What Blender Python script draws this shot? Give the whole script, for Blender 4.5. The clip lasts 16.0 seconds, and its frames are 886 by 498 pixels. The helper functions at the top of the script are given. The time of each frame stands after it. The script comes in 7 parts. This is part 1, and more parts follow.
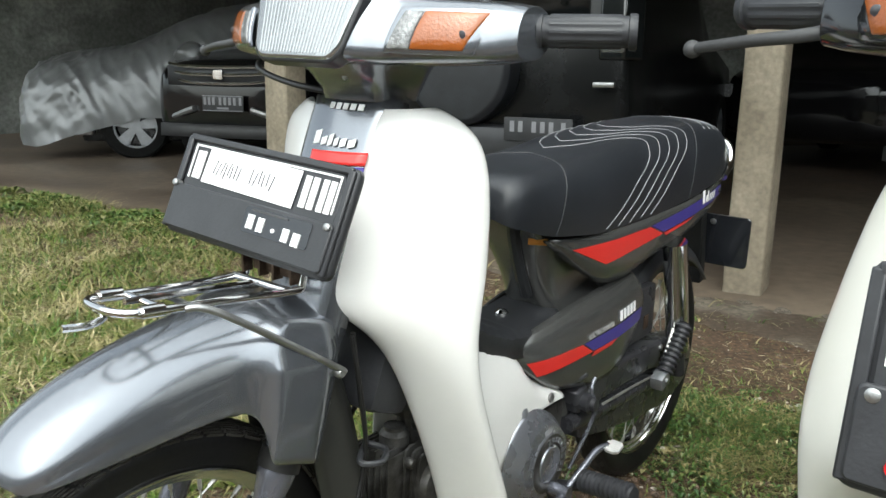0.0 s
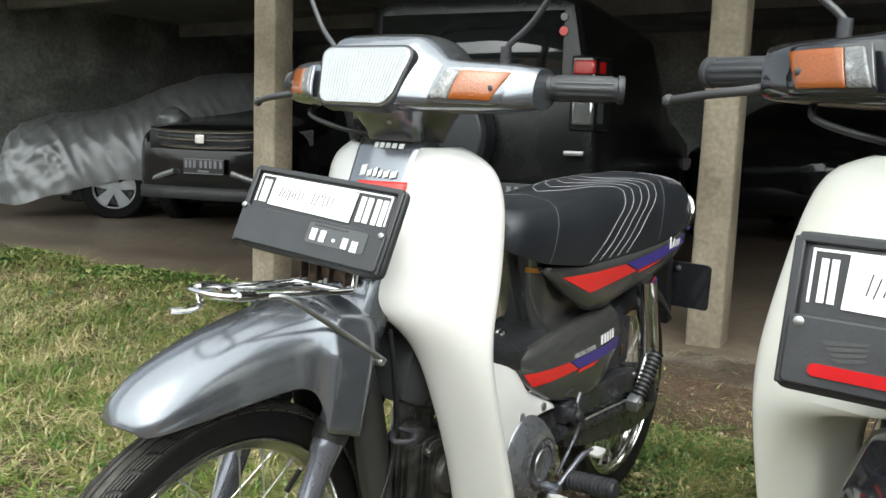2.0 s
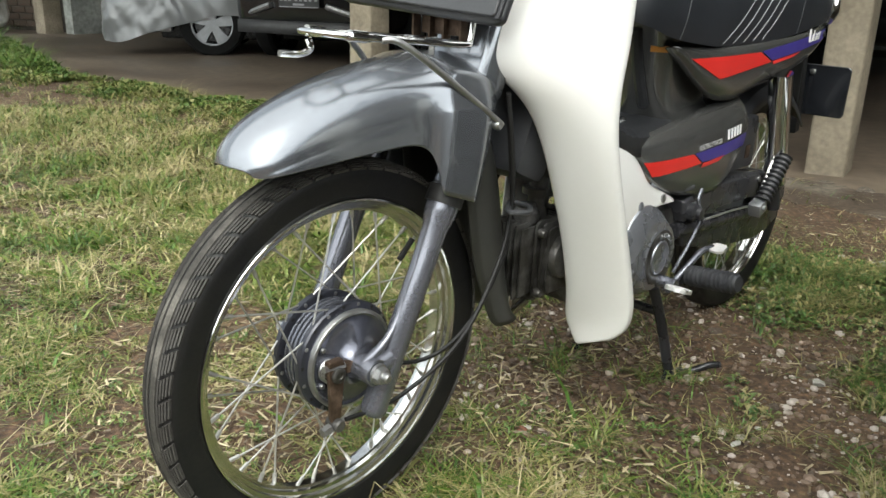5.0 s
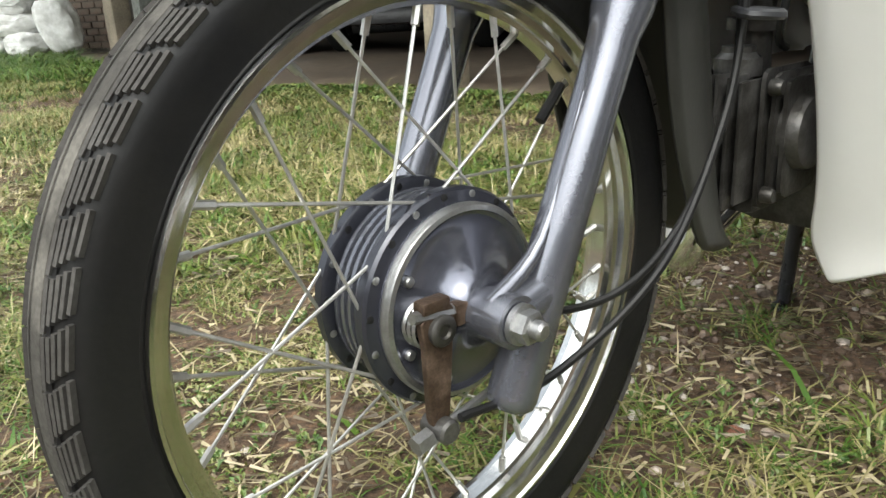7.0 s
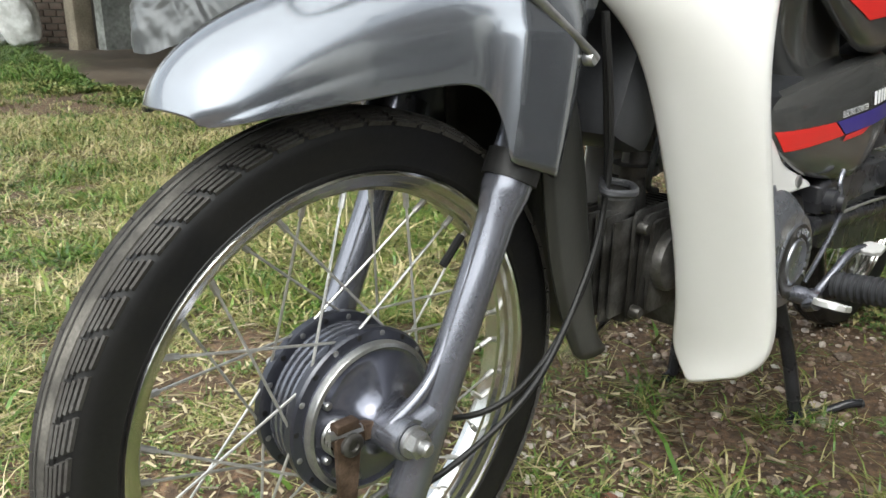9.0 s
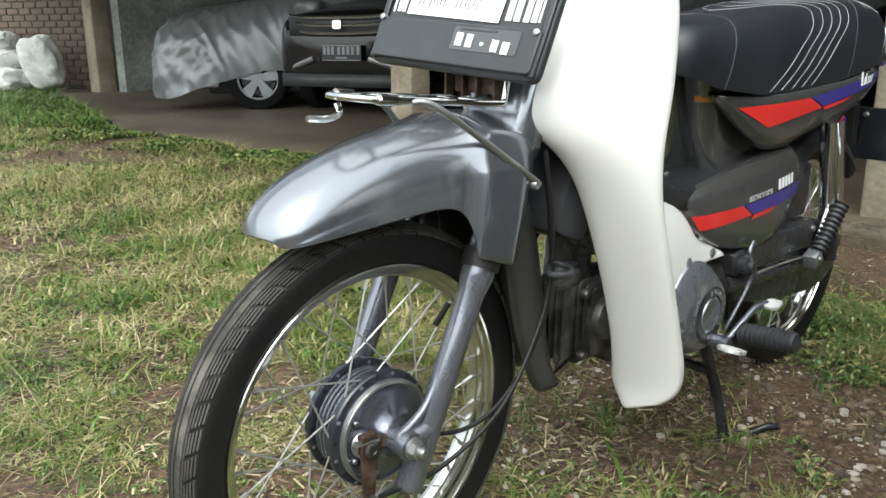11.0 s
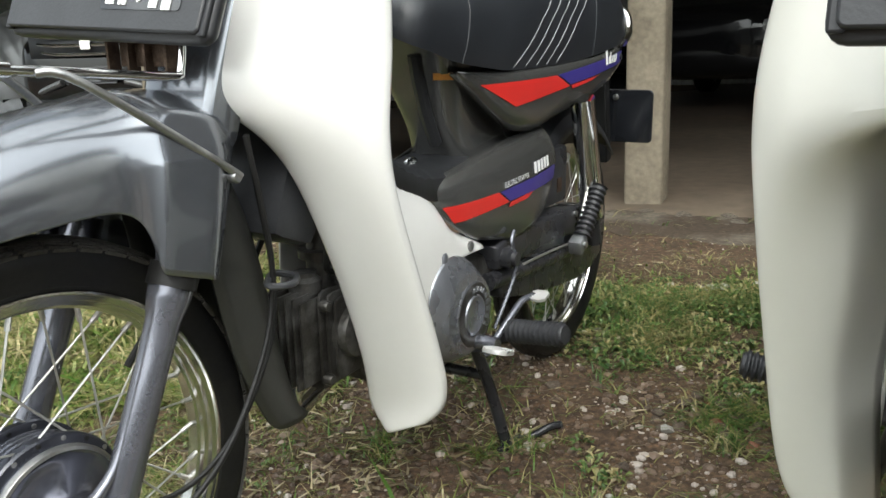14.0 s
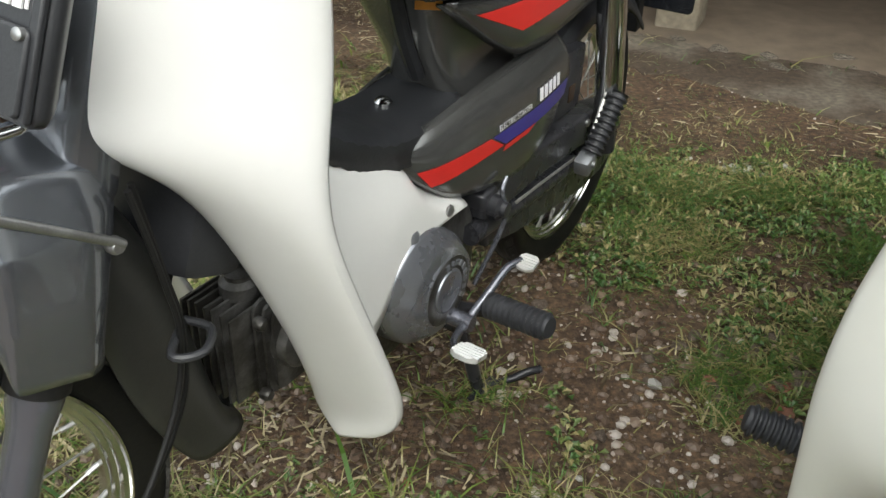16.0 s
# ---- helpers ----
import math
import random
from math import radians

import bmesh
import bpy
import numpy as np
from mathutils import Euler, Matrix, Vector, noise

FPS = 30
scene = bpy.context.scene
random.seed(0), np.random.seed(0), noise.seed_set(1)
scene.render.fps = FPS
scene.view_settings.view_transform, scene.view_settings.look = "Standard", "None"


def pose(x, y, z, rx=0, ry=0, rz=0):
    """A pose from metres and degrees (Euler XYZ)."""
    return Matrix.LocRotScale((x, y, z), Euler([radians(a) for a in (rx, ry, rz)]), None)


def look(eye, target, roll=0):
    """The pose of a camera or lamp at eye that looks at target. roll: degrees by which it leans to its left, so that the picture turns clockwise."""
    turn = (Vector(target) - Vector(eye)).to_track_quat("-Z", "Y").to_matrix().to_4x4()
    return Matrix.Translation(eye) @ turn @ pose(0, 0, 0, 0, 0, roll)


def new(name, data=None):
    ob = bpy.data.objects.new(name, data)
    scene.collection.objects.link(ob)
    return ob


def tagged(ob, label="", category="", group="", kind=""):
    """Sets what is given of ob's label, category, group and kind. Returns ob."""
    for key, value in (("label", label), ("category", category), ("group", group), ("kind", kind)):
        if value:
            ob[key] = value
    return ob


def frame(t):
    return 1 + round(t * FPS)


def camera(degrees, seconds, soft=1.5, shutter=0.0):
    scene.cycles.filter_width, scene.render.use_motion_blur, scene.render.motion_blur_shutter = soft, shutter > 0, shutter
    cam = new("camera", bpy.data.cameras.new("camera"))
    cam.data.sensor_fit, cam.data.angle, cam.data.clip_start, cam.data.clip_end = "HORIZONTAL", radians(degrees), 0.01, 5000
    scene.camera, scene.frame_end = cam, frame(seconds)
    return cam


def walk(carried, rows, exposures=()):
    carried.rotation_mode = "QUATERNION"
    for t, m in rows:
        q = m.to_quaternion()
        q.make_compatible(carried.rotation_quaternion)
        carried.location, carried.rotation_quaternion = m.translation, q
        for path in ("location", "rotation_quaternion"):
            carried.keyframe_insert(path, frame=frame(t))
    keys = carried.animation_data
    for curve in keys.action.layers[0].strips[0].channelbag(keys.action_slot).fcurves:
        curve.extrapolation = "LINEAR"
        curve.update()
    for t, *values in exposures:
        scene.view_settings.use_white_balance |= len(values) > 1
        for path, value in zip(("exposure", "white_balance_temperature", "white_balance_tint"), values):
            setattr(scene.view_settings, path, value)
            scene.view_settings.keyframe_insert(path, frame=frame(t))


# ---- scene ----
cam = camera(57.3, 16.0)
PATH = [
    (0, (0.1921, 0.1400, 0.9956), (0.0207, 2.0826, 0.5520), 0.73),
    (0.5, (0.1519, 0.0550, 0.9645), (0.0428, 2.0222, 0.6205), 1.62),
    (1, (0.1279, -0.0360, 0.9619), (0.0448, 1.9394, 0.6606), 2.02),
    (1.5, (0.1210, -0.0850, 0.9607), (0.0391, 1.8943, 0.6855), 2.01),
    (2, (0.1211, -0.1090, 0.9537), (0.0351, 1.8712, 0.6864), 2.01),
    (2.5, (0.1135, -0.1200, 0.9385), (0.0127, 1.8585, 0.6639), 2.11),
    (3, (0.1040, -0.1120, 0.9213), (-0.0124, 1.8570, 0.5901), 2.22),
    (3.5, (0.0995, -0.1100, 0.9001), (-0.0222, 1.8474, 0.5080), 2.43),
    (4, (0.0971, -0.1080, 0.8801), (-0.0667, 1.8287, 0.4085), 2.34),
    (4.5, (0.0960, -0.0930, 0.8430), (-0.1255, 1.8151, 0.2860), 1.95),
    (5, (0.0850, -0.0660, 0.8077), (-0.2077, 1.8109, 0.1819), 1.36),
    (7.3, (-0.0761, 0.4240, 0.5004), (-0.5745, 2.2666, -0.0967), -3.59),
    (7.5, (-0.0721, 0.4220, 0.5005), (-0.5665, 2.2650, -0.0986), -3.38),
    (8, (-0.0599, 0.4140, 0.5328), (-0.4770, 2.2817, -0.0485), -1.67),
    (8.2, (-0.0507, 0.4070, 0.5621), (-0.4178, 2.2887, -0.0076), -0.57),
    (10.3, (0.0739, 0.0420, 0.7724), (-0.3677, 1.8871, 0.1396), 0.13),
    (10.5, (0.0777, 0.0210, 0.7805), (-0.3764, 1.8698, 0.1675), -0.27),
    (11, (0.0886, -0.0120, 0.8208), (-0.3209, 1.8750, 0.2999), -0.48),
    (11.5, (0.1080, 0.0030, 0.8464), (-0.2005, 1.9285, 0.4022), -0.88),
    (12, (0.1303, 0.0410, 0.8329), (-0.0333, 1.9943, 0.4357), -1.08),
    (12.5, (0.1553, 0.0830, 0.8346), (0.0867, 2.0491, 0.4746), -1.78),
    (13, (0.1672, 0.1110, 0.8389), (0.1594, 2.0793, 0.4845), -2.28),
    (13.5, (0.1729, 0.1400, 0.8110), (0.2053, 2.0996, 0.4126), -2.57),
    (14, (0.1716, 0.1900, 0.7460), (0.2463, 2.1288, 0.2608), -2.35),
    (14.5, (0.1704, 0.2470, 0.6769), (0.2987, 2.1672, 0.1323), -1.94),
    (15, (0.1597, 0.3100, 0.6646), (0.3132, 2.1902, 0.0004), -0.81),
    (15.5, (0.1746, 0.3920, 0.8221), (0.2791, 2.1585, -0.1098), 0.99),
    (16, (0.2386, 0.5170, 0.9768), (0.2755, 2.2087, -0.0894), 1.47),
]
walk(cam, [(t, look(eye, target, roll)) for t, eye, target, roll in PATH], [(0, 1.24, 6300, 1), (4.5, 1.28, 6550, 2), (8, 1.46, 6500, 4), (12.5, 1.26, 6250, 2), (14.2, 1.28, 6450, 3), (15, 1.44, 6450, 3), (15.5, 1.32, 6500, 3), (16, 1.02, 6500, 3)])


# ---- light ----
world = bpy.data.worlds.new("overcast_sky")
scene.world = world
world.use_nodes = True
wn = world.node_tree
sky = wn.nodes.new("ShaderNodeTexSky")
sky.sky_type = "NISHITA"
sky.sun_disc = False
sky.sun_elevation, sky.sun_rotation = radians(53), radians(175)
sky.air_density, sky.dust_density = 1.0, 4.0
wn.nodes["Background"].inputs["Strength"].default_value = 0.15
pale = wn.nodes.new("ShaderNodeHueSaturation")
pale.inputs["Saturation"].default_value = 0.30
wn.links.new(sky.outputs[0], pale.inputs["Color"])
wn.links.new(pale.outputs[0], wn.nodes["Background"].inputs[0])
sun = new("sun", bpy.data.lights.new("sun", "SUN"))
sun.data.energy, sun.data.angle, sun.data.color = 1.75, radians(125), (1.0, 0.985, 0.96)
sun.matrix_world = look((0, 0, 0), (0.08, 0.60, -0.80))


# ---- materials ----
def material(name, colour, rough=0.5, metal=0.0, vary=0.15, scale=8.0, bump=0.0, bump_scale=60.0, coat=0.0, second=None, mix=(0.45, 0.65),
             flakes=0.0, rough_vary=0.1, transmission=0.0, specular=0.5):
    """A surface with two scales of variation: broad patches and fine grain."""
    m = bpy.data.materials.new(name)
    m.use_nodes = True
    nt = m.node_tree
    b = nt.nodes["Principled BSDF"]
    tc = nt.nodes.new("ShaderNodeTexCoord")
    n1 = nt.nodes.new("ShaderNodeTexNoise")
    n1.inputs["Scale"].default_value, n1.inputs["Detail"].default_value = scale, 6
    n2 = nt.nodes.new("ShaderNodeTexNoise")
    n2.inputs["Scale"].default_value, n2.inputs["Detail"].default_value = scale * 14, 3
    for n in (n1, n2):
        nt.links.new(tc.outputs["Object"], n.inputs["Vector"])
    ramp = nt.nodes.new("ShaderNodeValToRGB")
    ramp.color_ramp.elements[0].position, ramp.color_ramp.elements[1].position = mix
    dark = second if second else tuple(c * (1 - vary) for c in colour)
    ramp.color_ramp.elements[0].color, ramp.color_ramp.elements[1].color = (*dark, 1), (*colour, 1)
    nt.links.new(n1.outputs["Fac"], ramp.inputs[0])
    fine = nt.nodes.new("ShaderNodeMix")
    fine.data_type, fine.blend_type = "RGBA", "MULTIPLY"
    fine.inputs["Factor"].default_value = min(1.0, vary * 1.5)
    nt.links.new(ramp.outputs[0], fine.inputs[6])
    nt.links.new(n2.outputs["Fac"], fine.inputs[7])
    gain = nt.nodes.new("ShaderNodeMix")
    gain.data_type, gain.blend_type = "RGBA", "MULTIPLY"
    gain.inputs["Factor"].default_value = 1.0
    g = 1 + min(1.0, vary * 1.5) * 0.5
    gain.inputs[7].default_value = (g, g, g, 1)
    nt.links.new(fine.outputs[2], gain.inputs[6])
    nt.links.new(gain.outputs[2], b.inputs["Base Color"])
    rr = nt.nodes.new("ShaderNodeMapRange")
    rr.inputs["To Min"].default_value, rr.inputs["To Max"].default_value = max(0.02, rough - rough_vary), min(1, rough + rough_vary)
    nt.links.new(n1.outputs["Fac"], rr.inputs["Value"])
    nt.links.new(rr.outputs[0], b.inputs["Roughness"])
    b.inputs["Metallic"].default_value = metal
    b.inputs["Coat Weight"].default_value, b.inputs["Coat Roughness"].default_value = coat, 0.06
    b.inputs["Specular IOR Level"].default_value = specular
    b.inputs["Transmission Weight"].default_value = transmission
    if bump or flakes:
        n3 = nt.nodes.new("ShaderNodeTexNoise")
        n3.inputs["Scale"].default_value, n3.inputs["Detail"].default_value = (bump_scale, 5) if bump else (900, 1)
        nt.links.new(tc.outputs["Object"], n3.inputs["Vector"])
        bp = nt.nodes.new("ShaderNodeBump")
        bp.inputs["Strength"].default_value, bp.inputs["Distance"].default_value = (bump, 0.004) if bump else (flakes, 0.0006)
        nt.links.new(n3.outputs["Fac"], bp.inputs["Height"])
        nt.links.new(bp.outputs[0], b.inputs["Normal"])
    return m


M = {}
M["silver"] = material("silver_grey_metallic_paint", (0.195, 0.207, 0.232), 0.25, 0.8, 0.06, 5, coat=1.0, flakes=0.03, rough_vary=0.03)
M["grey"] = material("dark_grey_metallic_paint", (0.155, 0.155, 0.152), 0.22, 0.70, 0.10, 5, coat=0.5, flakes=0.06, rough_vary=0.05)
M["pearl"] = material("pearl_white_paint", (0.70, 0.692, 0.676), 0.28, 0.0, 0.02, 4, coat=0.6, rough_vary=0.01)
M["cream"] = material("cream_white_paint", (0.75, 0.737, 0.676), 0.28, 0.0, 0.02, 4, coat=0.6, rough_vary=0.01)
M["gloss_black"] = material("gloss_black_paint", (0.012, 0.013, 0.016), 0.16, 0.0, 0.2, 6, coat=0.8, rough_vary=0.05)
M["plastic"] = material("black_plastic", (0.030, 0.031, 0.035), 0.42, 0.0, 0.25, 12, 0.08, 300)
M["matt_plastic"] = material("worn_grey_black_plastic", (0.045, 0.045, 0.047), 0.55, 0.0, 0.25, 12, 0.08, 300)
M["flap"] = material("olive_grey_plastic", (0.030, 0.030, 0.027), 0.40, 0.0, 0.2, 10, 0.05, 200)
M["vinyl"] = material("black_seat_vinyl", (0.022, 0.024, 0.029), 0.36, 0.0, 0.25, 9, 0.16, 420, rough_vary=0.08)
M["piping"] = material("pale_grey_piping", (0.24, 0.24, 0.255), 0.5, 0.0, 0.1, 30)
M["rubber"] = material("black_tyre_rubber", (0.0060, 0.0060, 0.0068), 0.50, 0.0, 0.30, 14, 0.10, 160, second=(0.010, 0.0098, 0.0098), specular=0.28)
M["tread"] = material("dusty_tread_rubber", (0.125, 0.117, 0.103), 0.85, 0.0, 0.45, 22, 0.3, 160, second=(0.045, 0.042, 0.037), specular=0.3)
M["block"] = material("grey_worn_tread_rubber", (0.060, 0.057, 0.053), 0.8, 0.0, 0.4, 22, 0.3, 160, second=(0.040, 0.037, 0.034), specular=0.3)
M["car_tyre"] = material("dull_car_tyre_rubber", (0.010, 0.010, 0.010), 0.9, 0.0, 0.3, 14, 0.1, 90, specular=0.1)
M["soft_rubber"] = material("black_grip_rubber", (0.034, 0.035, 0.040), 0.5, 0.0, 0.25, 20, 0.1, 250)
M["chrome"] = material("chrome", (0.78, 0.78, 0.78), 0.10, 1.0, 0.08, 14, rough_vary=0.06)
M["spoke"] = material("zinc_spoke", (0.58, 0.57, 0.55), 0.34, 0.75, 0.25, 25, rough_vary=0.1)
M["alloy"] = material("silver_painted_alloy", (0.30, 0.31, 0.33), 0.36, 0.7, 0.14, 18, 0.05, 200, coat=0.2)
M["fork"] = material("grey_blue_painted_metal", (0.165, 0.17, 0.20), 0.23, 0.7, 0.08, 14, coat=0.4)
M["drum"] = material("dark_blue_grey_cast_alloy", (0.040, 0.042, 0.055), 0.30, 0.55, 0.18, 20, 0.06, 200, coat=0.25)
M["brake_paint"] = material("blue_grey_gloss_enamel", (0.135, 0.14, 0.175), 0.22, 0.75, 0.12, 16, coat=0.5)
M["rim_chrome"] = material("dulled_chrome_rim", (0.74, 0.735, 0.72), 0.15, 1.0, 0.18, 18, 0.03, 120, rough_vary=0.08)
M["case_paint"] = material("blue_grey_engine_enamel", (0.29, 0.298, 0.33), 0.28, 0.7, 0.14, 18, 0.05, 200, coat=0.35)
M["engine"] = material("oily_dark_cast_alloy", (0.125, 0.121, 0.117), 0.38, 0.55, 0.35, 22, 0.25, 140, second=(0.045, 0.042, 0.038))
M["steel"] = material("dull_zinc_steel", (0.42, 0.42, 0.42), 0.36, 0.9, 0.25, 30, 0.1, 200)
M["pad_alloy"] = material("bright_worn_alloy", (0.80, 0.80, 0.79), 0.30, 0.6, 0.12, 30, rough_vary=0.1)
M["rust"] = material("rusty_brown_steel", (0.16, 0.11, 0.08), 0.6, 0.6, 0.5, 40, 0.3, 200, second=(0.07, 0.045, 0.03))
M["black_metal"] = material("black_enamelled_steel", (0.036, 0.036, 0.041), 0.28, 0.0, 0.3, 20, 0.1, 200)
M["amber"] = material("amber_lens", (0.27, 0.072, 0.012), 0.14, 0.0, 0.08, 12, 0.25, 260, coat=0.5)
M["clear"] = material("clear_ribbed_lens", (0.34, 0.345, 0.35), 0.25, 0.2, 0.5, 70, 0.6, 240, coat=0.4)
M["lamp_glass"] = material("fluted_lamp_glass", (0.34, 0.347, 0.352), 0.13, 0.85, 0.05, 30, 0.04, 90, coat=0.5)
M["red_lens"] = material("red_lens", (0.42, 0.012, 0.015), 0.14, 0.0, 0.1, 12, coat=0.5)
M["red"] = material("red_vinyl_sticker", (0.62, 0.028, 0.024), 0.35, 0.0, 0.06, 20, coat=0.3)
M["blue"] = material("violet_blue_vinyl_sticker", (0.048, 0.036, 0.22), 0.35, 0.0, 0.06, 20, coat=0.3)
M["white"] = material("white_print", (0.80, 0.80, 0.80), 0.45, 0.0, 0.04, 20)
M["paper"] = material("white_paper", (0.86, 0.86, 0.86), 0.75, 0.0, 0.03, 10, 0.06, 60)
M["ink"] = material("dark_pen_ink", (0.05, 0.05, 0.06), 0.6)
M["orange"] = material("orange_sticker", (0.60, 0.24, 0.02), 0.45, 0.0, 0.15, 40)
M["concrete"] = material("weathered_concrete", (0.32, 0.275, 0.208), 0.88, 0.0, 0.40, 3.2, 0.6, 45, second=(0.17, 0.142, 0.102), mix=(0.35, 0.7))
M["slab"] = material("wet_brown_cement_floor", (0.150, 0.117, 0.086), 0.55, 0.0, 0.45, 0.9, 0.45, 30, second=(0.068, 0.050, 0.036), mix=(0.35, 0.65), rough_vary=0.2)
M["wall"] = material("stained_grey_plaster", (0.50, 0.515, 0.49), 0.9, 0.0, 0.5, 1.3, 0.3, 20, second=(0.25, 0.262, 0.245))
M["brick"] = material("brown_brick", (0.13, 0.088, 0.068), 0.9, 0.0, 0.4, 7, 0.4, 60, second=(0.11, 0.085, 0.065))
M["mortar"] = material("grey_mortar", (0.095, 0.083, 0.068), 0.95, 0.0, 0.4, 10, 0.4, 60)
M["roof"] = material("grey_roof_sheet", (0.36, 0.36, 0.35), 0.8, 0.0, 0.3, 2)
M["tarp"] = material("silver_car_cover", (0.165, 0.170, 0.175), 0.36, 0.35, 0.06, 3, 0.25, 30, rough_vary=0.04)
M["car_black"] = material("black_car_paint", (0.007, 0.007, 0.008), 0.12, 0.0, 0.2, 4, coat=0.15, specular=0.35)
M["car_grey"] = material("dark_grey_car_paint", (0.009, 0.0095, 0.010), 0.20, 0.0, 0.2, 4, specular=0.3)
M["glass"] = material("dark_car_glass", (0.010, 0.012, 0.013), 0.06, 0.0, 0.1, 6, coat=0.8)
M["sack"] = material("white_woven_sack", (0.70, 0.70, 0.69), 0.75, 0.0, 0.15, 9, 0.5, 50, second=(0.52, 0.52, 0.50))
M["stone"] = material("dusty_gravel", (0.165, 0.130, 0.100), 0.85, 0.0, 0.3, 9, 0.4, 90, second=(0.085, 0.062, 0.046))
M["chip"] = material("pale_stone_chip", (0.40, 0.385, 0.35), 0.8, 0.0, 0.15, 30, 0.2, 90)
M["brick_bit"] = material("broken_red_brick", (0.22, 0.095, 0.060), 0.9, 0.0, 0.3, 30, 0.4, 90)


# ---- mesh helpers ----
def shade(me, angle=40):
    me.shade_smooth()
    me.set_sharp_from_angle(angle=radians(angle))


def part(name, bm, mat, parent=None, label="", mods=(), angle=40):
    """Links a bmesh as one mesh object under a thing or under a part."""
    bmesh.ops.recalc_face_normals(bm, faces=bm.faces)
    me = bpy.data.meshes.new(name)
    bm.to_mesh(me)
    bm.free()
    me.materials.append(M[mat])
    shade(me, angle)
    ob = new(name, me)
    ob.parent = parent
    for kind, value in mods:
        md = ob.modifiers.new(kind.lower(), kind)
        if kind == "SUBSURF":
            md.levels = md.render_levels = value
        elif kind == "SOLIDIFY":
            md.thickness, md.offset = value, 0.0
        elif kind == "BEVEL":
            md.width, md.segments, md.limit_method = value, 2, "ANGLE"
    if label:
        ob["label"] = label
    return ob


def root(name, m, label, category, group=""):
    ob = new(name)
    ob.empty_display_size = 0.1
    ob.matrix_world = m
    return tagged(ob, label, category, group)


def grid(rows, bm=None, closed=False):
    bm = bm or bmesh.new()
    vs = [[bm.verts.new(p) for p in r] for r in rows]
    for a, b in zip(vs, vs[1:]):
        n = len(a)
        for i in range(n if closed else n - 1):
            j = (i + 1) % n
            bm.faces.new((a[i], a[j], b[j], b[i]))
    return bm


def loft(rings, bm=None, caps=True):
    bm = bm or bmesh.new()
    vs = [[bm.verts.new(p) for p in r] for r in rings]
    n = len(vs[0])
    for a, b in zip(vs, vs[1:]):
        for i in range(n):
            j = (i + 1) % n
            bm.faces.new((a[i], a[j], b[j], b[i]))
    if caps:
        bm.faces.new(vs[0][::-1])
        bm.faces.new(vs[-1])
    return bm


def curve(pts, n=6):
    """Points along a smooth line through pts."""
    p = [Vector(q) for q in pts]
    if len(p) < 3:
        return [p[0].lerp(p[-1], i / n) for i in range(n + 1)]
    out = []
    for i in range(len(p) - 1):
        a, b, c, d = p[max(i - 1, 0)], p[i], p[i + 1], p[min(i + 2, len(p) - 1)]
        for k in range(n):
            t = k / n
            out.append(0.5 * ((2 * b) + (c - a) * t + (2 * a - 5 * b + 4 * c - d) * t * t + (3 * b - a - 3 * c + d) * t ** 3))
    return out + [p[-1]]


def lerp_list(keys, x):
    """Smooth value at x through ((x, value), ...), without overshoot."""
    ks = sorted(keys)
    if x <= ks[0][0]:
        return ks[0][1]
    if x >= ks[-1][0]:
        return ks[-1][1]
    slope = [(b[1] - a[1]) / max(1e-9, b[0] - a[0]) for a, b in zip(ks, ks[1:])]
    def tangent(i):
        if i == 0 or i == len(ks) - 1:
            return slope[0] if i == 0 else slope[-1]
        a, b = slope[i - 1], slope[i]
        return 0.0 if a * b <= 0 else 2 * a * b / (a + b)
    for i in range(len(ks) - 1):
        (a, va), (b, vb) = ks[i], ks[i + 1]
        if x <= b:
            h = b - a
            t = (x - a) / h
            return (2 * t ** 3 - 3 * t * t + 1) * va + (t ** 3 - 2 * t * t + t) * h * tangent(i) + (-2 * t ** 3 + 3 * t * t) * vb + (t ** 3 - t * t) * h * tangent(i + 1)


def tube(pts, r, bm=None, seg=8, n=5, smooth=True):
    path = curve(pts, n) if smooth else [Vector(q) for q in pts]
    radii = r if callable(r) else (lambda s: r)
    rings = []
    side = None
    for i, p in enumerate(path):
        t = (path[min(i + 1, len(path) - 1)] - path[max(i - 1, 0)]).normalized()
        if side is None:
            side = t.orthogonal().normalized()
        side = (side - t * side.dot(t)).normalized()
        up = t.cross(side)
        rr = radii(i / (len(path) - 1))
        rings.append([p + (side * math.cos(a) + up * math.sin(a)) * rr for a in (2 * math.pi * k / seg for k in range(seg))])
    return loft(rings, bm)


def lathe(profile, centre=(0, 0, 0), axis="Y", seg=48, bm=None, closed=False):
    """Turns (along, radius) pairs about an axis through centre."""
    bm = bm or bmesh.new()
    c = Vector(centre)
    rings = []
    for a, r in profile:
        ring = []
        for k in range(seg):
            u, v = r * math.cos(2 * math.pi * k / seg), r * math.sin(2 * math.pi * k / seg)
            ring.append(c + Vector({"Y": (u, a, v), "X": (a, u, v), "Z": (u, v, a)}[axis]))
        rings.append(ring)
    if closed:
        rings.append(rings[0])
    vs = [[bm.verts.new(p) for p in r] for r in (rings[:-1] if closed else rings)]
    if closed:
        vs.append(vs[0])
    for a, b in zip(vs, vs[1:]):
        for i in range(seg):
            j = (i + 1) % seg
            bm.faces.new((a[i], a[j], b[j], b[i]))
    if not closed:
        if profile[0][1] > 1e-6:
            bm.faces.new(vs[0][::-1])
        if profile[-1][1] > 1e-6:
            bm.faces.new(vs[-1])
    return bm


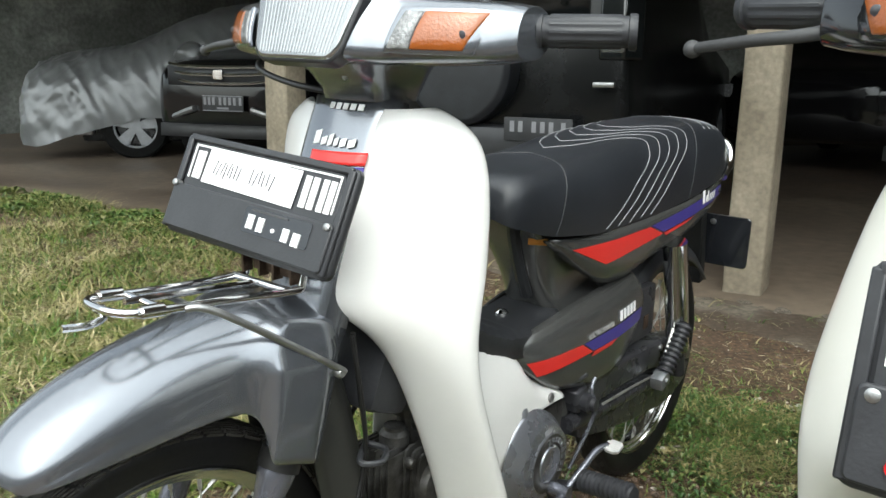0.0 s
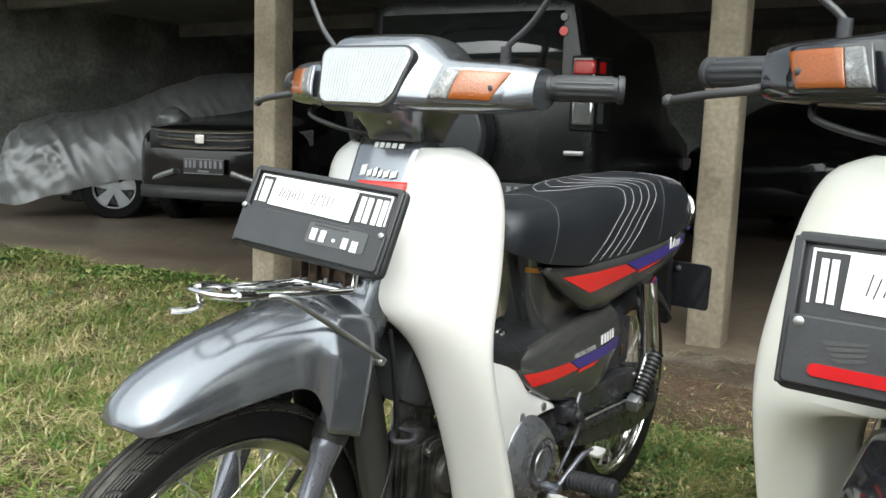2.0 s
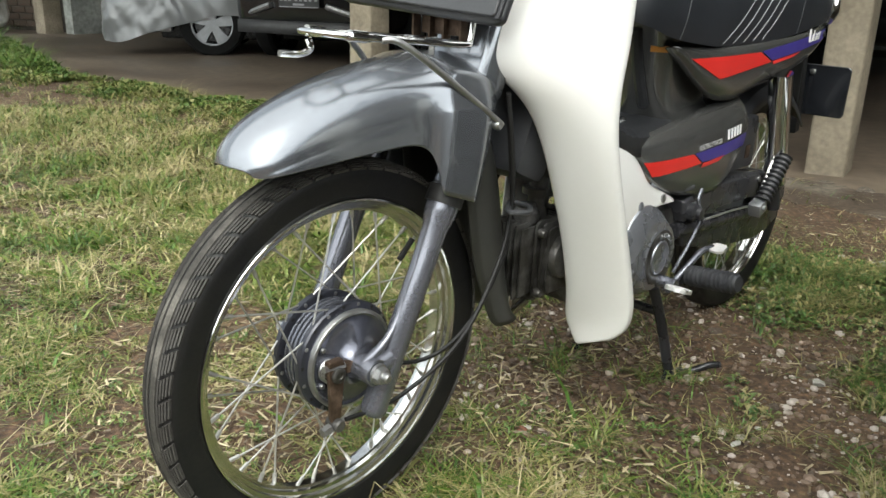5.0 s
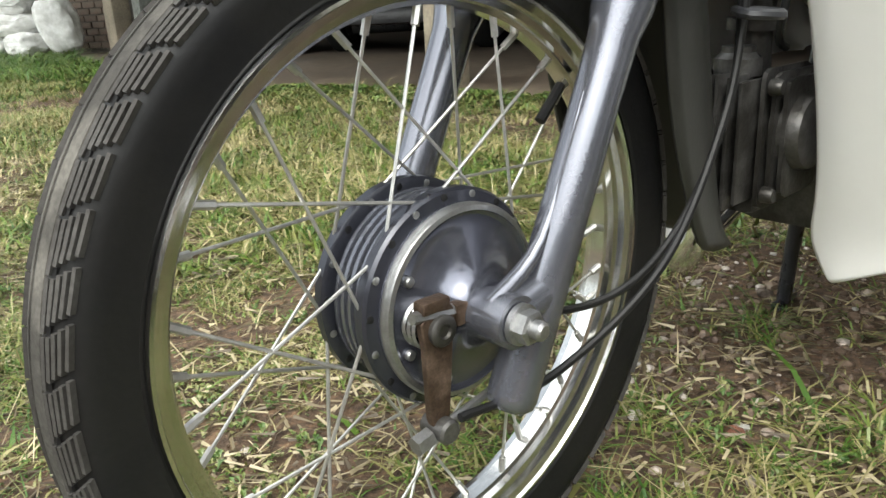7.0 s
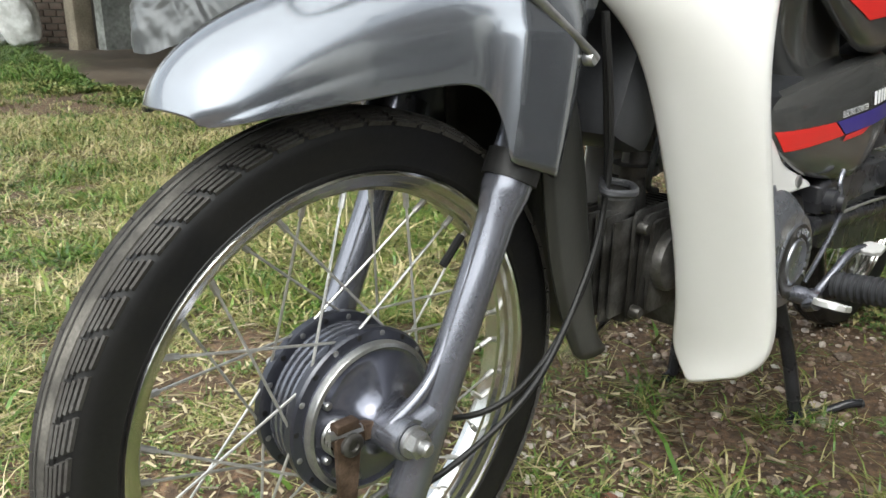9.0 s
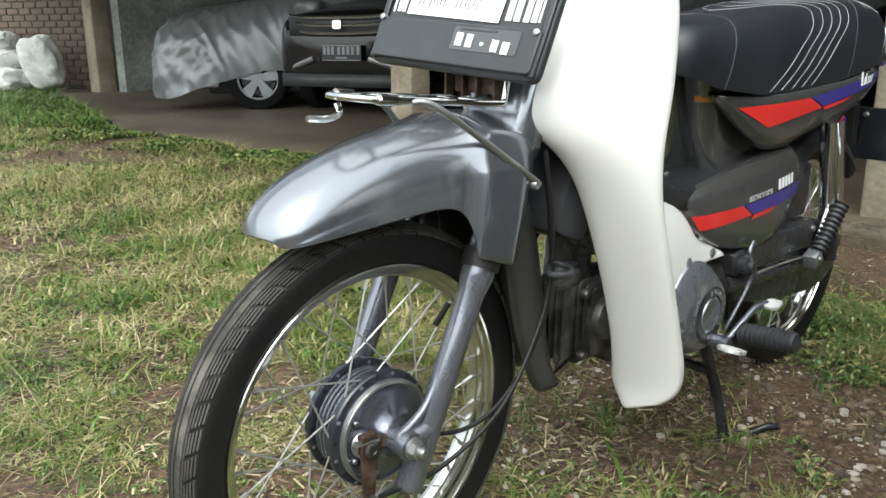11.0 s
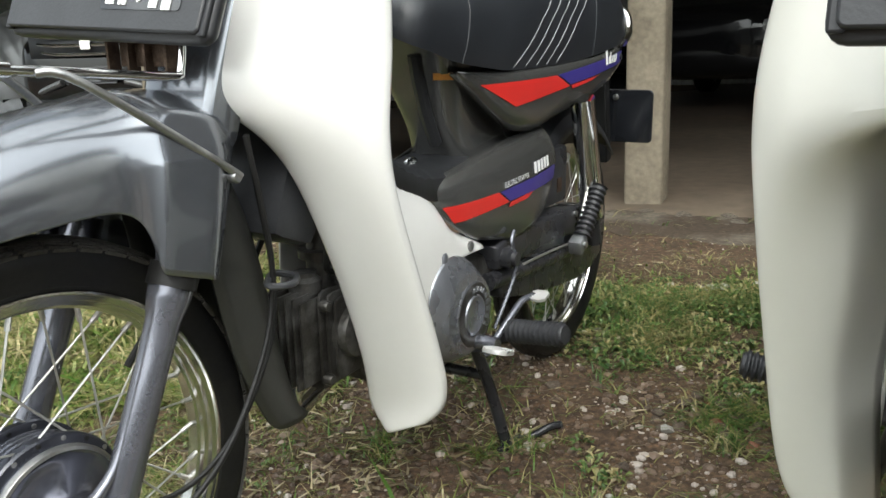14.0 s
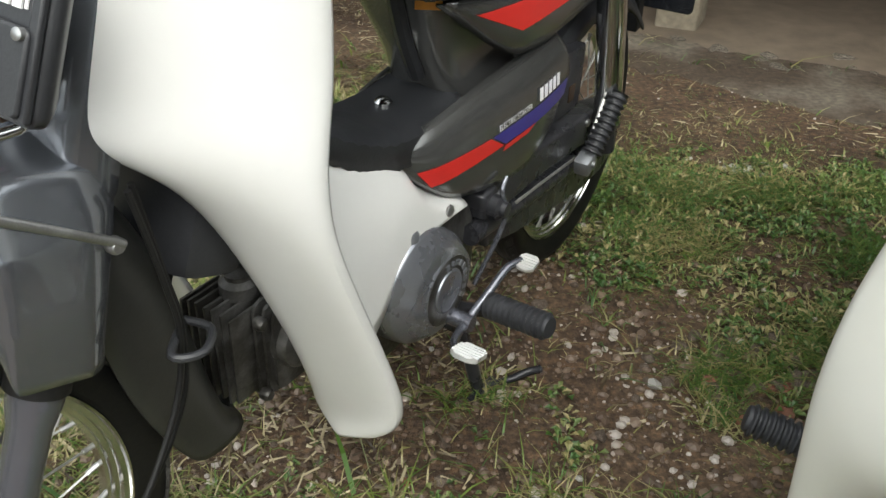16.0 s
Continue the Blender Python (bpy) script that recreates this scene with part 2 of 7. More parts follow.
def box(c, s, bm=None, bevel=0.0, m=None):
    """A bevelled block: centre, sizes, and an optional turn."""
    bm = bm or bmesh.new()
    made = bmesh.ops.create_cube(bm, size=1.0)["verts"]
    t = Matrix.Translation(c) @ (m or Matrix()) @ Matrix.Diagonal((*s, 1))
    bmesh.ops.transform(bm, matrix=t, verts=made)
    if bevel:
        edges = list({e for v in made for e in v.link_edges})
        bmesh.ops.bevel(bm, geom=edges, offset=bevel, segments=2, affect="EDGES", profile=0.6)
    return bm


def sheet(poly, place, thick, bm=None, bevel=0.0):
    """A flat plate: a 2D outline, place(u, v, w) to 3D, and its thickness."""
    bm = bm or bmesh.new()
    top = [bm.verts.new(place(u, v, thick)) for u, v in poly]
    low = [bm.verts.new(place(u, v, 0)) for u, v in poly]
    bm.faces.new(top)
    bm.faces.new(low[::-1])
    for i in range(len(poly)):
        j = (i + 1) % len(poly)
        bm.faces.new((top[i], low[i], low[j], top[j]))
    return bm


def rounded(w, h, r, n=4):
    """Outline of a rounded rectangle about the origin."""
    out = []
    for cx, cy, a0 in ((w / 2 - r, h / 2 - r, 0), (-w / 2 + r, h / 2 - r, 90), (-w / 2 + r, -h / 2 + r, 180), (w / 2 - r, -h / 2 + r, 270)):
        for k in range(n + 1):
            a = radians(a0 + 90 * k / n)
            out.append((cx + r * math.cos(a), cy + r * math.sin(a)))
    return out


def bolt(c, r, parent, axis="Y", mat="steel", h=0.006, name="bolt"):
    s = 1 if h > 0 else -1
    return part(name, lathe([(0, r), (h * 0.7, r), (h, r * 0.75), (h + 0.0001 * s, 0)], c, axis, 10), mat, parent)


def dents(bm, amount, scale, seed=0.0):
    for v in bm.verts:
        n = noise.noise_vector(v.co * scale + Vector((seed, seed * 1.7, -seed)))
        v.co += n * amount
    return bm


# ---- the yard and the open garage ----
def ground_z(x, y):
    return 0.014 * math.exp(-((x + 0.2) ** 2 + (y - 0.95) ** 2) / 0.08) + 0.012 * max(-2.0, min(4.0, x - 0.2)) + 0.010 * noise.noise(Vector((x * 1.3, y * 1.3, 0.3))) + 0.004 * noise.noise(Vector((x * 6, y * 6, 1.7)))


FRONT_A, FRONT_B = Vector((-1.22, 4.95, 0)), Vector((1.27, 3.62, 0))      # the line of the garage posts
ROW = (FRONT_B - FRONT_A).normalized()
IN = Vector((-ROW.y, ROW.x, 0))


def gar(u, v, z=0.0):
    """Along the post line from its left post, into the garage, up."""
    return FRONT_A + ROW * u + IN * v + Vector((0, 0, z))


def make_ground():
    xs = sorted({-400, -150, -60, -30, -18, *[-12 + 0.5 * i for i in range(18)], *[-3 + 0.06 * i for i in range(101)], *[3 + 0.5 * i for i in range(16)], 15, 30, 60, 150, 400})
    ys = sorted({-400, -150, -60, -30, -15, -8, -4, *[-2 + 0.25 * i for i in range(9)], *[0.25 + 0.06 * i for i in range(60)], *[3.9 + 0.15 * i for i in range(30)], *[8.5 + 0.5 * i for i in range(14)], 18, 30, 60, 150, 400})
    rows = [[(x, y, ground_z(x, y)) for x in xs] for y in ys]
    return tagged(part("ground", grid(rows), "soil", None, "", (), 180), "dirt yard with patchy grass and gravel", "ground", kind="structure")


def soil_material():
    m = bpy.data.materials.new("yard_soil")
    m.use_nodes = True
    nt = m.node_tree
    b = nt.nodes["Principled BSDF"]
    tc = nt.nodes.new("ShaderNodeTexCoord")
    def nz(scale, detail):
        n = nt.nodes.new("ShaderNodeTexNoise")
        n.inputs["Scale"].default_value, n.inputs["Detail"].default_value, n.inputs["Roughness"].default_value = scale, detail, 0.65
        nt.links.new(tc.outputs["Object"], n.inputs["Vector"])
        return n
    def ramp(src, stops):
        r = nt.nodes.new("ShaderNodeValToRGB")
        while len(r.color_ramp.elements) < len(stops):
            r.color_ramp.elements.new(0.5)
        for e, (p, c) in zip(r.color_ramp.elements, stops):
            e.position, e.color = p, (*c, 1)
        nt.links.new(src.outputs["Fac"], r.inputs[0])
        return r
    broad = ramp(nz(2.2, 8), ((0.30, (0.042, 0.0230, 0.0130)), (0.5, (0.080, 0.049, 0.029)), (0.72, (0.125, 0.083, 0.051))))
    fine = ramp(nz(60, 5), ((0.36, (0.40, 0.37, 0.35)), (0.52, (1.0, 1.0, 1.0)), (0.66, (2.0, 1.9, 1.75))))
    mx = nt.nodes.new("ShaderNodeMix")
    mx.data_type, mx.blend_type = "RGBA", "MULTIPLY"
    mx.inputs["Factor"].default_value = 0.9
    nt.links.new(broad.outputs[0], mx.inputs[6])
    nt.links.new(fine.outputs[0], mx.inputs[7])
    nt.links.new(mx.outputs[2], b.inputs["Base Color"])
    b.inputs["Roughness"].default_value = 0.92
    bp = nt.nodes.new("ShaderNodeBump")
    bp.inputs["Strength"].default_value, bp.inputs["Distance"].default_value = 0.8, 0.012
    nt.links.new(nz(55, 8).outputs["Fac"], bp.inputs["Height"])
    nt.links.new(bp.outputs[0], b.inputs["Normal"])
    return m


M["soil"] = soil_material()
ground = make_ground()


def floor_edge_at(u):
    """How far the floor's broken edge lies from the post line."""
    edge = -0.16 - 0.08 * noise.noise(Vector((u * 1.1, 0, 0))) - 0.05 * noise.noise(Vector((u * 5, 2, 0)))
    return edge + 0.36 * max(0.0, -3.3 - u)


def make_floor():
    """The garage's cement floor, its broken edge running out into the yard."""
    rows = []
    for i in range(120):
        u = -12.0 + 23.0 * i / 119
        edge = floor_edge_at(u)
        row = []
        for v, dz in ((edge - 0.10, -0.06), (edge, 0.014), (edge + 0.12, 0.030), (edge + 0.35, 0.045), (edge + 1.2, 0.055), (max(4.2, edge + 1.5), 0.03), (9.0, 0.0)):
            p = gar(u, v)
            p.z = ground_z(p.x, p.y) + dz if v < edge + 0.3 else lerp_list(((-9, 0.0), (0.0, 0.02), (2.8, 0.06), (11, 0.07)), u)
            row.append(p)
        rows.append(row)
    return tagged(part("garage_floor", grid(rows), "slab", None, "", (), 60), "wet brown cement floor with a broken edge", "floor", kind="structure")


floor = make_floor()


M["apron"] = material("rough_stained_concrete", (0.185, 0.158, 0.122), 0.9, 0.0, 0.6, 3.6, 1.0, 70, second=(0.072, 0.050, 0.033), mix=(0.42, 0.66))


def apron_reach(u):
    """How far the rough concrete runs out from the post line."""
    return lerp_list(((1.5, 0.20), (2.2, 0.30), (2.9, 0.50), (3.5, 0.62), (5.0, 0.62), (9.0, 0.55)), u) + 0.10 * noise.noise(Vector((u * 2.1, 4.0, 0))) + 0.09 * noise.noise(Vector((u * 6.0, 6.0, 0))) + 0.05 * noise.noise(Vector((u * 19.0, 2.0, 0)))


def make_apron():
    rows = []
    for i in range(150):
        u = 1.5 + 7.5 * i / 149
        row = []
        for q, dz in ((0.0, -0.03), (0.02, 0.004), (0.10, 0.010), (0.25, 0.014), (0.45, 0.016), (0.7, 0.018), (1.0, 0.012), (1.25, -0.02)):
            p = gar(u, -apron_reach(u) * (1 - q))
            p.z = ground_z(p.x, p.y) + dz + 0.006 * noise.noise(Vector((p.x * 9, p.y * 9, 3)))
            row.append(p)
        rows.append(row)
    return tagged(part("apron", grid(rows), "apron", None, "", (), 60), "rough broken concrete apron before the garage floor", "pavement", kind="structure")


make_apron()
M["rubble"] = material("crumbling_pale_concrete", (0.23, 0.20, 0.16), 0.95, 0.0, 0.5, 9, 0.9, 70, second=(0.075, 0.060, 0.044), mix=(0.38, 0.62))


def make_post(name, at, label, height=2.75, size=0.165, turn=None):
    """A rough square concrete post."""
    rings = []
    a = math.atan2(ROW.y, ROW.x) if turn is None else turn
    for k in range(15):
        z = height * k / 14
        ring = []
        for u, v in rounded(size * (1.10 - 0.10 * k / 14), size * (1.10 - 0.10 * k / 14), 0.012, 2):
            w = 0.004 * noise.noise(Vector((u * 9 + at[0], v * 9, z * 5)))
            ring.append((at[0] + u * math.cos(a) - v * math.sin(a) + w, at[1] + u * math.sin(a) + v * math.cos(a) + w, z - 0.05))
        rings.append(ring)
    return tagged(part(name, loft(rings), "concrete", None, "", (), 50), label, "post", "garage posts", kind="structure")


make_post("post_1", FRONT_A + IN * 0.05, "rough square concrete garage post")
make_post("post_2", Vector((1.222, 3.705, 0)), "rough square concrete garage post with chipped edges", size=0.150)
make_post("post_3", Vector((-7.2, 10.6, 0)), "rough square concrete post at the garage corner", size=0.24)


# plain dark surface for the added walls out of view
M["unseen_wall"] = material("dark_grey_plaster", (0.13, 0.13, 0.11), 0.9, 0.0, 0.4, 1.2, 0.3, 20, second=(0.06, 0.065, 0.05))


def wall(name, a, b, z0, z1, thick, mat, label):
    a, b = Vector(a), Vector(b)
    d = (b - a)
    n = Vector((-d.y, d.x, 0)).normalized() * thick
    bm = loft([[(p.x, p.y, z) for p in (a, b, b + n, a + n)] for z in (z0, z1)])
    return tagged(part(name, bm, mat, None, ""), label, "wall", kind="structure")


wall("wall_back", gar(-18, 9.0), gar(11, 9.0), -0.1, 6.0, 0.2, "wall", "dark stained plaster back wall of the garage")
# side walls are added; the left one keeps sky light off the back wall
wall("wall_right", gar(11, 9.0), gar(11, -0.5), -0.1, 3.2, -0.2, "wall", "dark plaster side wall added to close the garage")
wall("wall_left", gar(-7.75, 2.3), gar(-7.75, 9.0), -0.1, 3.2, -0.2, "wall", "dark plaster side wall added to close the garage")
# out-of-view walls, added so upright glossy surfaces reflect something dark
wall("wall_unseen_rear", (-14, -7.0, 0), (14, -7.0, 0), -0.1, 2.6, 0.2, "unseen_wall", "unseen plain wall added round the camera to darken reflections")
wall("wall_unseen_side", (9.0, -7.0, 0), (9.0, 0.5, 0), -0.1, 2.6, 0.2, "unseen_wall", "unseen plain wall added round the camera to darken reflections")
# roof added to darken the garage; its overhang cuts the sky light
bm = bmesh.new()
loft([[gar(u, v, z) for u, v in ((-9.0, -1.5), (12.5, -1.5), (12.5, 9.3), (-9.0, 9.3))] for z in (2.72, 2.80)], bm)
tagged(part("ceiling", bm, "roof", None), "sheet roof added over the garage to keep sky light out", "ceiling", kind="structure")
bm = bmesh.new()
for v in (0.0, 3.0, 6.0):
    loft([[gar(u, v + w, z) for u, w in ((-8, -0.06), (11, -0.06), (11, 0.06), (-8, 0.06))] for z in (2.52, 2.72)], bm)
tagged(part("roof_beam", bm, "roof", None), "dark roof beams", "beam", kind="structure")


# ---- brick wall and sacks at the far left ----
def make_brick_wall():
    a, b = Vector((-16.0, 12.4, 0)), Vector((-7.1, 10.9, 0))
    w = wall("wall_brick", a, b, -0.1, 2.4, 0.2, "mortar", "old brown brick wall with stained render")
    d = (b - a).normalized()
    n = Vector((d.y, -d.x, 0))
    me = None
    turn = Matrix.Rotation(math.atan2(d.y, d.x), 4, "Z")
    for r in range(15):
        for k in range(15):
            s = 8.65 - k * 0.245 - (0.12 if r % 2 else 0)
            p = a + d * s + n * 0.004 + Vector((0, 0, 0.10 + r * 0.095))
            if me is None:
                ob = part("brick", box((0, 0, 0), (0.225, 0.03, 0.08), None, 0.006), "brick", w)
                me = ob.data
            else:
                ob = new("brick", me)
                ob.parent = w
            ob.matrix_world = Matrix.Translation(p) @ turn


make_brick_wall()


def make_sack(at, size, turn, seed, upright=False):
    """A slack, creased sack: a pillow form with gathered ends."""
    bm = bmesh.new()
    bmesh.ops.create_icosphere(bm, subdivisions=5, radius=1.0)
    for v in bm.verts:
        c = v.co
        f = (abs(c.x) ** 3.5 + abs(c.y) ** 3.5 + abs(c.z) ** 3.5) ** (-1 / 3.5)
        c *= 0.5 * f
        c += noise.noise_vector(c * 3.0 + Vector((seed, 0, seed))) * 0.075
        c *= 1 + 0.10 * (0.3 - abs(noise.noise(c * 6.0 + Vector((0, seed, 0))))) + 0.05 * (0.3 - abs(noise.noise(c * 15.0 + Vector((seed, seed, 0)))))
    bmesh.ops.transform(bm, matrix=Matrix.Translation(at) @ pose(0, 0, 0, 0, 78 if upright else 0, turn) @ Matrix.Diagonal((*size, 1)), verts=bm.verts)
    return tagged(part("sack", bm, "sack", None, "", (), 60), "bulging white woven sack lying by the wall" if not upright else "bulging white woven sack leaning on the pile", "sack", "sacks by the wall")


# ---- the motorcycles: x forward, y to the rider's left, z up, origin below the front axle ----
AX = 0.296          # axle height
FY = -0.038         # the front wheel stands a little to the right of the body's centre line
REAR = -1.32        # rear axle
STEER = -1.9        # the front wheel is turned a little, degrees
FORK = 0.083        # half the distance between the fork tubes


def make_wheel(name, parent, c, rim_r, tyre_r, width, hub, label):
    """A spoked wheel: chrome rim carrying tyre, hub and single spokes."""
    w = width / 2
    rim = part(name, lathe([(-0.024, rim_r), (-0.0265, rim_r - 0.0015), (-0.0265, rim_r - 0.004), (-0.0235, rim_r - 0.0055), (-0.0215, rim_r - 0.0110), (-0.0160, rim_r - 0.0125), (-0.0145, rim_r - 0.0175), (-0.0085, rim_r - 0.0185), (-0.0070, rim_r - 0.0220),
                            (0.0070, rim_r - 0.0220), (0.0085, rim_r - 0.0185), (0.0145, rim_r - 0.0175), (0.0160, rim_r - 0.0125), (0.0215, rim_r - 0.0110), (0.0235, rim_r - 0.0055), (0.0265, rim_r - 0.004), (0.0265, rim_r - 0.0015), (0.024, rim_r), (0.0, rim_r - 0.010)], c, seg=96, closed=True), "rim_chrome", parent, label, angle=25)
    h = tyre_r - rim_r
    prof = [(-0.020, rim_r - 0.004), (-0.026, rim_r + 0.004), (-w * 0.93, rim_r + h * 0.38), (-w, rim_r + h * 0.58), (-w * 0.95, rim_r + h * 0.74), (-w * 0.80, rim_r + h * 0.86), (-w * 0.50, rim_r + h * 0.945)]
    crown = []
    for y0 in (-0.0125, 0.0, 0.0125):
        top = rim_r + h * (1.0 - (y0 / w) ** 2 * 0.25)
        crown += [(y0 - 0.0055, top - 0.0005), (y0 - 0.0045, top), (y0 + 0.0045, top), (y0 + 0.0055, top - 0.0005)]
        if y0 < 0.01:
            crown += [(y0 + 0.0058, top - 0.005), (y0 + 0.0067, top - 0.005)]
    prof = prof + [(-0.020, rim_r + h * 0.93)] + crown + [(0.020, rim_r + h * 0.93)] + [(-a, r) for a, r in prof[::-1]]
    bm = lathe(prof, c, seg=120, closed=True)
    tyre = part("tyre", bm, "rubber", rim, "black road tyre with ribbed tread", angle=30)
    # shoulder blocks: slanting groups of four ribs, repeated round the tyre, and two dusty centre bands
    bm = bmesh.new()
    count = 56
    for k in range(count):
        for s in (-1, 1):
            a0 = 2 * math.pi * (k + (0.5 if s > 0 else 0)) / count
            for j, (y, r) in enumerate(((0.0162, 0.952), (0.0198, 0.925), (0.0232, 0.893), (0.0264, 0.852), (0.0290, 0.795))):
                m = Matrix.Rotation(-a0 - s * 0.010 * (j - 2), 4, "Y") @ Matrix.Translation((rim_r + h * r, s * y, 0)) @ Matrix.Rotation(s * radians(28), 4, "Z")
                box((0, 0, 0), (0.0042, 0.0025, 0.0250 if j else 0.0300), bm, 0, Matrix.Translation(c) @ m)
    part("tread_pattern", bm, "block", tyre, "grey slotted shoulder blocks", angle=30)["kind"] = "stuff"
    bm = bmesh.new()
    for s in (-1, 1):
        top = rim_r + h * 0.995
        lathe([(s * 0.0018, top - 0.003), (s * 0.0020, top + 0.0012), (s * 0.0108, top - 0.0008), (s * 0.0112, top - 0.004)], c, seg=120, bm=bm, closed=True)
    part("tread", bm, "tread", tyre, "dusty worn centre ribs", angle=30)
    part("hub", lathe(hub, c, seg=64), "fork" if name.startswith("front") else "alloy", rim, "grey painted drum hub", angle=30)
    r_hub, r_rim = 0.0785, rim_r - 0.020
    spoke_mesh = None
    for k in range(36):
        s = 1 if k % 2 else -1
        a = 2 * math.pi * k / 36
        lead = radians(46) * (1 if (k // 2) % 2 else -1)
        p0 = Vector((r_hub * math.cos(a + lead), s * 0.0262 - 0.002, r_hub * math.sin(a + lead)))
        p1 = Vector((r_rim * math.cos(a), s * 0.004, r_rim * math.sin(a)))
        d = p1 - p0
        if spoke_mesh is None:
            length = d.length
            bms = tube([(0, 0, 0), (0, 0, length * 0.93)], 0.0014, seg=6, smooth=False)
            tube([(0, 0, length * 0.90), (0, 0, length)], 0.0031, bms, 6, smooth=False)
            ob = part("spoke", bms, "spoke", rim)
            spoke_mesh = ob.data
        else:
            ob = new("spoke", spoke_mesh)
            ob.parent = rim
        ob.matrix_local = Matrix.Translation(p0 + Vector(c)) @ d.to_track_quat("Z", "Y").to_matrix().to_4x4()
    return rim


def make_front_wheel(bike, two):
    cx = 0.001
    hy = FY + 0.007     # the drum sits off the rim's middle
    c = (cx, hy, AX)
    # ribbed drum between two drilled flanges
    hub = [(-0.023, 0.0), (-0.023, 0.070)]
    for k in range(4):
        y = -0.015 + k * 0.0082
        hub += [(y - 0.0015, 0.0690), (y, 0.0765), (y + 0.0036, 0.0765), (y + 0.0050, 0.0690)]
    hub += [(0.021, 0.070), (0.021, 0.0)]
    wheel = make_wheel("front_wheel", bike, (cx, FY, AX), 0.2312, 0.2835, 0.060, hub, "chrome spoked front wheel")
    far = part("hub_flange", lathe([(-0.047, 0.0), (-0.047, 0.040), (-0.043, 0.060), (-0.040, 0.079), (-0.037, 0.0835), (-0.029, 0.0835), (-0.027, 0.080), (-0.027, 0.060), (-0.027, 0.0)], c, seg=64), "drum", wheel, "dark grey drilled spoke flange", angle=30)
    near = part("hub_flange", lathe([(0.010, 0.0), (0.010, 0.076), (0.011, 0.0815), (0.013, 0.0835), (0.021, 0.0835), (0.0235, 0.0815), (0.0245, 0.077), (0.0265, 0.0725), (0.0265, 0.0)], c, seg=64), "drum", wheel, "dark grey drilled spoke flange", angle=30)
    for k in range(18):
        a = 2 * math.pi * (k + 0.25) / 18
        for flange, y, h in ((near, 0.0238, 0.0012), (far, -0.0275, 0.0010)):
            p = Vector((cx + 0.0785 * math.cos(a), hy + y, AX + 0.0785 * math.sin(a)))
            # black discs paint in the dark of the drilled holes
            bolt(p, 0.0030, flange, "Y", "steel" if k % 2 else "rubber", h, "spoke_head" if k % 2 else "spoke_hole")
    # brake plate: bright rim, shallow dish, trumpet to the axle
    plate = part("brake_plate", lathe([(0.020, 0.0735), (0.0325, 0.0735), (0.0355, 0.0720), (0.0365, 0.0690), (0.0355, 0.0670), (0.0335, 0.0650), (0.0330, 0.0610), (0.0335, 0.0560), (0.0355, 0.0480), (0.0390, 0.0390), (0.0440, 0.0310), (0.0500, 0.0255), (0.0560, 0.0225), (0.0610, 0.0215), (0.0610, 0.0)], c, seg=72), "brake_paint", wheel, "blue-grey painted brake plate", angle=35)
    part("brake_ring", lathe([(0.0285, 0.0738), (0.0335, 0.0742), (0.0365, 0.0725), (0.0372, 0.0690), (0.0340, 0.0685), (0.0285, 0.0700)], c, seg=72, closed=True), "steel", plate, "bright machined plate edge")
    for a in (150, 205, 250, 318):
        q = radians(a)
        bolt((cx - 0.059 * math.cos(q), hy + 0.033, AX + 0.059 * math.sin(q)), 0.0042, plate, "Y", "steel", 0.004)
    # brake cam: spring coils, splined shaft, clamp and rusty arm
    bx, bz = 0.044, AX - 0.002
    bm = bmesh.new()
    for k in range(3):
        lathe([(0.034 + 0.0052 * k, 0.0165), (0.0362 + 0.0052 * k, 0.0178), (0.0384 + 0.0052 * k, 0.0165), (0.0362 + 0.0052 * k, 0.0150)], (bx, hy, bz), seg=24, bm=bm, closed=True)
    part("return_spring", bm, "steel", plate, "coiled return spring")
    part("brake_cam", lathe([(0.030, 0.0115), (0.060, 0.0115), (0.0615, 0.0095), (0.0615, 0.0055), (0.0595, 0.0045), (0.0595, 0.0)], (bx, hy, bz), seg=20), "engine", plate, "splined brake cam")
    bm = bmesh.new()
    place = lambda u, v, w: Vector((u, hy + 0.050 + w, v))
    sheet([(bx - 0.017, bz + 0.006), (bx - 0.010, bz + 0.017), (bx + 0.008, bz + 0.018), (bx + 0.017, bz + 0.008), (bx + 0.014, bz - 0.012), (bx + 0.012, bz - 0.066), (bx + 0.008, bz - 0.078), (bx - 0.003, bz - 0.078), (bx - 0.006, bz - 0.066), (bx - 0.011, bz - 0.012)], place, 0.0065, bm)
    arm = part("brake_arm", bm, "rust", plate, "rusty brake arm", (("BEVEL", 0.001),))
    bm = box((bx - 0.020, hy + 0.053, bz + 0.006), (0.012, 0.012, 0.016), None, 0.002)
    box((bx + 0.004, hy + 0.053, bz + 0.019), (0.024, 0.012, 0.009), bm, 0.002)
    part("arm_clamp", bm, "rust", arm, "dull clamp ears")
    part("clamp_bolt", tube([(bx + 0.022, hy + 0.053, bz + 0.014), (bx - 0.026, hy + 0.053, bz + 0.008)], 0.0046, None, 6, smooth=False), "steel", arm, "clamp bolt")
    part("adjuster_pin", lathe([(-0.012, 0.0095), (0.010, 0.0095), (0.012, 0.0075)], (bx + 0.002, hy + 0.054, bz - 0.076), "Y", 14), "engine", arm, "dull adjuster pin")
    part("adjuster_rod", tube([(bx - 0.050, hy + 0.054, bz - 0.066), (bx + 0.018, hy + 0.054, bz - 0.080)], 0.0036, None, 8, smooth=False), "steel", arm, "threaded adjuster rod")
    part("adjuster_nut", tube([(bx + 0.012, hy + 0.054, bz - 0.079), (bx + 0.026, hy + 0.054, bz - 0.082)], 0.0078, None, 6, smooth=False), "steel", arm, "adjuster nut", angle=20)
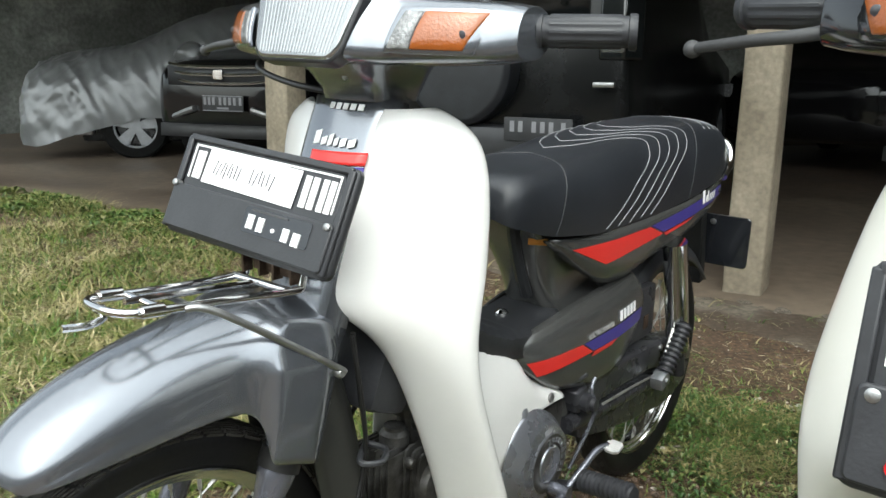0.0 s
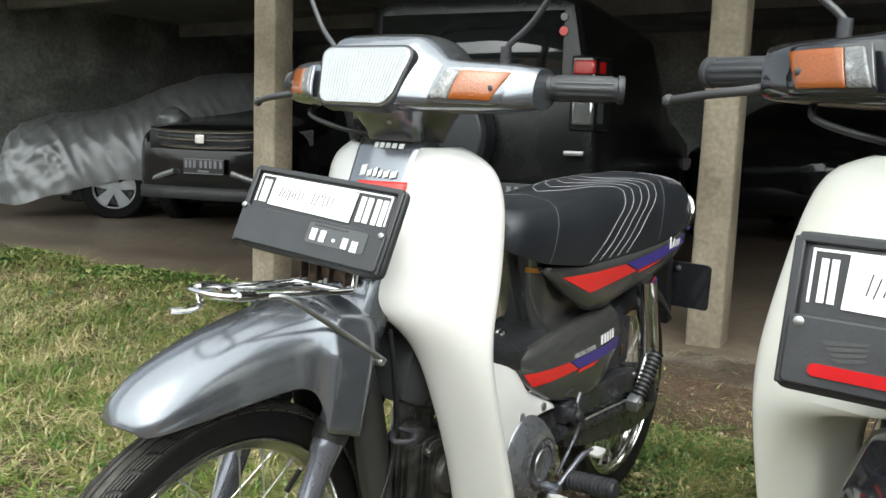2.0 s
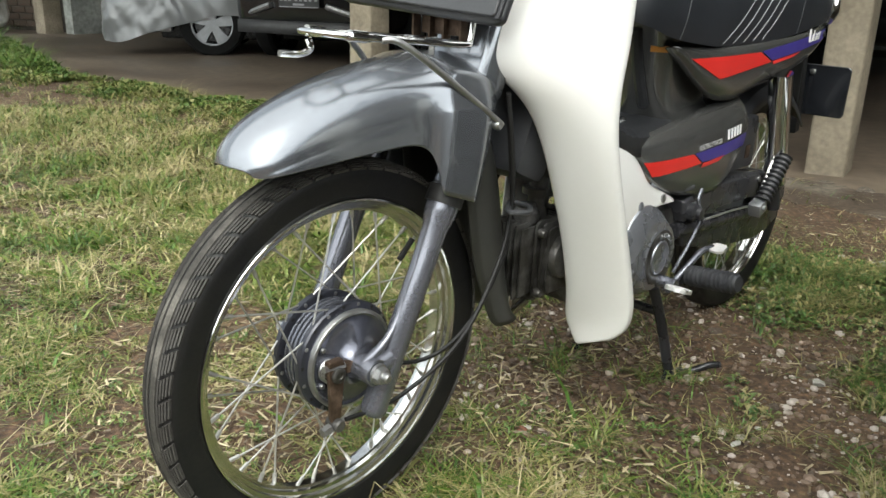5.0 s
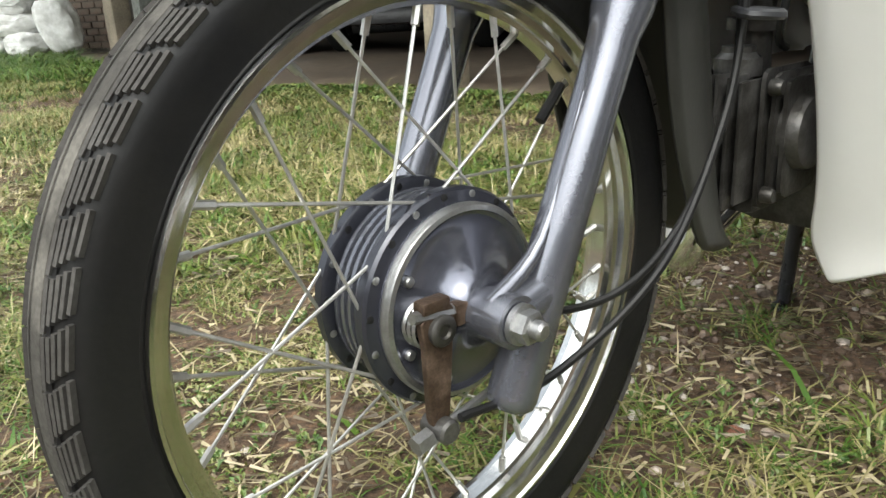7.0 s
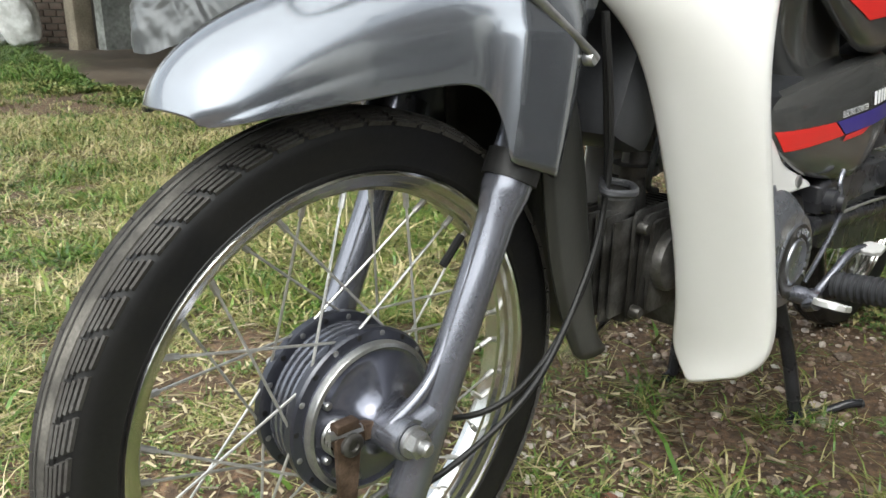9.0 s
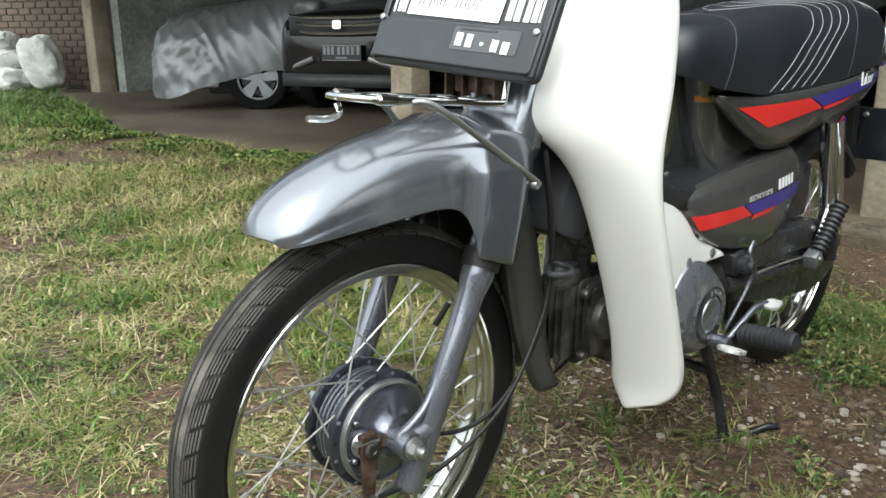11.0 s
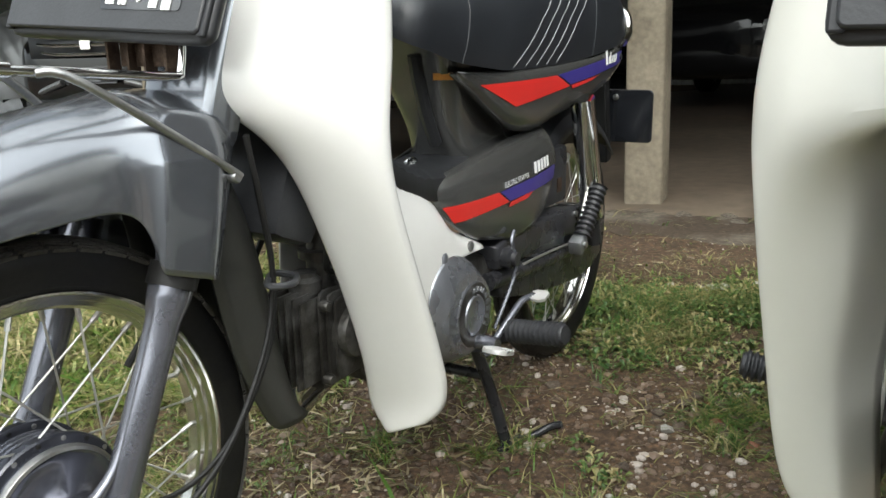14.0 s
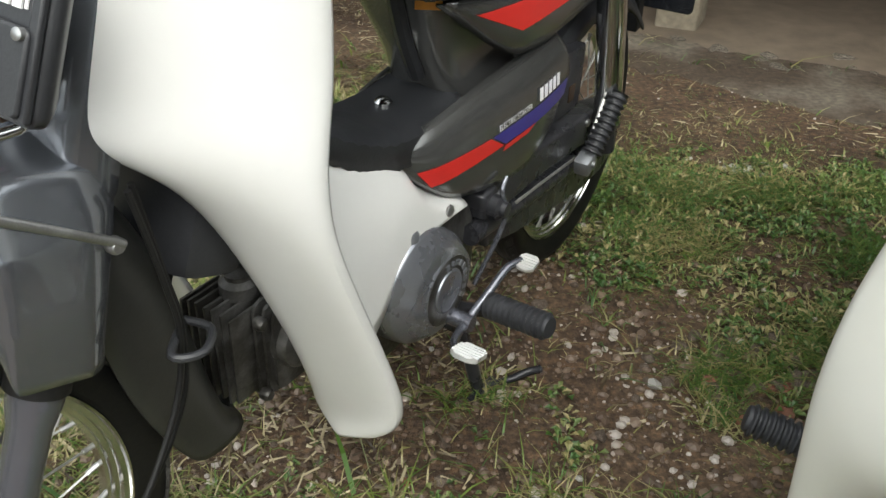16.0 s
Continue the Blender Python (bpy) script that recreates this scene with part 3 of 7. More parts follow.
    part("axle_spacer", tube([(cx, hy + 0.052, AX), (cx, FY + FORK, AX)], 0.017, None, 20, smooth=False), "brake_paint", plate)
    part("valve_stem", tube([(cx - 0.150, FY + 0.004, AX + 0.138), (cx - 0.122, FY + 0.006, AX + 0.112)], 0.0045, None, 8, smooth=False), "rubber", wheel, "black valve stem")
    wheel.matrix_local = Matrix.Translation(c) @ Matrix.Rotation(radians(STEER), 4, "Z") @ Matrix.Translation(-Vector(c))


def make_fork(bike, fork_mat):
    for s in (1, -1):
        y = FY + s * FORK
        low, high = Vector((0.002, y, 0.222)), Vector((-0.158, y, 0.566))
        d = high - low
        stops = (0, 0.012, 0.03, 0.62, 0.74, 0.800, 0.815, 1.0)
        radii = (0.013, 0.0175, 0.0190, 0.0180, 0.0188, 0.0232, 0.0236, 0.0236)
        bm = tube([low + d * q for q in stops], lambda q: radii[round(q * 7)], None, 24, 1, False)
        ax = Vector((0.002, y, AX))
        # axle lug ahead of the tube and the web that runs up from it
        tube([ax + Vector((0.004, -s * 0.018, 0)), ax + Vector((0.004, s * 0.014, 0))], 0.0195, bm, 24, smooth=False)
        tube([ax + Vector((0.002, 0, 0)), low + d * 0.24], 0.0170, bm, 16, smooth=False)
        tube([ax + Vector((0.012, -s * 0.004, 0.010)), low + d * 0.34 + Vector((0.016, 0, 0.004)), low + d * 0.62 + Vector((0.014, 0, 0.006))], lambda q: 0.0085 - 0.0055 * q, bm, 12)
        leg = part("fork_leg", bm, fork_mat, bike, "blue-grey painted fork tube", angle=50)
        ax = ax + Vector((0.004, s * 0.003, 0))
        part("washer", lathe([(s * 0.012, 0.0150), (s * 0.0165, 0.0150), (s * 0.0165, 0.0)], ax, "Y", 20), "steel", leg)
        part("axle_nut", lathe([(s * 0.016, 0.0125), (s * 0.025, 0.0125), (s * 0.0262, 0.0100), (s * 0.0262, 0.0)], ax, "Y", 6), "steel", leg, "hexagonal axle nut", angle=20)
        part("axle_end", lathe([(0.0, 0.0070), (s * 0.033, 0.0070), (s * 0.035, 0.0050), (s * 0.0352, 0.0)], ax, "Y", 14), "steel", leg)
        part("fork_boot", tube([low + d * 0.835, low + d * 0.90], 0.0270, None, 20, smooth=False), "rubber", leg, "black fork seal")


def make_fender(bike, mat, flap_mat):
    """Front mudguard: a crested shell whose sides flare into faceted fork covers."""
    # each station runs from the crest over a round shoulder to the side's crease and down to the edge
    def station(x, z, back, yr, zr, ye, ze):
        """Crest (x, z); crease at half width yr and height zr, edge at ye and ze, both further back."""
        pts = []
        for t in (0.0, 0.34, 0.64, 0.88):
            a = t * math.pi / 2
            pts.append((x - back * t, yr * math.sin(a), zr + (z - zr) * math.cos(a) ** 0.85))
        return tuple(pts) + ((x - back, yr, zr - 0.002), (x - back - 0.003, (yr + ye) / 2 + 0.001, (zr + ze) / 2), (x - back - 0.004, ye, ze))
    stations = (
        station(0.173, 0.5945, 0.014, 0.038, 0.588, 0.042, 0.585),
        station(0.170, 0.608, 0.020, 0.048, 0.592, 0.051, 0.586),
        station(0.159, 0.627, 0.025, 0.055, 0.597, 0.058, 0.588),
        station(0.130, 0.650, 0.024, 0.060, 0.605, 0.062, 0.591),
        station(0.085, 0.671, 0.020, 0.063, 0.614, 0.065, 0.594),
        station(0.030, 0.689, 0.016, 0.067, 0.624, 0.069, 0.598),
        station(-0.030, 0.702, 0.012, 0.071, 0.632, 0.073, 0.602),
        station(-0.080, 0.709, 0.004, 0.077, 0.639, 0.079, 0.602),
        station(-0.115, 0.713, -0.011, 0.085, 0.644, 0.087, 0.578),
        ((-0.140, 0.000, 0.715), (-0.138, 0.040, 0.713), (-0.133, 0.080, 0.703), (-0.126, 0.095, 0.655), (-0.124, 0.099, 0.645), (-0.113, 0.103, 0.590), (-0.103, 0.104, 0.534)),
        ((-0.190, 0.000, 0.715), (-0.194, 0.045, 0.708), (-0.201, 0.088, 0.684), (-0.199, 0.100, 0.655), (-0.196, 0.103, 0.640), (-0.181, 0.107, 0.580), (-0.164, 0.108, 0.513)),
        ((-0.225, 0.000, 0.708), (-0.233, 0.045, 0.698), (-0.237, 0.080, 0.673), (-0.237, 0.088, 0.650), (-0.234, 0.090, 0.635), (-0.212, 0.094, 0.575), (-0.188, 0.096, 0.503)),
        ((-0.250, 0.000, 0.695), (-0.252, 0.040, 0.685), (-0.248, 0.058, 0.668), (-0.246, 0.060, 0.650), (-0.243, 0.060, 0.635), (-0.220, 0.062, 0.575), (-0.196, 0.064, 0.504)))
    fy = FY + 0.004     # the guard stands nearer the middle than the wheel
    rows = [[(x, fy - y, z) for x, y, z in st[:0:-1]] + [(x, fy + y, z) for x, y, z in st] for st in stations]
    bm = bmesh.new()
    vs = [[bm.verts.new(p) for p in r] for r in rows]
    for a, b in zip(vs, vs[1:]):
        for i in range(len(a) - 1):
            bm.faces.new((a[i], a[i + 1], b[i + 1], b[i]))
    crease = bm.edges.layers.float.new("crease_edge")
    mid = len(stations[0]) - 1
    def sharpen(va, vb, value):
        e = bm.edges.get((va, vb))
        if e:
            e[crease] = value
    for s in (1, -1):
        for i in range(2, len(vs) - 3):                 # the crease along the side
            sharpen(vs[i][mid + s * 4], vs[i + 1][mid + s * 4], 0.35 + 0.05 * i)
            sharpen(vs[i][mid + s * 3], vs[i + 1][mid + s * 3], 0.10)
        for j in range(2, mid):                         # the upright edges of the fork cover
            sharpen(vs[9][mid + s * j], vs[9][mid + s * (j + 1)], 0.75)
            sharpen(vs[10][mid + s * j], vs[10][mid + s * (j + 1)], 0.70)
        for i in (9, 10):
            sharpen(vs[i][mid + s * 2], vs[i + 1][mid + s * 2], 0.6)
    fender = part("front_fender", bm, mat, bike, "silver-grey metallic front fender" if mat == "silver" else "gloss black front fender", (("SUBSURF", 3), ("SOLIDIFY", 0.003)), 60)
    # rear flap behind the wheel
    rows = []
    for xc, zc, xe, ze in ((-0.255, 0.640, -0.190, 0.600), (-0.285, 0.590, -0.194, 0.556), (-0.310, 0.530, -0.202, 0.508), (-0.328, 0.460, -0.212, 0.456), (-0.341, 0.390, -0.224, 0.408), (-0.352, 0.330, -0.240, 0.362), (-0.362, 0.292, -0.258, 0.322), (-0.372, 0.262, -0.276, 0.284), (-0.392, 0.247, -0.294, 0.260)):
        rows.append([(xe + (xc - xe) * q, fy + y, ze + (zc - ze) * q) for y, q in ((-0.064, 0.0), (-0.063, 0.35), (-0.058, 0.72), (-0.040, 0.93), (0, 1.0), (0.040, 0.93), (0.058, 0.72), (0.063, 0.35), (0.064, 0.0))])
    part("mud_flap", grid(rows), "flap", fender, "olive-grey plastic rear flap of the fender", (("SUBSURF", 1), ("SOLIDIFY", 0.004)), 60)
    return fender


WING_ONE = (  # inner edge, outer edge of the leg shield's wing, from its top down
    ((-0.312, 0.050, 0.940), (-0.335, 0.110, 0.944)), ((-0.300, 0.047, 0.926), (-0.344, 0.152, 0.926)), ((-0.288, 0.045, 0.900), (-0.350, 0.176, 0.896)), ((-0.262, 0.042, 0.830), (-0.354, 0.184, 0.840)),
    ((-0.232, 0.038, 0.750), (-0.353, 0.184, 0.745)), ((-0.219, 0.036, 0.712), (-0.346, 0.184, 0.705)), ((-0.232, 0.044, 0.688), (-0.341, 0.184, 0.672)), ((-0.272, 0.062, 0.657), (-0.341, 0.184, 0.634)),
    ((-0.308, 0.074, 0.610), (-0.349, 0.184, 0.585)), ((-0.350, 0.078, 0.522), (-0.384, 0.184, 0.500)), ((-0.398, 0.080, 0.412), (-0.425, 0.184, 0.405)), ((-0.440, 0.075, 0.300), (-0.457, 0.184, 0.325)),
    ((-0.456, 0.064, 0.258), (-0.468, 0.184, 0.288)), ((-0.463, 0.066, 0.234), (-0.472, 0.180, 0.260)), ((-0.468, 0.075, 0.212), (-0.473, 0.171, 0.240)), ((-0.470, 0.086, 0.193), (-0.474, 0.152, 0.224)))
WING_TWO = (
    ((-0.262, 0.0, 0.957), (-0.300, 0.119, 0.948)), ((-0.246, 0.0, 0.938), (-0.322, 0.157, 0.936)), ((-0.222, 0.0, 0.900), (-0.332, 0.180, 0.910)), ((-0.185, 0.0, 0.840), (-0.336, 0.196, 0.850)),
    ((-0.155, 0.0, 0.780), (-0.338, 0.208, 0.790)), ((-0.140, 0.0, 0.735), (-0.335, 0.220, 0.720)), ((-0.170, 0.060, 0.704), (-0.333, 0.221, 0.665)), ((-0.255, 0.118, 0.684), (-0.338, 0.217, 0.620)),
    ((-0.312, 0.130, 0.640), (-0.350, 0.211, 0.560)), ((-0.340, 0.128, 0.573), (-0.375, 0.207, 0.500)), ((-0.368, 0.128, 0.500), (-0.400, 0.200, 0.430)), ((-0.398, 0.134, 0.430), (-0.425, 0.191, 0.340)),
    ((-0.420, 0.126, 0.345), (-0.445, 0.179, 0.277)), ((-0.433, 0.119, 0.275), (-0.452, 0.160, 0.246)), ((-0.440, 0.112, 0.228), (-0.455, 0.132, 0.222)))


def make_wing(bike, s, mat, table):
    rows = []
    for i, (a, b) in enumerate(table):
        a, b = Vector(a), Vector(b)
        bulge = 0.010 if i < 8 else 0.006 if i < 13 else 0.003
        row = []
        for k in range(9):
            q = k / 8
            p = a.lerp(b, q)
            p.x += bulge * (1 - abs(2 * q - 1) ** 3) + (0.002 if 0 < k < 8 else 0)
            row.append((p.x, s * p.y, p.z))
        if table is WING_TWO:
            row.insert(0, (a.x - 0.045, s * (a.y - 0.030), a.z - 0.004) if i >= 6 else (a.x - 0.0008, s * a.y, a.z - 0.0004))
        last = Vector(row[-1])
        row.append((last.x - 0.012, last.y - s * 0.002, last.z))
        rows.append(row)
    return part("leg_shield_wing", grid(rows), mat, bike, "", (("SUBSURF", 2), ("SOLIDIFY", 0.005)), 60)


def make_neck(bike, two):
    """Front centre cover between the wings, with its stripes."""
    def face(y, z):
        x = lerp_list(((0.64, -0.190), (0.70, -0.205), (0.78, -0.232), (0.86, -0.262), (0.93, -0.290), (0.955, -0.302)), z)
        return x - (y / 0.062) ** 2 * 0.012
    rows = []
    for k in range(12):
        z = 0.64 + 0.312 * k / 11
        w = 0.050 + 0.014 * k / 11
        rows.append([(face(w, z) - 0.035, -w - 0.004, z)] + [(face(w * q, z) + 0.003, w * q - 0.008, z) for q in (-1, -0.85, -0.5, 0, 0.5, 0.85, 1)] + [(face(w, z) - 0.035, w + 0.004, z)])
    neck = part("front_cover", grid(rows), "silver" if not two else "cream", bike, "silver-grey centre cover with striped decals" if not two else "", (("SUBSURF", 1), ("SOLIDIFY", 0.004)), 50)
    if not two:
        def patch(name, y0, y1, z0, z1, mat, slant=0.0, label=""):
            rr = []
            for k in range(5):
                z = z0 + (z1 - z0) * k / 4
                rr.append([(face(y0 + (y1 - y0) * j / 6, z + slant * j / 6) + 0.0060, y0 + (y1 - y0) * j / 6, z + slant * j / 6) for j in range(7)])
            part(name, grid(rr), mat, neck, label, (("SOLIDIFY", 0.0006),))
        patch("red_stripe", -0.050, 0.056, 0.868, 0.884, "red", 0.004, "red stripe decal")
        patch("blue_stripe", -0.050, 0.056, 0.846, 0.866, "blue", 0.004, "violet-blue stripe decal")
        # slanted script mark as plain bars
        for k, (y0, w, h) in enumerate(((-0.040, 0.013, 0.017), (-0.023, 0.010, 0.010), (-0.010, 0.008, 0.014), (0.001, 0.007, 0.010), (0.011, 0.010, 0.010), (0.024, 0.011, 0.010))):
            patch("script_bar", y0, y0 + w, 0.891, 0.891 + h, "white", 0.003)
        for k in range(5):
            patch("badge_bar", -0.026 + k * 0.0125, -0.017 + k * 0.0125, 0.938, 0.946, "white")
    # dark collar under the handlebar cover
    part("steering_collar", loft([[(-0.345 + 0.050 * math.cos(a), 0.052 * math.sin(a) - 0.008, z) for a in (2 * math.pi * k / 24 for k in range(24))] for z in (0.93, 0.958)]), "plastic", bike, "", (("BEVEL", 0.004),))
    return neck


def make_handlebar(bike, two):
    paint = "silver" if not two else "gloss_black"
    def section(y):
        """Eight corners of the cover's outline at y from the middle."""
        L = lambda *ks: lerp_list(ks, y)
        xf = L((0, -0.203), (0.078, -0.207), (0.092, -0.219), (0.108, -0.236), (0.17, -0.262), (0.21, -0.280), (0.232, -0.296), (0.245, -0.308))
        zt = L((0, 1.118), (0.06, 1.117), (0.084, 1.112), (0.098, 1.100), (0.112, 1.086), (0.125, 1.081), (0.17, 1.077), (0.22, 1.074), (0.245, 1.070))
        zf = L((0, 1.096), (0.075, 1.094), (0.092, 1.080), (0.11, 1.067), (0.20, 1.062), (0.245, 1.058))
        zb = L((0, 0.992), (0.10, 0.992), (0.17, 0.995), (0.22, 0.999), (0.245, 1.004))
        back = L((0, 0.036), (0.085, 0.034), (0.115, 0.020), (0.20, 0.014), (0.245, 0.008))
        xr = -0.392
        m = (xf - back + xr) / 2
        return [(xf - 0.008, zb + 0.004), (xf, zb + 0.018), (xf - back * 0.95, zf), (xf - back - 0.018, (zt + zf) / 2 + 0.004), (m, zt), (xr + 0.012, zt - 0.010), (xr, (zt + zb) / 2), (xr + 0.025, zb + 0.002)]
    rings = [[(x, y, z) for x, z in section(abs(y))] for y in [-0.246, -0.2455] + [k * 0.245 / 20 for k in range(-20, 21)] + [0.2455, 0.246]]
    cover = part("handlebar_cover", loft(rings), paint, bike, "silver-grey metallic handlebar cover" if not two else "gloss black handlebar cover", (("SUBSURF", 2),), 70)
    # neck below the cover
    rings = []
    for z, xf, xr, w in ((1.004, -0.250, -0.395, 0.085), (0.985, -0.275, -0.400, 0.068), (0.962, -0.290, -0.395, 0.058), (0.950, -0.292, -0.390, 0.056)):
        rings.append([((xf + xr) / 2 + u, v, z) for u, v in rounded(xf - xr, 2 * w, 0.03, 4)])
    part("handlebar_neck", loft(rings), paint, cover, "", (), 60)
    bolt((-0.284, 0.012, 0.981), 0.006, cover, "X", "steel", 0.006, "screw")
    # headlamp: dark rim, ribbed lens, reflector behind
    tilt = pose(-0.2215, 0, 1.044, 0, -19, 0)
    def plate(w, h, r, d0, d1, taper=0.0):
        out = rounded(w, h, r, 5)
        return loft([[tilt @ Vector((d, u * (1 + taper * v / h), v)) for u, v in out] for d in (d0, d1)])
    part("headlamp_rim", plate(0.166, 0.100, 0.022, -0.02, 0.003, 0.26), "plastic", cover, "black lamp surround", (("BEVEL", 0.003),))
    lamp = part("headlamp_lens", plate(0.160, 0.094, 0.020, -0.015, 0.006, 0.26), "lamp_glass", cover, "clear ribbed headlamp lens", (("BEVEL", 0.004),))
    bm = bmesh.new()
    for k in range(23):
        u = -0.068 + k * 0.0062
        p0, p1 = tilt @ Vector((0.0050, u * 0.86, -0.040)), tilt @ Vector((0.0050, u * 1.02, 0.037 - 0.10 * abs(u)))
        tube([p0, p1], 0.0019, bm, 6, smooth=False)
    part("lens_ribs", bm, "lamp_glass", lamp)
    for s in (1, -1):
        def wrap(y, z, out=0.0):
            x = lerp_list(((0.06, -0.210), (0.10, -0.231), (0.12, -0.240), (0.17, -0.262), (0.21, -0.288), (0.24, -0.335)), y) - 0.30 * max(0.0, z - 1.020)
            return (x + out, s * y, z)
        def lens(name, y0, y1, mat, label, s0, s1, z0=1.016, z1=1.058, out=0.004):
            rr = []
            for k in range(7):
                q = k / 6
                rr.append([wrap(y0 + (y1 - y0) * j / 8 + (s0 + (s1 - s0) * j / 8) * (q - 0.5), z0 + (z1 - z0) * q, out + 0.003 * math.sin(math.pi * q)) for j in range(9)])
            return part(name, grid(rr), mat, cover, label, (("SOLIDIFY", 0.006), ("BEVEL", 0.002)))
        lens("indicator_surround", 0.120, 0.216, paint, "", 0.012, 0.018, 1.011, 1.063, 0.001)
        lens("indicator_clear", 0.126, 0.1485, "clear", "clear position lens", 0.014, 0.010)
        amber = lens("indicator_amber", 0.149, 0.207, "amber", "amber turn signal lens", 0.010, 0.018)
        x, y, z = wrap(0.198, 1.034, 0.010)
        bolt((x, y, z), 0.0045, amber, "X", "black_metal", 0.002, "screw")
        # grip with ribs and end flange
        g0, g1 = Vector((-0.366, s * 0.238, 1.042)), Vector((-0.414, s * 0.340, 1.044))
        d = (g1 - g0)
        n = d.normalized()
        up = n.cross(Vector((0, 0, 1))).normalized()
        vv = n.cross(up)
        rings = []
        for q, r, ridge in ((0, 0.0205, 0), (0.05, 0.0205, 0), (0.055, 0.0178, 0), (0.12, 0.0178, 0), (0.13, 0.0178, 0.0016), (0.84, 0.0178, 0.0016), (0.85, 0.0178, 0), (0.91, 0.0178, 0), (0.92, 0.0205, 0), (0.98, 0.0205, 0), (1.0, 0.0190, 0)):
            rings.append([g0 + d * q + (up * math.cos(2 * math.pi * k / 48) + vv * math.sin(2 * math.pi * k / 48)) * (r + (ridge if k % 4 < 2 else 0)) for k in range(48)])
        bm = loft(rings)
        part("grip", bm, "soft_rubber", cover, "black ribbed rubber grip")
        # switch housing
        part("switch_housing", lathe([(s * 0.225, 0.020), (s * 0.236, 0.021), (s * 0.243, 0.019)], (-0.360, 0, 1.042), "Y", 20), "plastic", cover)
        # mirror
        base, tip = Vector((-0.352, s * 0.172, 1.072)), Vector((-0.362, s * 0.258, 1.208))
        bm = tube([base, base + Vector((0, 0, 0.028))], 0.0085, None, 12, smooth=False)
        tube([base + Vector((0, 0, 0.02)), base + Vector((0, s * 0.006, 0.032)), base.lerp(tip, 0.5), tip], 0.0048, bm, 10)
        mirror = part("mirror_stalk", bm, "black_metal", cover, "black mirror stalk")
        rings = []
        for q, k in ((-0.016, 0.55), (-0.010, 0.85), (0.0, 1.0), (0.006, 1.0)):
            rings.append([tip + Vector((-q - 0.02, s * 0.020 + u * k, 0.030 + v * k)) for u, v in rounded(0.105, 0.070, 0.030, 5)])
        head = part("mirror_head", loft(rings), "plastic", mirror)
        part("mirror_glass", loft([[tip + Vector((q - 0.02, s * 0.020 + u, 0.030 + v)) for u, v in rounded(0.096, 0.062, 0.028, 5)] for q in (-0.0075, -0.0065)]), "chrome", mirror)
    # brake lever on the right only
    bm = tube([(-0.345, -0.222, 1.030), (-0.318, -0.250, 1.018), (-0.322, -0.305, 1.011), (-0.346, -0.362, 1.004)], lambda q: 0.0068 - 0.0016 * q, None, 10)
    bmesh.ops.create_icosphere(bm, subdivisions=2, radius=0.0088, matrix=Matrix.Translation((-0.348, -0.366, 1.003)))
    part("brake_lever", bm, "matt_plastic", cover, "dark grey brake lever")
    # cable loop behind the cover
    part("handlebar_cable", tube([(-0.345, -0.190, 1.010), (-0.300, -0.180, 0.985), (-0.300, -0.110, 0.965), (-0.330, -0.045, 0.955)], 0.0045), "plastic", cover)
    return cover


SEAT = (  # x, top, bottom, half width
    (-0.562, 0.786, 0.762, 0.060), (-0.574, 0.815, 0.752, 0.080), (-0.602, 0.831, 0.744, 0.092), (-0.660, 0.838, 0.727, 0.100), (-0.740, 0.845, 0.715, 0.105), (-0.865, 0.861, 0.704, 0.109), (-0.960, 0.872, 0.704, 0.110),
    (-1.060, 0.879, 0.706, 0.110), (-1.180, 0.885, 0.711, 0.109), (-1.300, 0.887, 0.719, 0.107), (-1.400, 0.881, 0.729, 0.103), (-1.480, 0.867, 0.736, 0.096), (-1.535, 0.842, 0.741, 0.086), (-1.558, 0.808, 0.746, 0.074))


def seat_at(x):
    return tuple(lerp_list([(k[0], k[i]) for k in SEAT], x) for i in (1, 2, 3))


def seat_point(x, q, out=0.0):
    """A point on the seat's skin: q from -1 (right lower edge) over 0 (top) to 1 (left lower edge)."""
    zt, zb, w = seat_at(x)
    a = abs(q)
    s = 1 if q >= 0 else -1
    prof = ((0.0, 0.0, 1.0), (0.25, 0.45, 0.985), (0.42, 0.74, 0.93), (0.56, 0.90, 0.80), (0.70, 0.985, 0.58), (0.85, 1.0, 0.28), (1.0, 0.965, 0.0))
    y = lerp_list([(p[0], p[1]) for p in prof], a) * w
    z = zb + lerp_list([(p[0], p[2]) for p in prof], a) * (zt - zb)
    n = Vector((0, s * y / w, max(0.0, (z - zb) / (zt - zb) - 0.25))).normalized() if a > 0.01 else Vector((0, 0, 1))
    return Vector((x, s * y, z)) + n * out


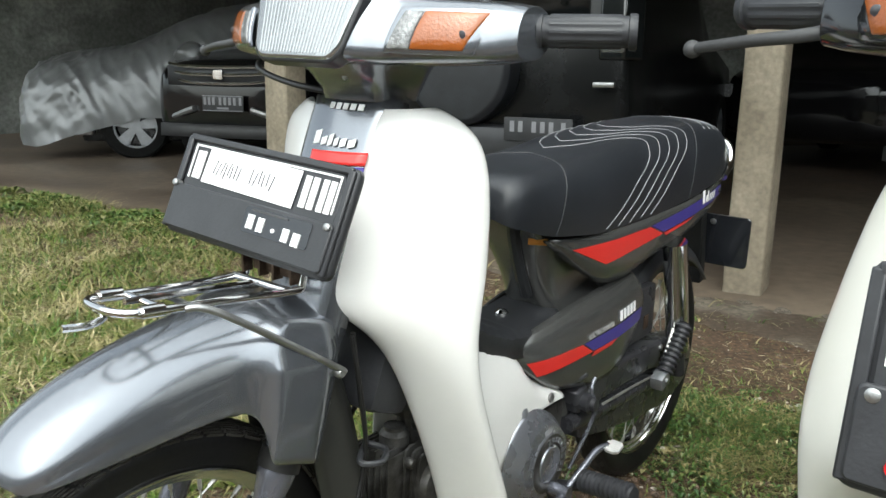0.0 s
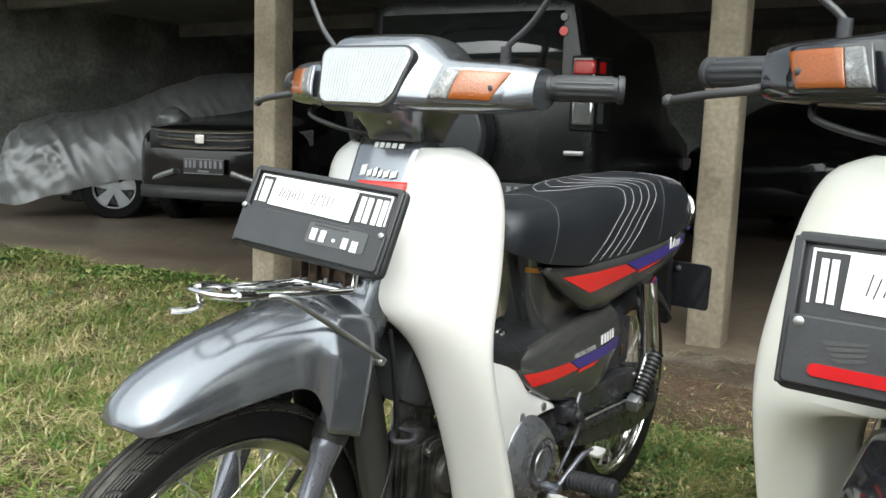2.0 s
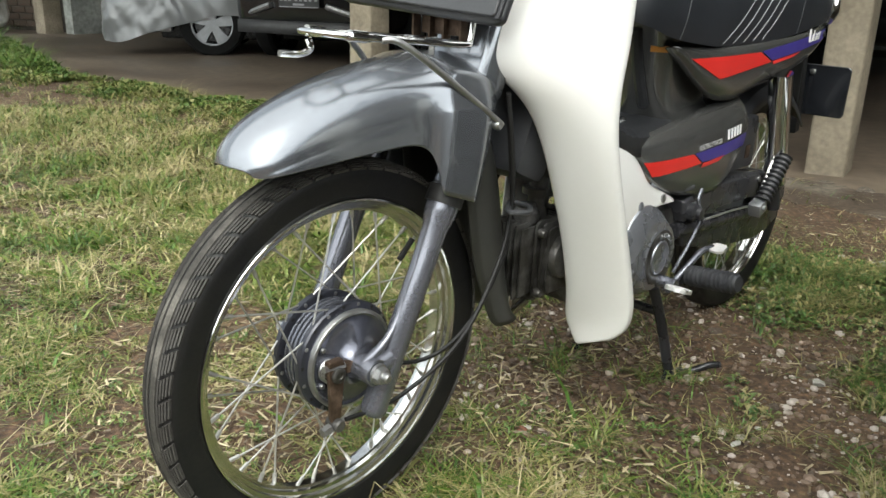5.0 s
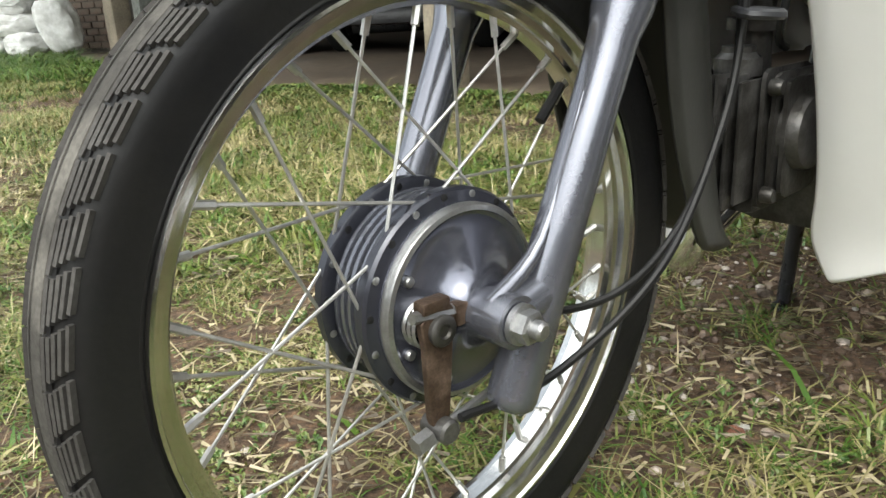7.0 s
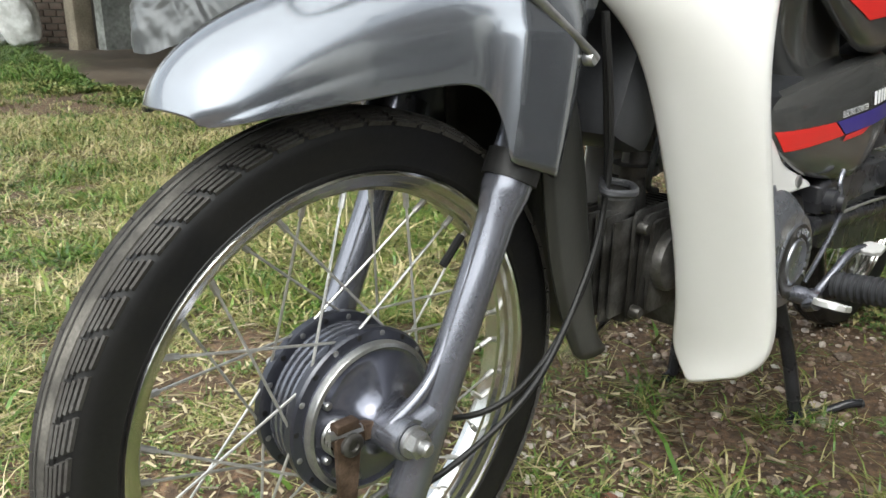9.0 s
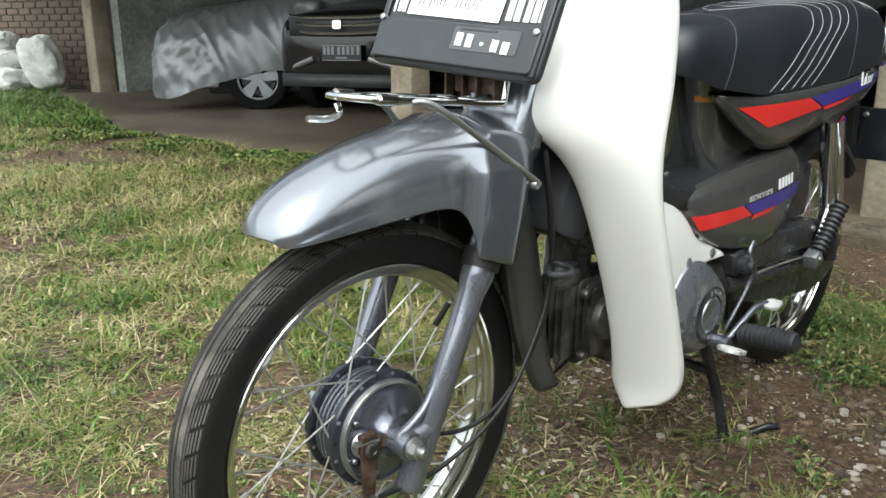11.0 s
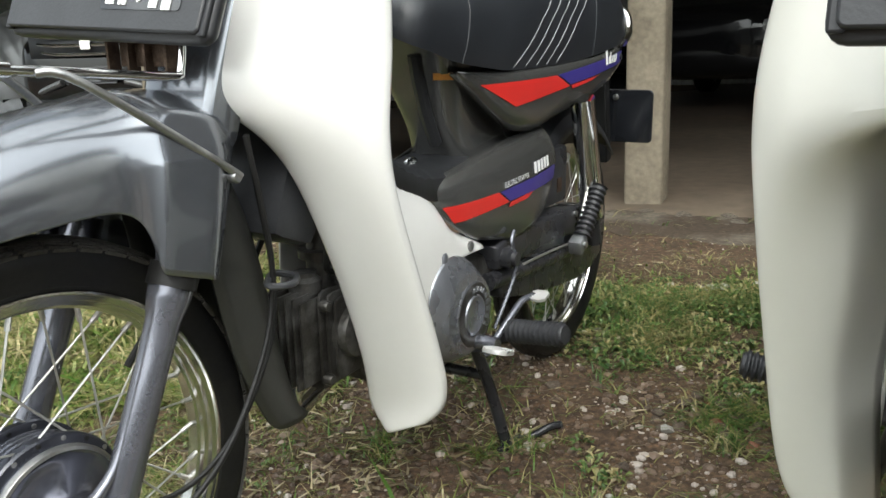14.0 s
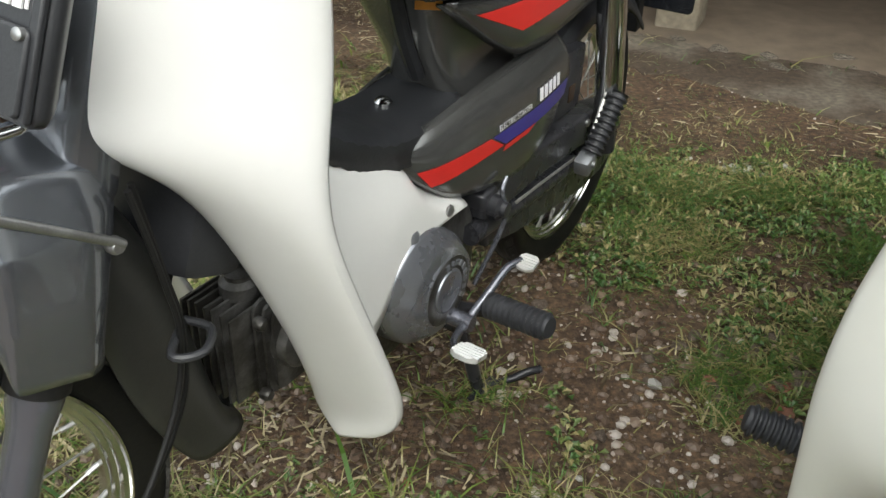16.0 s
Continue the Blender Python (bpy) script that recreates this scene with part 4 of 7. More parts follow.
def make_seat(bike):
    qs = [k / 16 for k in range(-16, 17)]
    xs = [-0.562, -0.5625, -0.565, -0.570, -0.577, -0.587, -0.602] + [-0.62 - 0.02 * k for k in range(46)] + [-1.530, -1.540, -1.548, -1.554, -1.557, -1.558]
    rows = [[seat_point(x, q) for q in qs] for x in xs]
    bm = grid(rows)
    bm.faces.new([bm.verts.new(p) for p in rows[0]])
    bm.faces.new([bm.verts.new(p) for p in rows[-1][::-1]])
    bmesh.ops.remove_doubles(bm, verts=bm.verts, dist=0.0002)
    seat = part("seat", bm, "vinyl", bike, "black vinyl dual seat with pale piping", (), 80)
    for k in range(5):
        pts = []
        for j in range(33):
            q = -1.0 + 2.0 * j / 32
            a = abs(q)
            x = lerp_list(((0.0, -0.80 - 0.060 * k), (0.20, -0.85 - 0.056 * k), (0.38, -0.98 - 0.050 * k), (0.50, -1.035 - 0.048 * k), (0.62, -1.030 - 0.048 * k), (0.78, -0.965 - 0.048 * k), (1.0, -0.862 - 0.048 * k)), a)
            pts.append(seat_point(x, q * 0.985, 0.0))
        part("piping", tube(pts, 0.0010, None, 6, 2), "piping", seat, "pale grey piping")
    for k in range(4):
        pts = [seat_point(-1.37 - 0.036 * k + 0.06 * abs(q) ** 2, q, 0.0) for q in [j / 12 for j in range(-6, 7)]]
        part("piping", tube(pts, 0.0010, None, 6, 2), "piping", seat, "pale grey piping")
    for x0, x1 in ((-0.755, -0.690), (-1.30, -1.26)):
        pts = [seat_point(x0 + (x1 - x0) * abs(q), q, 0.0) for q in [j / 12 for j in range(-12, 13)]]
        part("seam", tube(pts, 0.0016, None, 6, 2), "plastic", seat, "raised seat seam")
    return seat


class Skin:
    """A body panel given by its upper and lower edges along x, and its swell outwards."""
    def __init__(self, top, low, out, shape):
        self.top, self.low, self.out, self.shape = top, low, out, shape

    def y(self, x, v):
        return lerp_list(self.out, x) * lerp_list(self.shape, v)

    def at(self, x, v, s=1, off=0.0):
        zt, zb = lerp_list(self.top, x), lerp_list(self.low, x)
        return (x, s * (self.y(x, v) + off), zt + (zb - zt) * v)

    def on(self, x, z, s=1, off=0.0):
        zt, zb = lerp_list(self.top, x), lerp_list(self.low, x)
        v = min(1.0, max(0.0, (zt - z) / max(1e-4, zt - zb)))
        return (x, s * (self.y(x, v) + off), z)

    def mesh(self, x0, x1, nx, nv, s=1):
        return grid([[self.at(x0 + (x1 - x0) * i / nx, j / nv, s) for j in range(nv + 1)] for i in range(nx + 1)])

    def decal(self, corners, nx=10, nz=3, s=1, off=0.0035):
        """Four (x, z) corners: upper front, upper rear, lower rear, lower front."""
        a, b, c, d = [Vector((*p, 0)) for p in corners]
        rows = []
        for i in range(nx + 1):
            p, q = a.lerp(b, i / nx), d.lerp(c, i / nx)
            rows.append([self.on(*p.lerp(q, j / nz).xy, s, off) for j in range(nz + 1)])
        return grid(rows)


TAIL = Skin(((-1.53, 0.734), (-1.41, 0.724), (-1.227, 0.711), (-0.92, 0.702), (-0.80, 0.704), (-0.712, 0.708)),
            ((-1.53, 0.678), (-1.42, 0.650), (-1.311, 0.629), (-1.113, 0.608), (-0.98, 0.590), (-0.90, 0.596), (-0.83, 0.626), (-0.766, 0.668), (-0.712, 0.704)),
            ((-1.53, 0.080), (-1.40, 0.098), (-1.2, 0.108), (-0.92, 0.107), (-0.80, 0.095), (-0.712, 0.078)), ((0, 0.97), (0.12, 1.0), (0.6, 0.985), (0.85, 0.92), (1, 0.80)))
SIDE = Skin(((-1.082, 0.556), (-1.076, 0.574), (-1.055, 0.588), (-0.95, 0.583), (-0.81, 0.568), (-0.72, 0.551), (-0.636, 0.532)),
            ((-1.082, 0.492), (-1.060, 0.450), (-1.010, 0.418), (-0.945, 0.402), (-0.89, 0.400), (-0.84, 0.408), (-0.760, 0.424), (-0.715, 0.444), (-0.660, 0.487), (-0.642, 0.504), (-0.636, 0.514)),
            ((-1.082, 0.096), (-0.95, 0.106), (-0.85, 0.102), (-0.76, 0.094), (-0.70, 0.084), (-0.642, 0.062)), ((0, 0.70), (0.05, 0.81), (0.14, 0.905), (0.28, 0.97), (0.5, 1.0), (0.8, 0.985), (1, 0.93)))


def words(text, size, place, mat, parent, name):
    """Built-in letters laid on a skin by place(u, v)."""
    cu = bpy.data.curves.new(name, "FONT")
    cu.body, cu.size, cu.extrude = text, size, 0.0
    tmp = bpy.data.objects.new(name, cu)
    me = bpy.data.meshes.new_from_object(tmp)
    bpy.data.objects.remove(tmp)
    for v in me.vertices:
        v.co = place(v.co.x, v.co.y)
    me.materials.append(M[mat])
    ob = new(name, me)
    ob.parent = parent
    return ob


def make_body(bike, two):
    grey = "grey" if not two else "gloss_black"
    for s in (1, -1):
        tail = part("tail_panel", TAIL.mesh(-0.712, -1.53, 26, 8, s), grey, bike, "dark grey tail panel with red and blue stripes" if not two else "", (("SOLIDIFY", 0.004),), 60)
        side = part("side_cover", SIDE.mesh(-0.636, -1.082, 36, 14, s), grey, bike, "dark grey side cover with red and blue stripes" if not two else "", (("SOLIDIFY", 0.004),), 60)
        if not two:
            part("red_stripe", TAIL.decal(((-0.765, 0.684), (-1.050, 0.686), (-1.120, 0.662), (-0.872, 0.641)), s=s), "red", tail, "red stripe decal")
            part("blue_stripe", TAIL.decal(((-1.056, 0.687), (-1.52, 0.722), (-1.515, 0.695), (-1.124, 0.6645)), s=s), "blue", tail, "violet-blue stripe decal")
            part("red_stripe", TAIL.decal(((-1.122, 0.6635), (-1.30, 0.676), (-1.24, 0.666), (-1.132, 0.656)), s=s, off=0.0045), "red", tail)
            for k, (x, w, h) in enumerate(((-1.345, 0.018, 0.030), (-1.367, 0.012, 0.018), (-1.382, 0.010, 0.024), (-1.395, 0.010, 0.017), (-1.409, 0.012, 0.017), (-1.426, 0.015, 0.018))):
                z = 0.694 + 0.05 * (-1.345 - x)
                part("script_bar", TAIL.decal(((x, z + h), (x - w, z + h + 0.001), (x - w + 0.004, z + 0.001), (x + 0.004, z)), 2, 1, s, 0.006), "white", tail)
            bolt((-1.50, s * 0.088, 0.708), 0.007, tail, "Y", "black_metal", 0.004 * s, "screw")
            part("red_stripe", SIDE.decal(((-0.664, 0.496), (-0.812, 0.498), (-0.850, 0.475), (-0.690, 0.466)), s=s), "red", side, "red stripe decal")
            part("blue_stripe", SIDE.decal(((-0.817, 0.498), (-1.072, 0.512), (-1.070, 0.483), (-0.853, 0.476)), s=s), "blue", side, "violet-blue stripe decal")
            part("red_stripe", SIDE.decal(((-0.852, 0.4745), (-0.945, 0.480), (-0.920, 0.470), (-0.846, 0.466)), s=s, off=0.0045), "red", side)
            for k in range(5):
                x = -0.950 - 0.0165 * k
                z = 0.5110 + 0.0009 * k
                part("badge_bar", SIDE.decal(((x, z + 0.021), (x - 0.0125, z + 0.021), (x - 0.0125, z), (x, z)), 2, 1, s, 0.0045), "white", side)
            if s > 0:
                words("ELECTRIC STARTER", 0.0135, lambda u, v: SIDE.on(-0.832 - u * 0.80, 0.5025 + v + u * 0.045, 1, 0.0045), "white", side, "lettering")
    # column between seat and tunnel
    rings = []
    for z, xf, xr, w in ((0.770, -0.690, -1.12, 0.078), (0.735, -0.699, -1.12, 0.078), (0.705, -0.707, -1.10, 0.076), (0.675, -0.719, -1.04, 0.068), (0.645, -0.733, -0.985, 0.060), (0.615, -0.749, -0.960, 0.056), (0.585, -0.766, -0.970, 0.058), (0.560, -0.785, -1.00, 0.066), (0.50, -0.80, -1.02, 0.066)):
        rings.append([((xf + xr) / 2 + u, v - 0.008, z) for u, v in rounded(xf - xr, 2 * w, 0.040, 6)])
    column = part("centre_body", loft(rings), grey, bike, "dark grey body under the seat", (), 60)
    part("column_strip", tube([(-0.699, 0.006, 0.735), (-0.712, 0.006, 0.690), (-0.734, 0.005, 0.640), (-0.764, 0.005, 0.585)], 0.012, None, 8), "plastic", column, "black strip on the column front")
    if not two:
        part("sticker", box((-0.7155, 0.050, 0.700), (0.0015, 0.034, 0.011), None, 0, pose(0, 0, 0, 0, 0, 36)), "orange", column, "small orange sticker")
    # tunnel: ribbed black pad and white flanks
    rows = []
    for k in range(33):
        x = -0.40 - 0.40 * k / 32
        z = lerp_list(((-0.80, 0.562), (-0.72, 0.556), (-0.64, 0.560), (-0.56, 0.588), (-0.50, 0.622), (-0.40, 0.69)), x) + (0.0030 if k % 2 and x > -0.66 else 0)
        rows.append([(x, y - 0.008, z - dz) for y, dz in ((-0.076, 0.050), (-0.072, 0.016), (-0.056, 0.004), (0, 0), (0.056, 0.004), (0.072, 0.016), (0.076, 0.050))])
    pad = part("tunnel_pad", grid(rows), "plastic", bike, "black ribbed tunnel pad", (("SOLIDIFY", 0.005),), 35)
    part("pad_knob", lathe([(0.552, 0.013), (0.562, 0.013), (0.567, 0.008), (0.568, 0.0)], (-0.705, -0.010, 0.0), "Z", 16), "chrome", pad, "chrome pad knob")
    for s in (1, -1):
        flank = Skin(((-0.765, 0.420), (-0.73, 0.438), (-0.70, 0.452), (-0.665, 0.480), (-0.642, 0.512), (-0.564, 0.553), (-0.483, 0.596), (-0.44, 0.63)),
                     ((-0.765, 0.408), (-0.70, 0.411), (-0.647, 0.408), (-0.592, 0.386), (-0.544, 0.330), (-0.50, 0.300), (-0.44, 0.30)),
                     ((-0.765, 0.094), (-0.65, 0.095), (-0.55, 0.097), (-0.44, 0.097)), ((0, 0.62), (0.12, 0.76), (0.35, 0.92), (0.6, 0.985), (0.8, 1.0), (1, 1.02)))
        f = part("tunnel_flank", flank.mesh(-0.462, -0.765, 22, 10, s), "pearl" if not two else "cream", bike, "white painted flank of the leg shield", (("SOLIDIFY", 0.004),), 60)
        x, y, z = flank.at(-0.716, 0.62, s, 0.002)
        bolt((x, y, z), 0.009, f, "Y", "steel", 0.005 * s)
    # frame spine
    part("frame_spine", tube([(-0.335, 0, 0.93), (-0.37, 0, 0.78), (-0.44, 0, 0.62), (-0.60, 0, 0.50), (-0.90, 0, 0.48)], 0.034, None, 14), "black_metal", bike)
    bm = box((-0.372, -0.005, 0.640), (0.085, 0.13, 0.27), None, 0.02, pose(0, 0, 0, 0, -22, 0))
    part("air_duct", bm, "plastic", bike)


def make_engine(bike):
    # crankcase and left cover
    bm = box((-0.70, 0.0, 0.30), (0.30, 0.15, 0.17), None, 0.03)
    case = part("crankcase", bm, "engine", bike, "oily dark crankcase", angle=50)
    rings = []
    for y, k in ((0.070, 1.02), (0.090, 1.0), (0.102, 0.97), (0.119, 0.78), (0.1205, 0.74)):
        ring = []
        for j in range(40):
            a = 2 * math.pi * j / 40
            r = 0.087 + 0.012 * max(0, math.cos(a - radians(50))) ** 2 + 0.012 * max(0, math.cos(a - radians(190))) ** 3
            ring.append((-0.655 - 0.020 * (1 - k) / 0.3 + k * r * math.cos(a), y, 0.330 - 0.012 * (1 - k) / 0.3 + k * r * math.sin(a)))
        rings.append(ring)
    cover = part("left_engine_cover", loft(rings), "case_paint", bike, "silver painted engine cover", (("BEVEL", 0.003),), 50)
    part("cover_disc", lathe([(0.110, 0.058), (0.121, 0.057), (0.123, 0.053), (0.1225, 0.034), (0.125, 0.033), (0.126, 0.030), (0.1245, 0.027), (0.1245, 0.0)], (-0.680, 0.0, 0.318), seg=40), "case_paint", cover, "round embossed cover plate")
    part("badge_ring", lathe([(0.1228, 0.054), (0.1236, 0.053), (0.1236, 0.036), (0.1228, 0.035)], (-0.680, 0.0, 0.318), seg=40, closed=True), "engine", cover, "dark ring round the plate")
    for k in range(9):
        a = radians(80 + k * 17)
        bm = box((-0.680 + 0.044 * math.cos(a), 0.1240, 0.318 + 0.044 * math.sin(a)), (0.007, 0.003, 0.009), None, 0, Matrix.Rotation(-a + radians(90), 4, "Y"))
        part("embossed_bar", bm, "case_paint", cover)
    part("filler_cap", lathe([(0.415, 0.014), (0.426, 0.014), (0.432, 0.011), (0.433, 0.0)], (-0.628, 0.088, 0.0), "Z", 16), "case_paint", cover, "round filler cap")
    # cylinder lying forward: finned barrel, head with upright fins in front and stacked plates on its side
    ey = -0.012
    rings = []
    for k in range(7):
        for dx, w in ((0, 0.086), (0.0020, 0.112), (0.0060, 0.112), (0.0080, 0.086)):
            rings.append([(-0.585 + k * 0.0125 + dx, ey + u, 0.345 + v) for u, v in rounded(w, w * 1.05, 0.016, 3)])
    part("cylinder_barrel", loft(rings), "engine", bike, "dark finned cylinder barrel", angle=30)
    head = part("cylinder_head", box((-0.462, ey, 0.350), (0.090, 0.074, 0.112), None, 0.010), "engine", bike, "dark finned cylinder head", angle=30)
    for k in range(7):
        part("head_fin", box((-0.398, ey - 0.046 + 0.0128 * k, 0.352 - 0.002 * (k % 2)), (0.062, 0.0042, 0.136 - 0.012 * (k in (0, 6))), None, 0.0014), "engine", head)
    for k, (w, h, dz) in enumerate(((0.106, 0.144, 0.0), (0.096, 0.134, 0.001), (0.084, 0.120, 0.002))):
        part("side_fin", sheet([(u - 0.450, v + 0.352 + dz) for u, v in rounded(w, h, 0.012, 2)], lambda u, v, q, k=k: Vector((u, ey + 0.037 + 0.0095 * k + q, v)), 0.0045), "engine", head)
    part("head_cover", lathe([(0.030, 0.040), (0.068, 0.040), (0.073, 0.0375), (0.0755, 0.031), (0.0760, 0.020), (0.0765, 0.0)], (-0.448, ey, 0.358), seg=32), "engine", head, "round cast head cover")
    for dx, dz in ((0.046, 0.056), (0.046, -0.052), (-0.046, 0.056)):
        bolt((-0.438 + dx, ey + 0.050, 0.352 + dz), 0.0085, head, "Y", "engine", 0.012)
    part("tappet_cap", lathe([(0.415, 0.024), (0.432, 0.024), (0.438, 0.017), (0.444, 0.017), (0.445, 0.0)], (-0.418, ey, 0.0), "Z", 18), "engine", head, "round tappet cap")
    part("sump", box((-0.455, ey, 0.283), (0.100, 0.070, 0.024), None, 0.010), "engine", head)
    part("plug_lead", tube([(-0.372, ey - 0.060, 0.395), (-0.356, ey - 0.050, 0.440), (-0.372, ey - 0.020, 0.520), (-0.380, 0.0, 0.600)], 0.0045, None, 8), "rubber", bike, "black spark plug lead")
    # intake and carburettor above
    bm = tube([(-0.455, ey, 0.405), (-0.450, ey, 0.45), (-0.455, ey, 0.49)], 0.018, None, 12)
    lathe([(0.458, 0.030), (0.470, 0.030), (0.472, 0.022)], (-0.452, ey, 0.0), "Z", 16, bm)
    box((-0.462, ey, 0.520), (0.055, 0.062, 0.060), bm, 0.008)
    lathe([(-0.042, 0.018), (0.042, 0.018)], (-0.455, ey, 0.515), "Y", 14, bm)
    lathe([(0.545, 0.022), (0.585, 0.022), (0.590, 0.012)], (-0.462, ey, 0.0), "Z", 16, bm)
    part("carburettor", bm, "engine", bike, "dark carburettor", angle=40)
    part("fuel_hose", tube([(-0.450, 0.026, 0.530), (-0.420, 0.034, 0.500), (-0.415, 0.030, 0.455), (-0.455, 0.020, 0.440)], 0.0042, None, 8), "rubber", bike, "black rubber hose")
    # exhaust on the right, just below the head
    bm = tube([(-0.40, -0.02, 0.30), (-0.39, -0.03, 0.235), (-0.43, -0.07, 0.195), (-0.60, -0.11, 0.20), (-0.80, -0.135, 0.235)], 0.014, None, 12)
    tube([(-0.78, -0.135, 0.232), (-0.86, -0.14, 0.248), (-1.30, -0.15, 0.31), (-1.52, -0.15, 0.345)], lambda q: 0.018 + 0.020 * min(1, q * 6), bm, 16)
    part("exhaust", bm, "chrome", bike, "chrome exhaust")
    return case


def make_controls(bike):
    """Foot pegs, gear pedal, stand."""
    for s in (1, -1):
        bm = tube([(-0.740, s * 0.05, 0.235), (-0.735, s * 0.13, 0.255), (-0.720, s * 0.19, 0.285)], 0.010, None, 10)
        arm = part("peg_bar", bm, "black_metal", bike)
        p0, p1 = Vector((-0.728, s * 0.165, 0.282)), Vector((-0.712, s * 0.270, 0.298))
        d = p1 - p0
        bm = tube([p0 + d * (k / 44) for k in range(45)], lambda q: 0.0150 if q in (0.0, 1.0) else 0.0205 if round(q * 44) % 4 < 2 else 0.0165, None, 16, 1, False)
        part("foot_peg", bm, "soft_rubber", arm, "black ribbed rubber foot peg")
    bm = tube([(-0.602, 0.185, 0.292), (-0.640, 0.160, 0.272), (-0.690, 0.150, 0.268), (-0.735, 0.160, 0.300), (-0.775, 0.165, 0.320), (-0.802, 0.175, 0.324)], 0.0065, None, 10)
    lathe([(0.105, 0.013), (0.160, 0.013)], (-0.690, 0, 0.268), "Y", 14, bm)
    pedal = part("gear_pedal", bm, "fork", bike, "grey steel gear pedal")
    for c, r, size in (((-0.602, 0.204, 0.297), -18, 0.84), ((-0.800, 0.186, 0.325), 12, 0.62)):
        m = pose(0, 0, 0, 0, r, 0)
        rows = []
        for k in range(25):
            u = -0.027 + 0.054 * k / 24
            top = 0.004 + (0.0022 if k % 4 in (1, 2) else 0.0) - 0.10 * abs(u) ** 1.6
            w = 0.024 - 4.0 * max(0.0, abs(u) - 0.016) ** 1.5 * 3
            rows.append([Vector(c) + m @ (Vector((u, y, z)) * size) for y, z in ((-w, -0.004), (-w - 0.001, 0.0), (-w, top), (w, top), (w + 0.001, 0.0), (w, -0.004))])
        part("pedal_pad", loft(rows), "pad_alloy", pedal, "bright ribbed pedal pad")
    bm = bmesh.new()
    for s in (1, -1):
        tube([(-0.775, s * 0.075, 0.215), (-0.800, s * 0.095, 0.12), (-0.826, s * 0.112, 0.010)], 0.0115, bm, 12)
        tube([(-0.800, s * 0.112, 0.006), (-0.870, s * 0.118, 0.006)], 0.0085, bm, 10, smooth=False)
    tube([(-0.790, -0.08, 0.16), (-0.790, 0.08, 0.16)], 0.010, bm, 10, smooth=False)
    stand = part("centre_stand", bm, "black_metal", bike, "black steel centre stand")
    part("stand_lever", tube([(-0.845, 0.115, 0.008), (-0.880, 0.140, 0.008), (-0.905, 0.165, 0.022), (-0.928, 0.182, 0.022)], 0.0075, None, 10), "black_metal", stand)


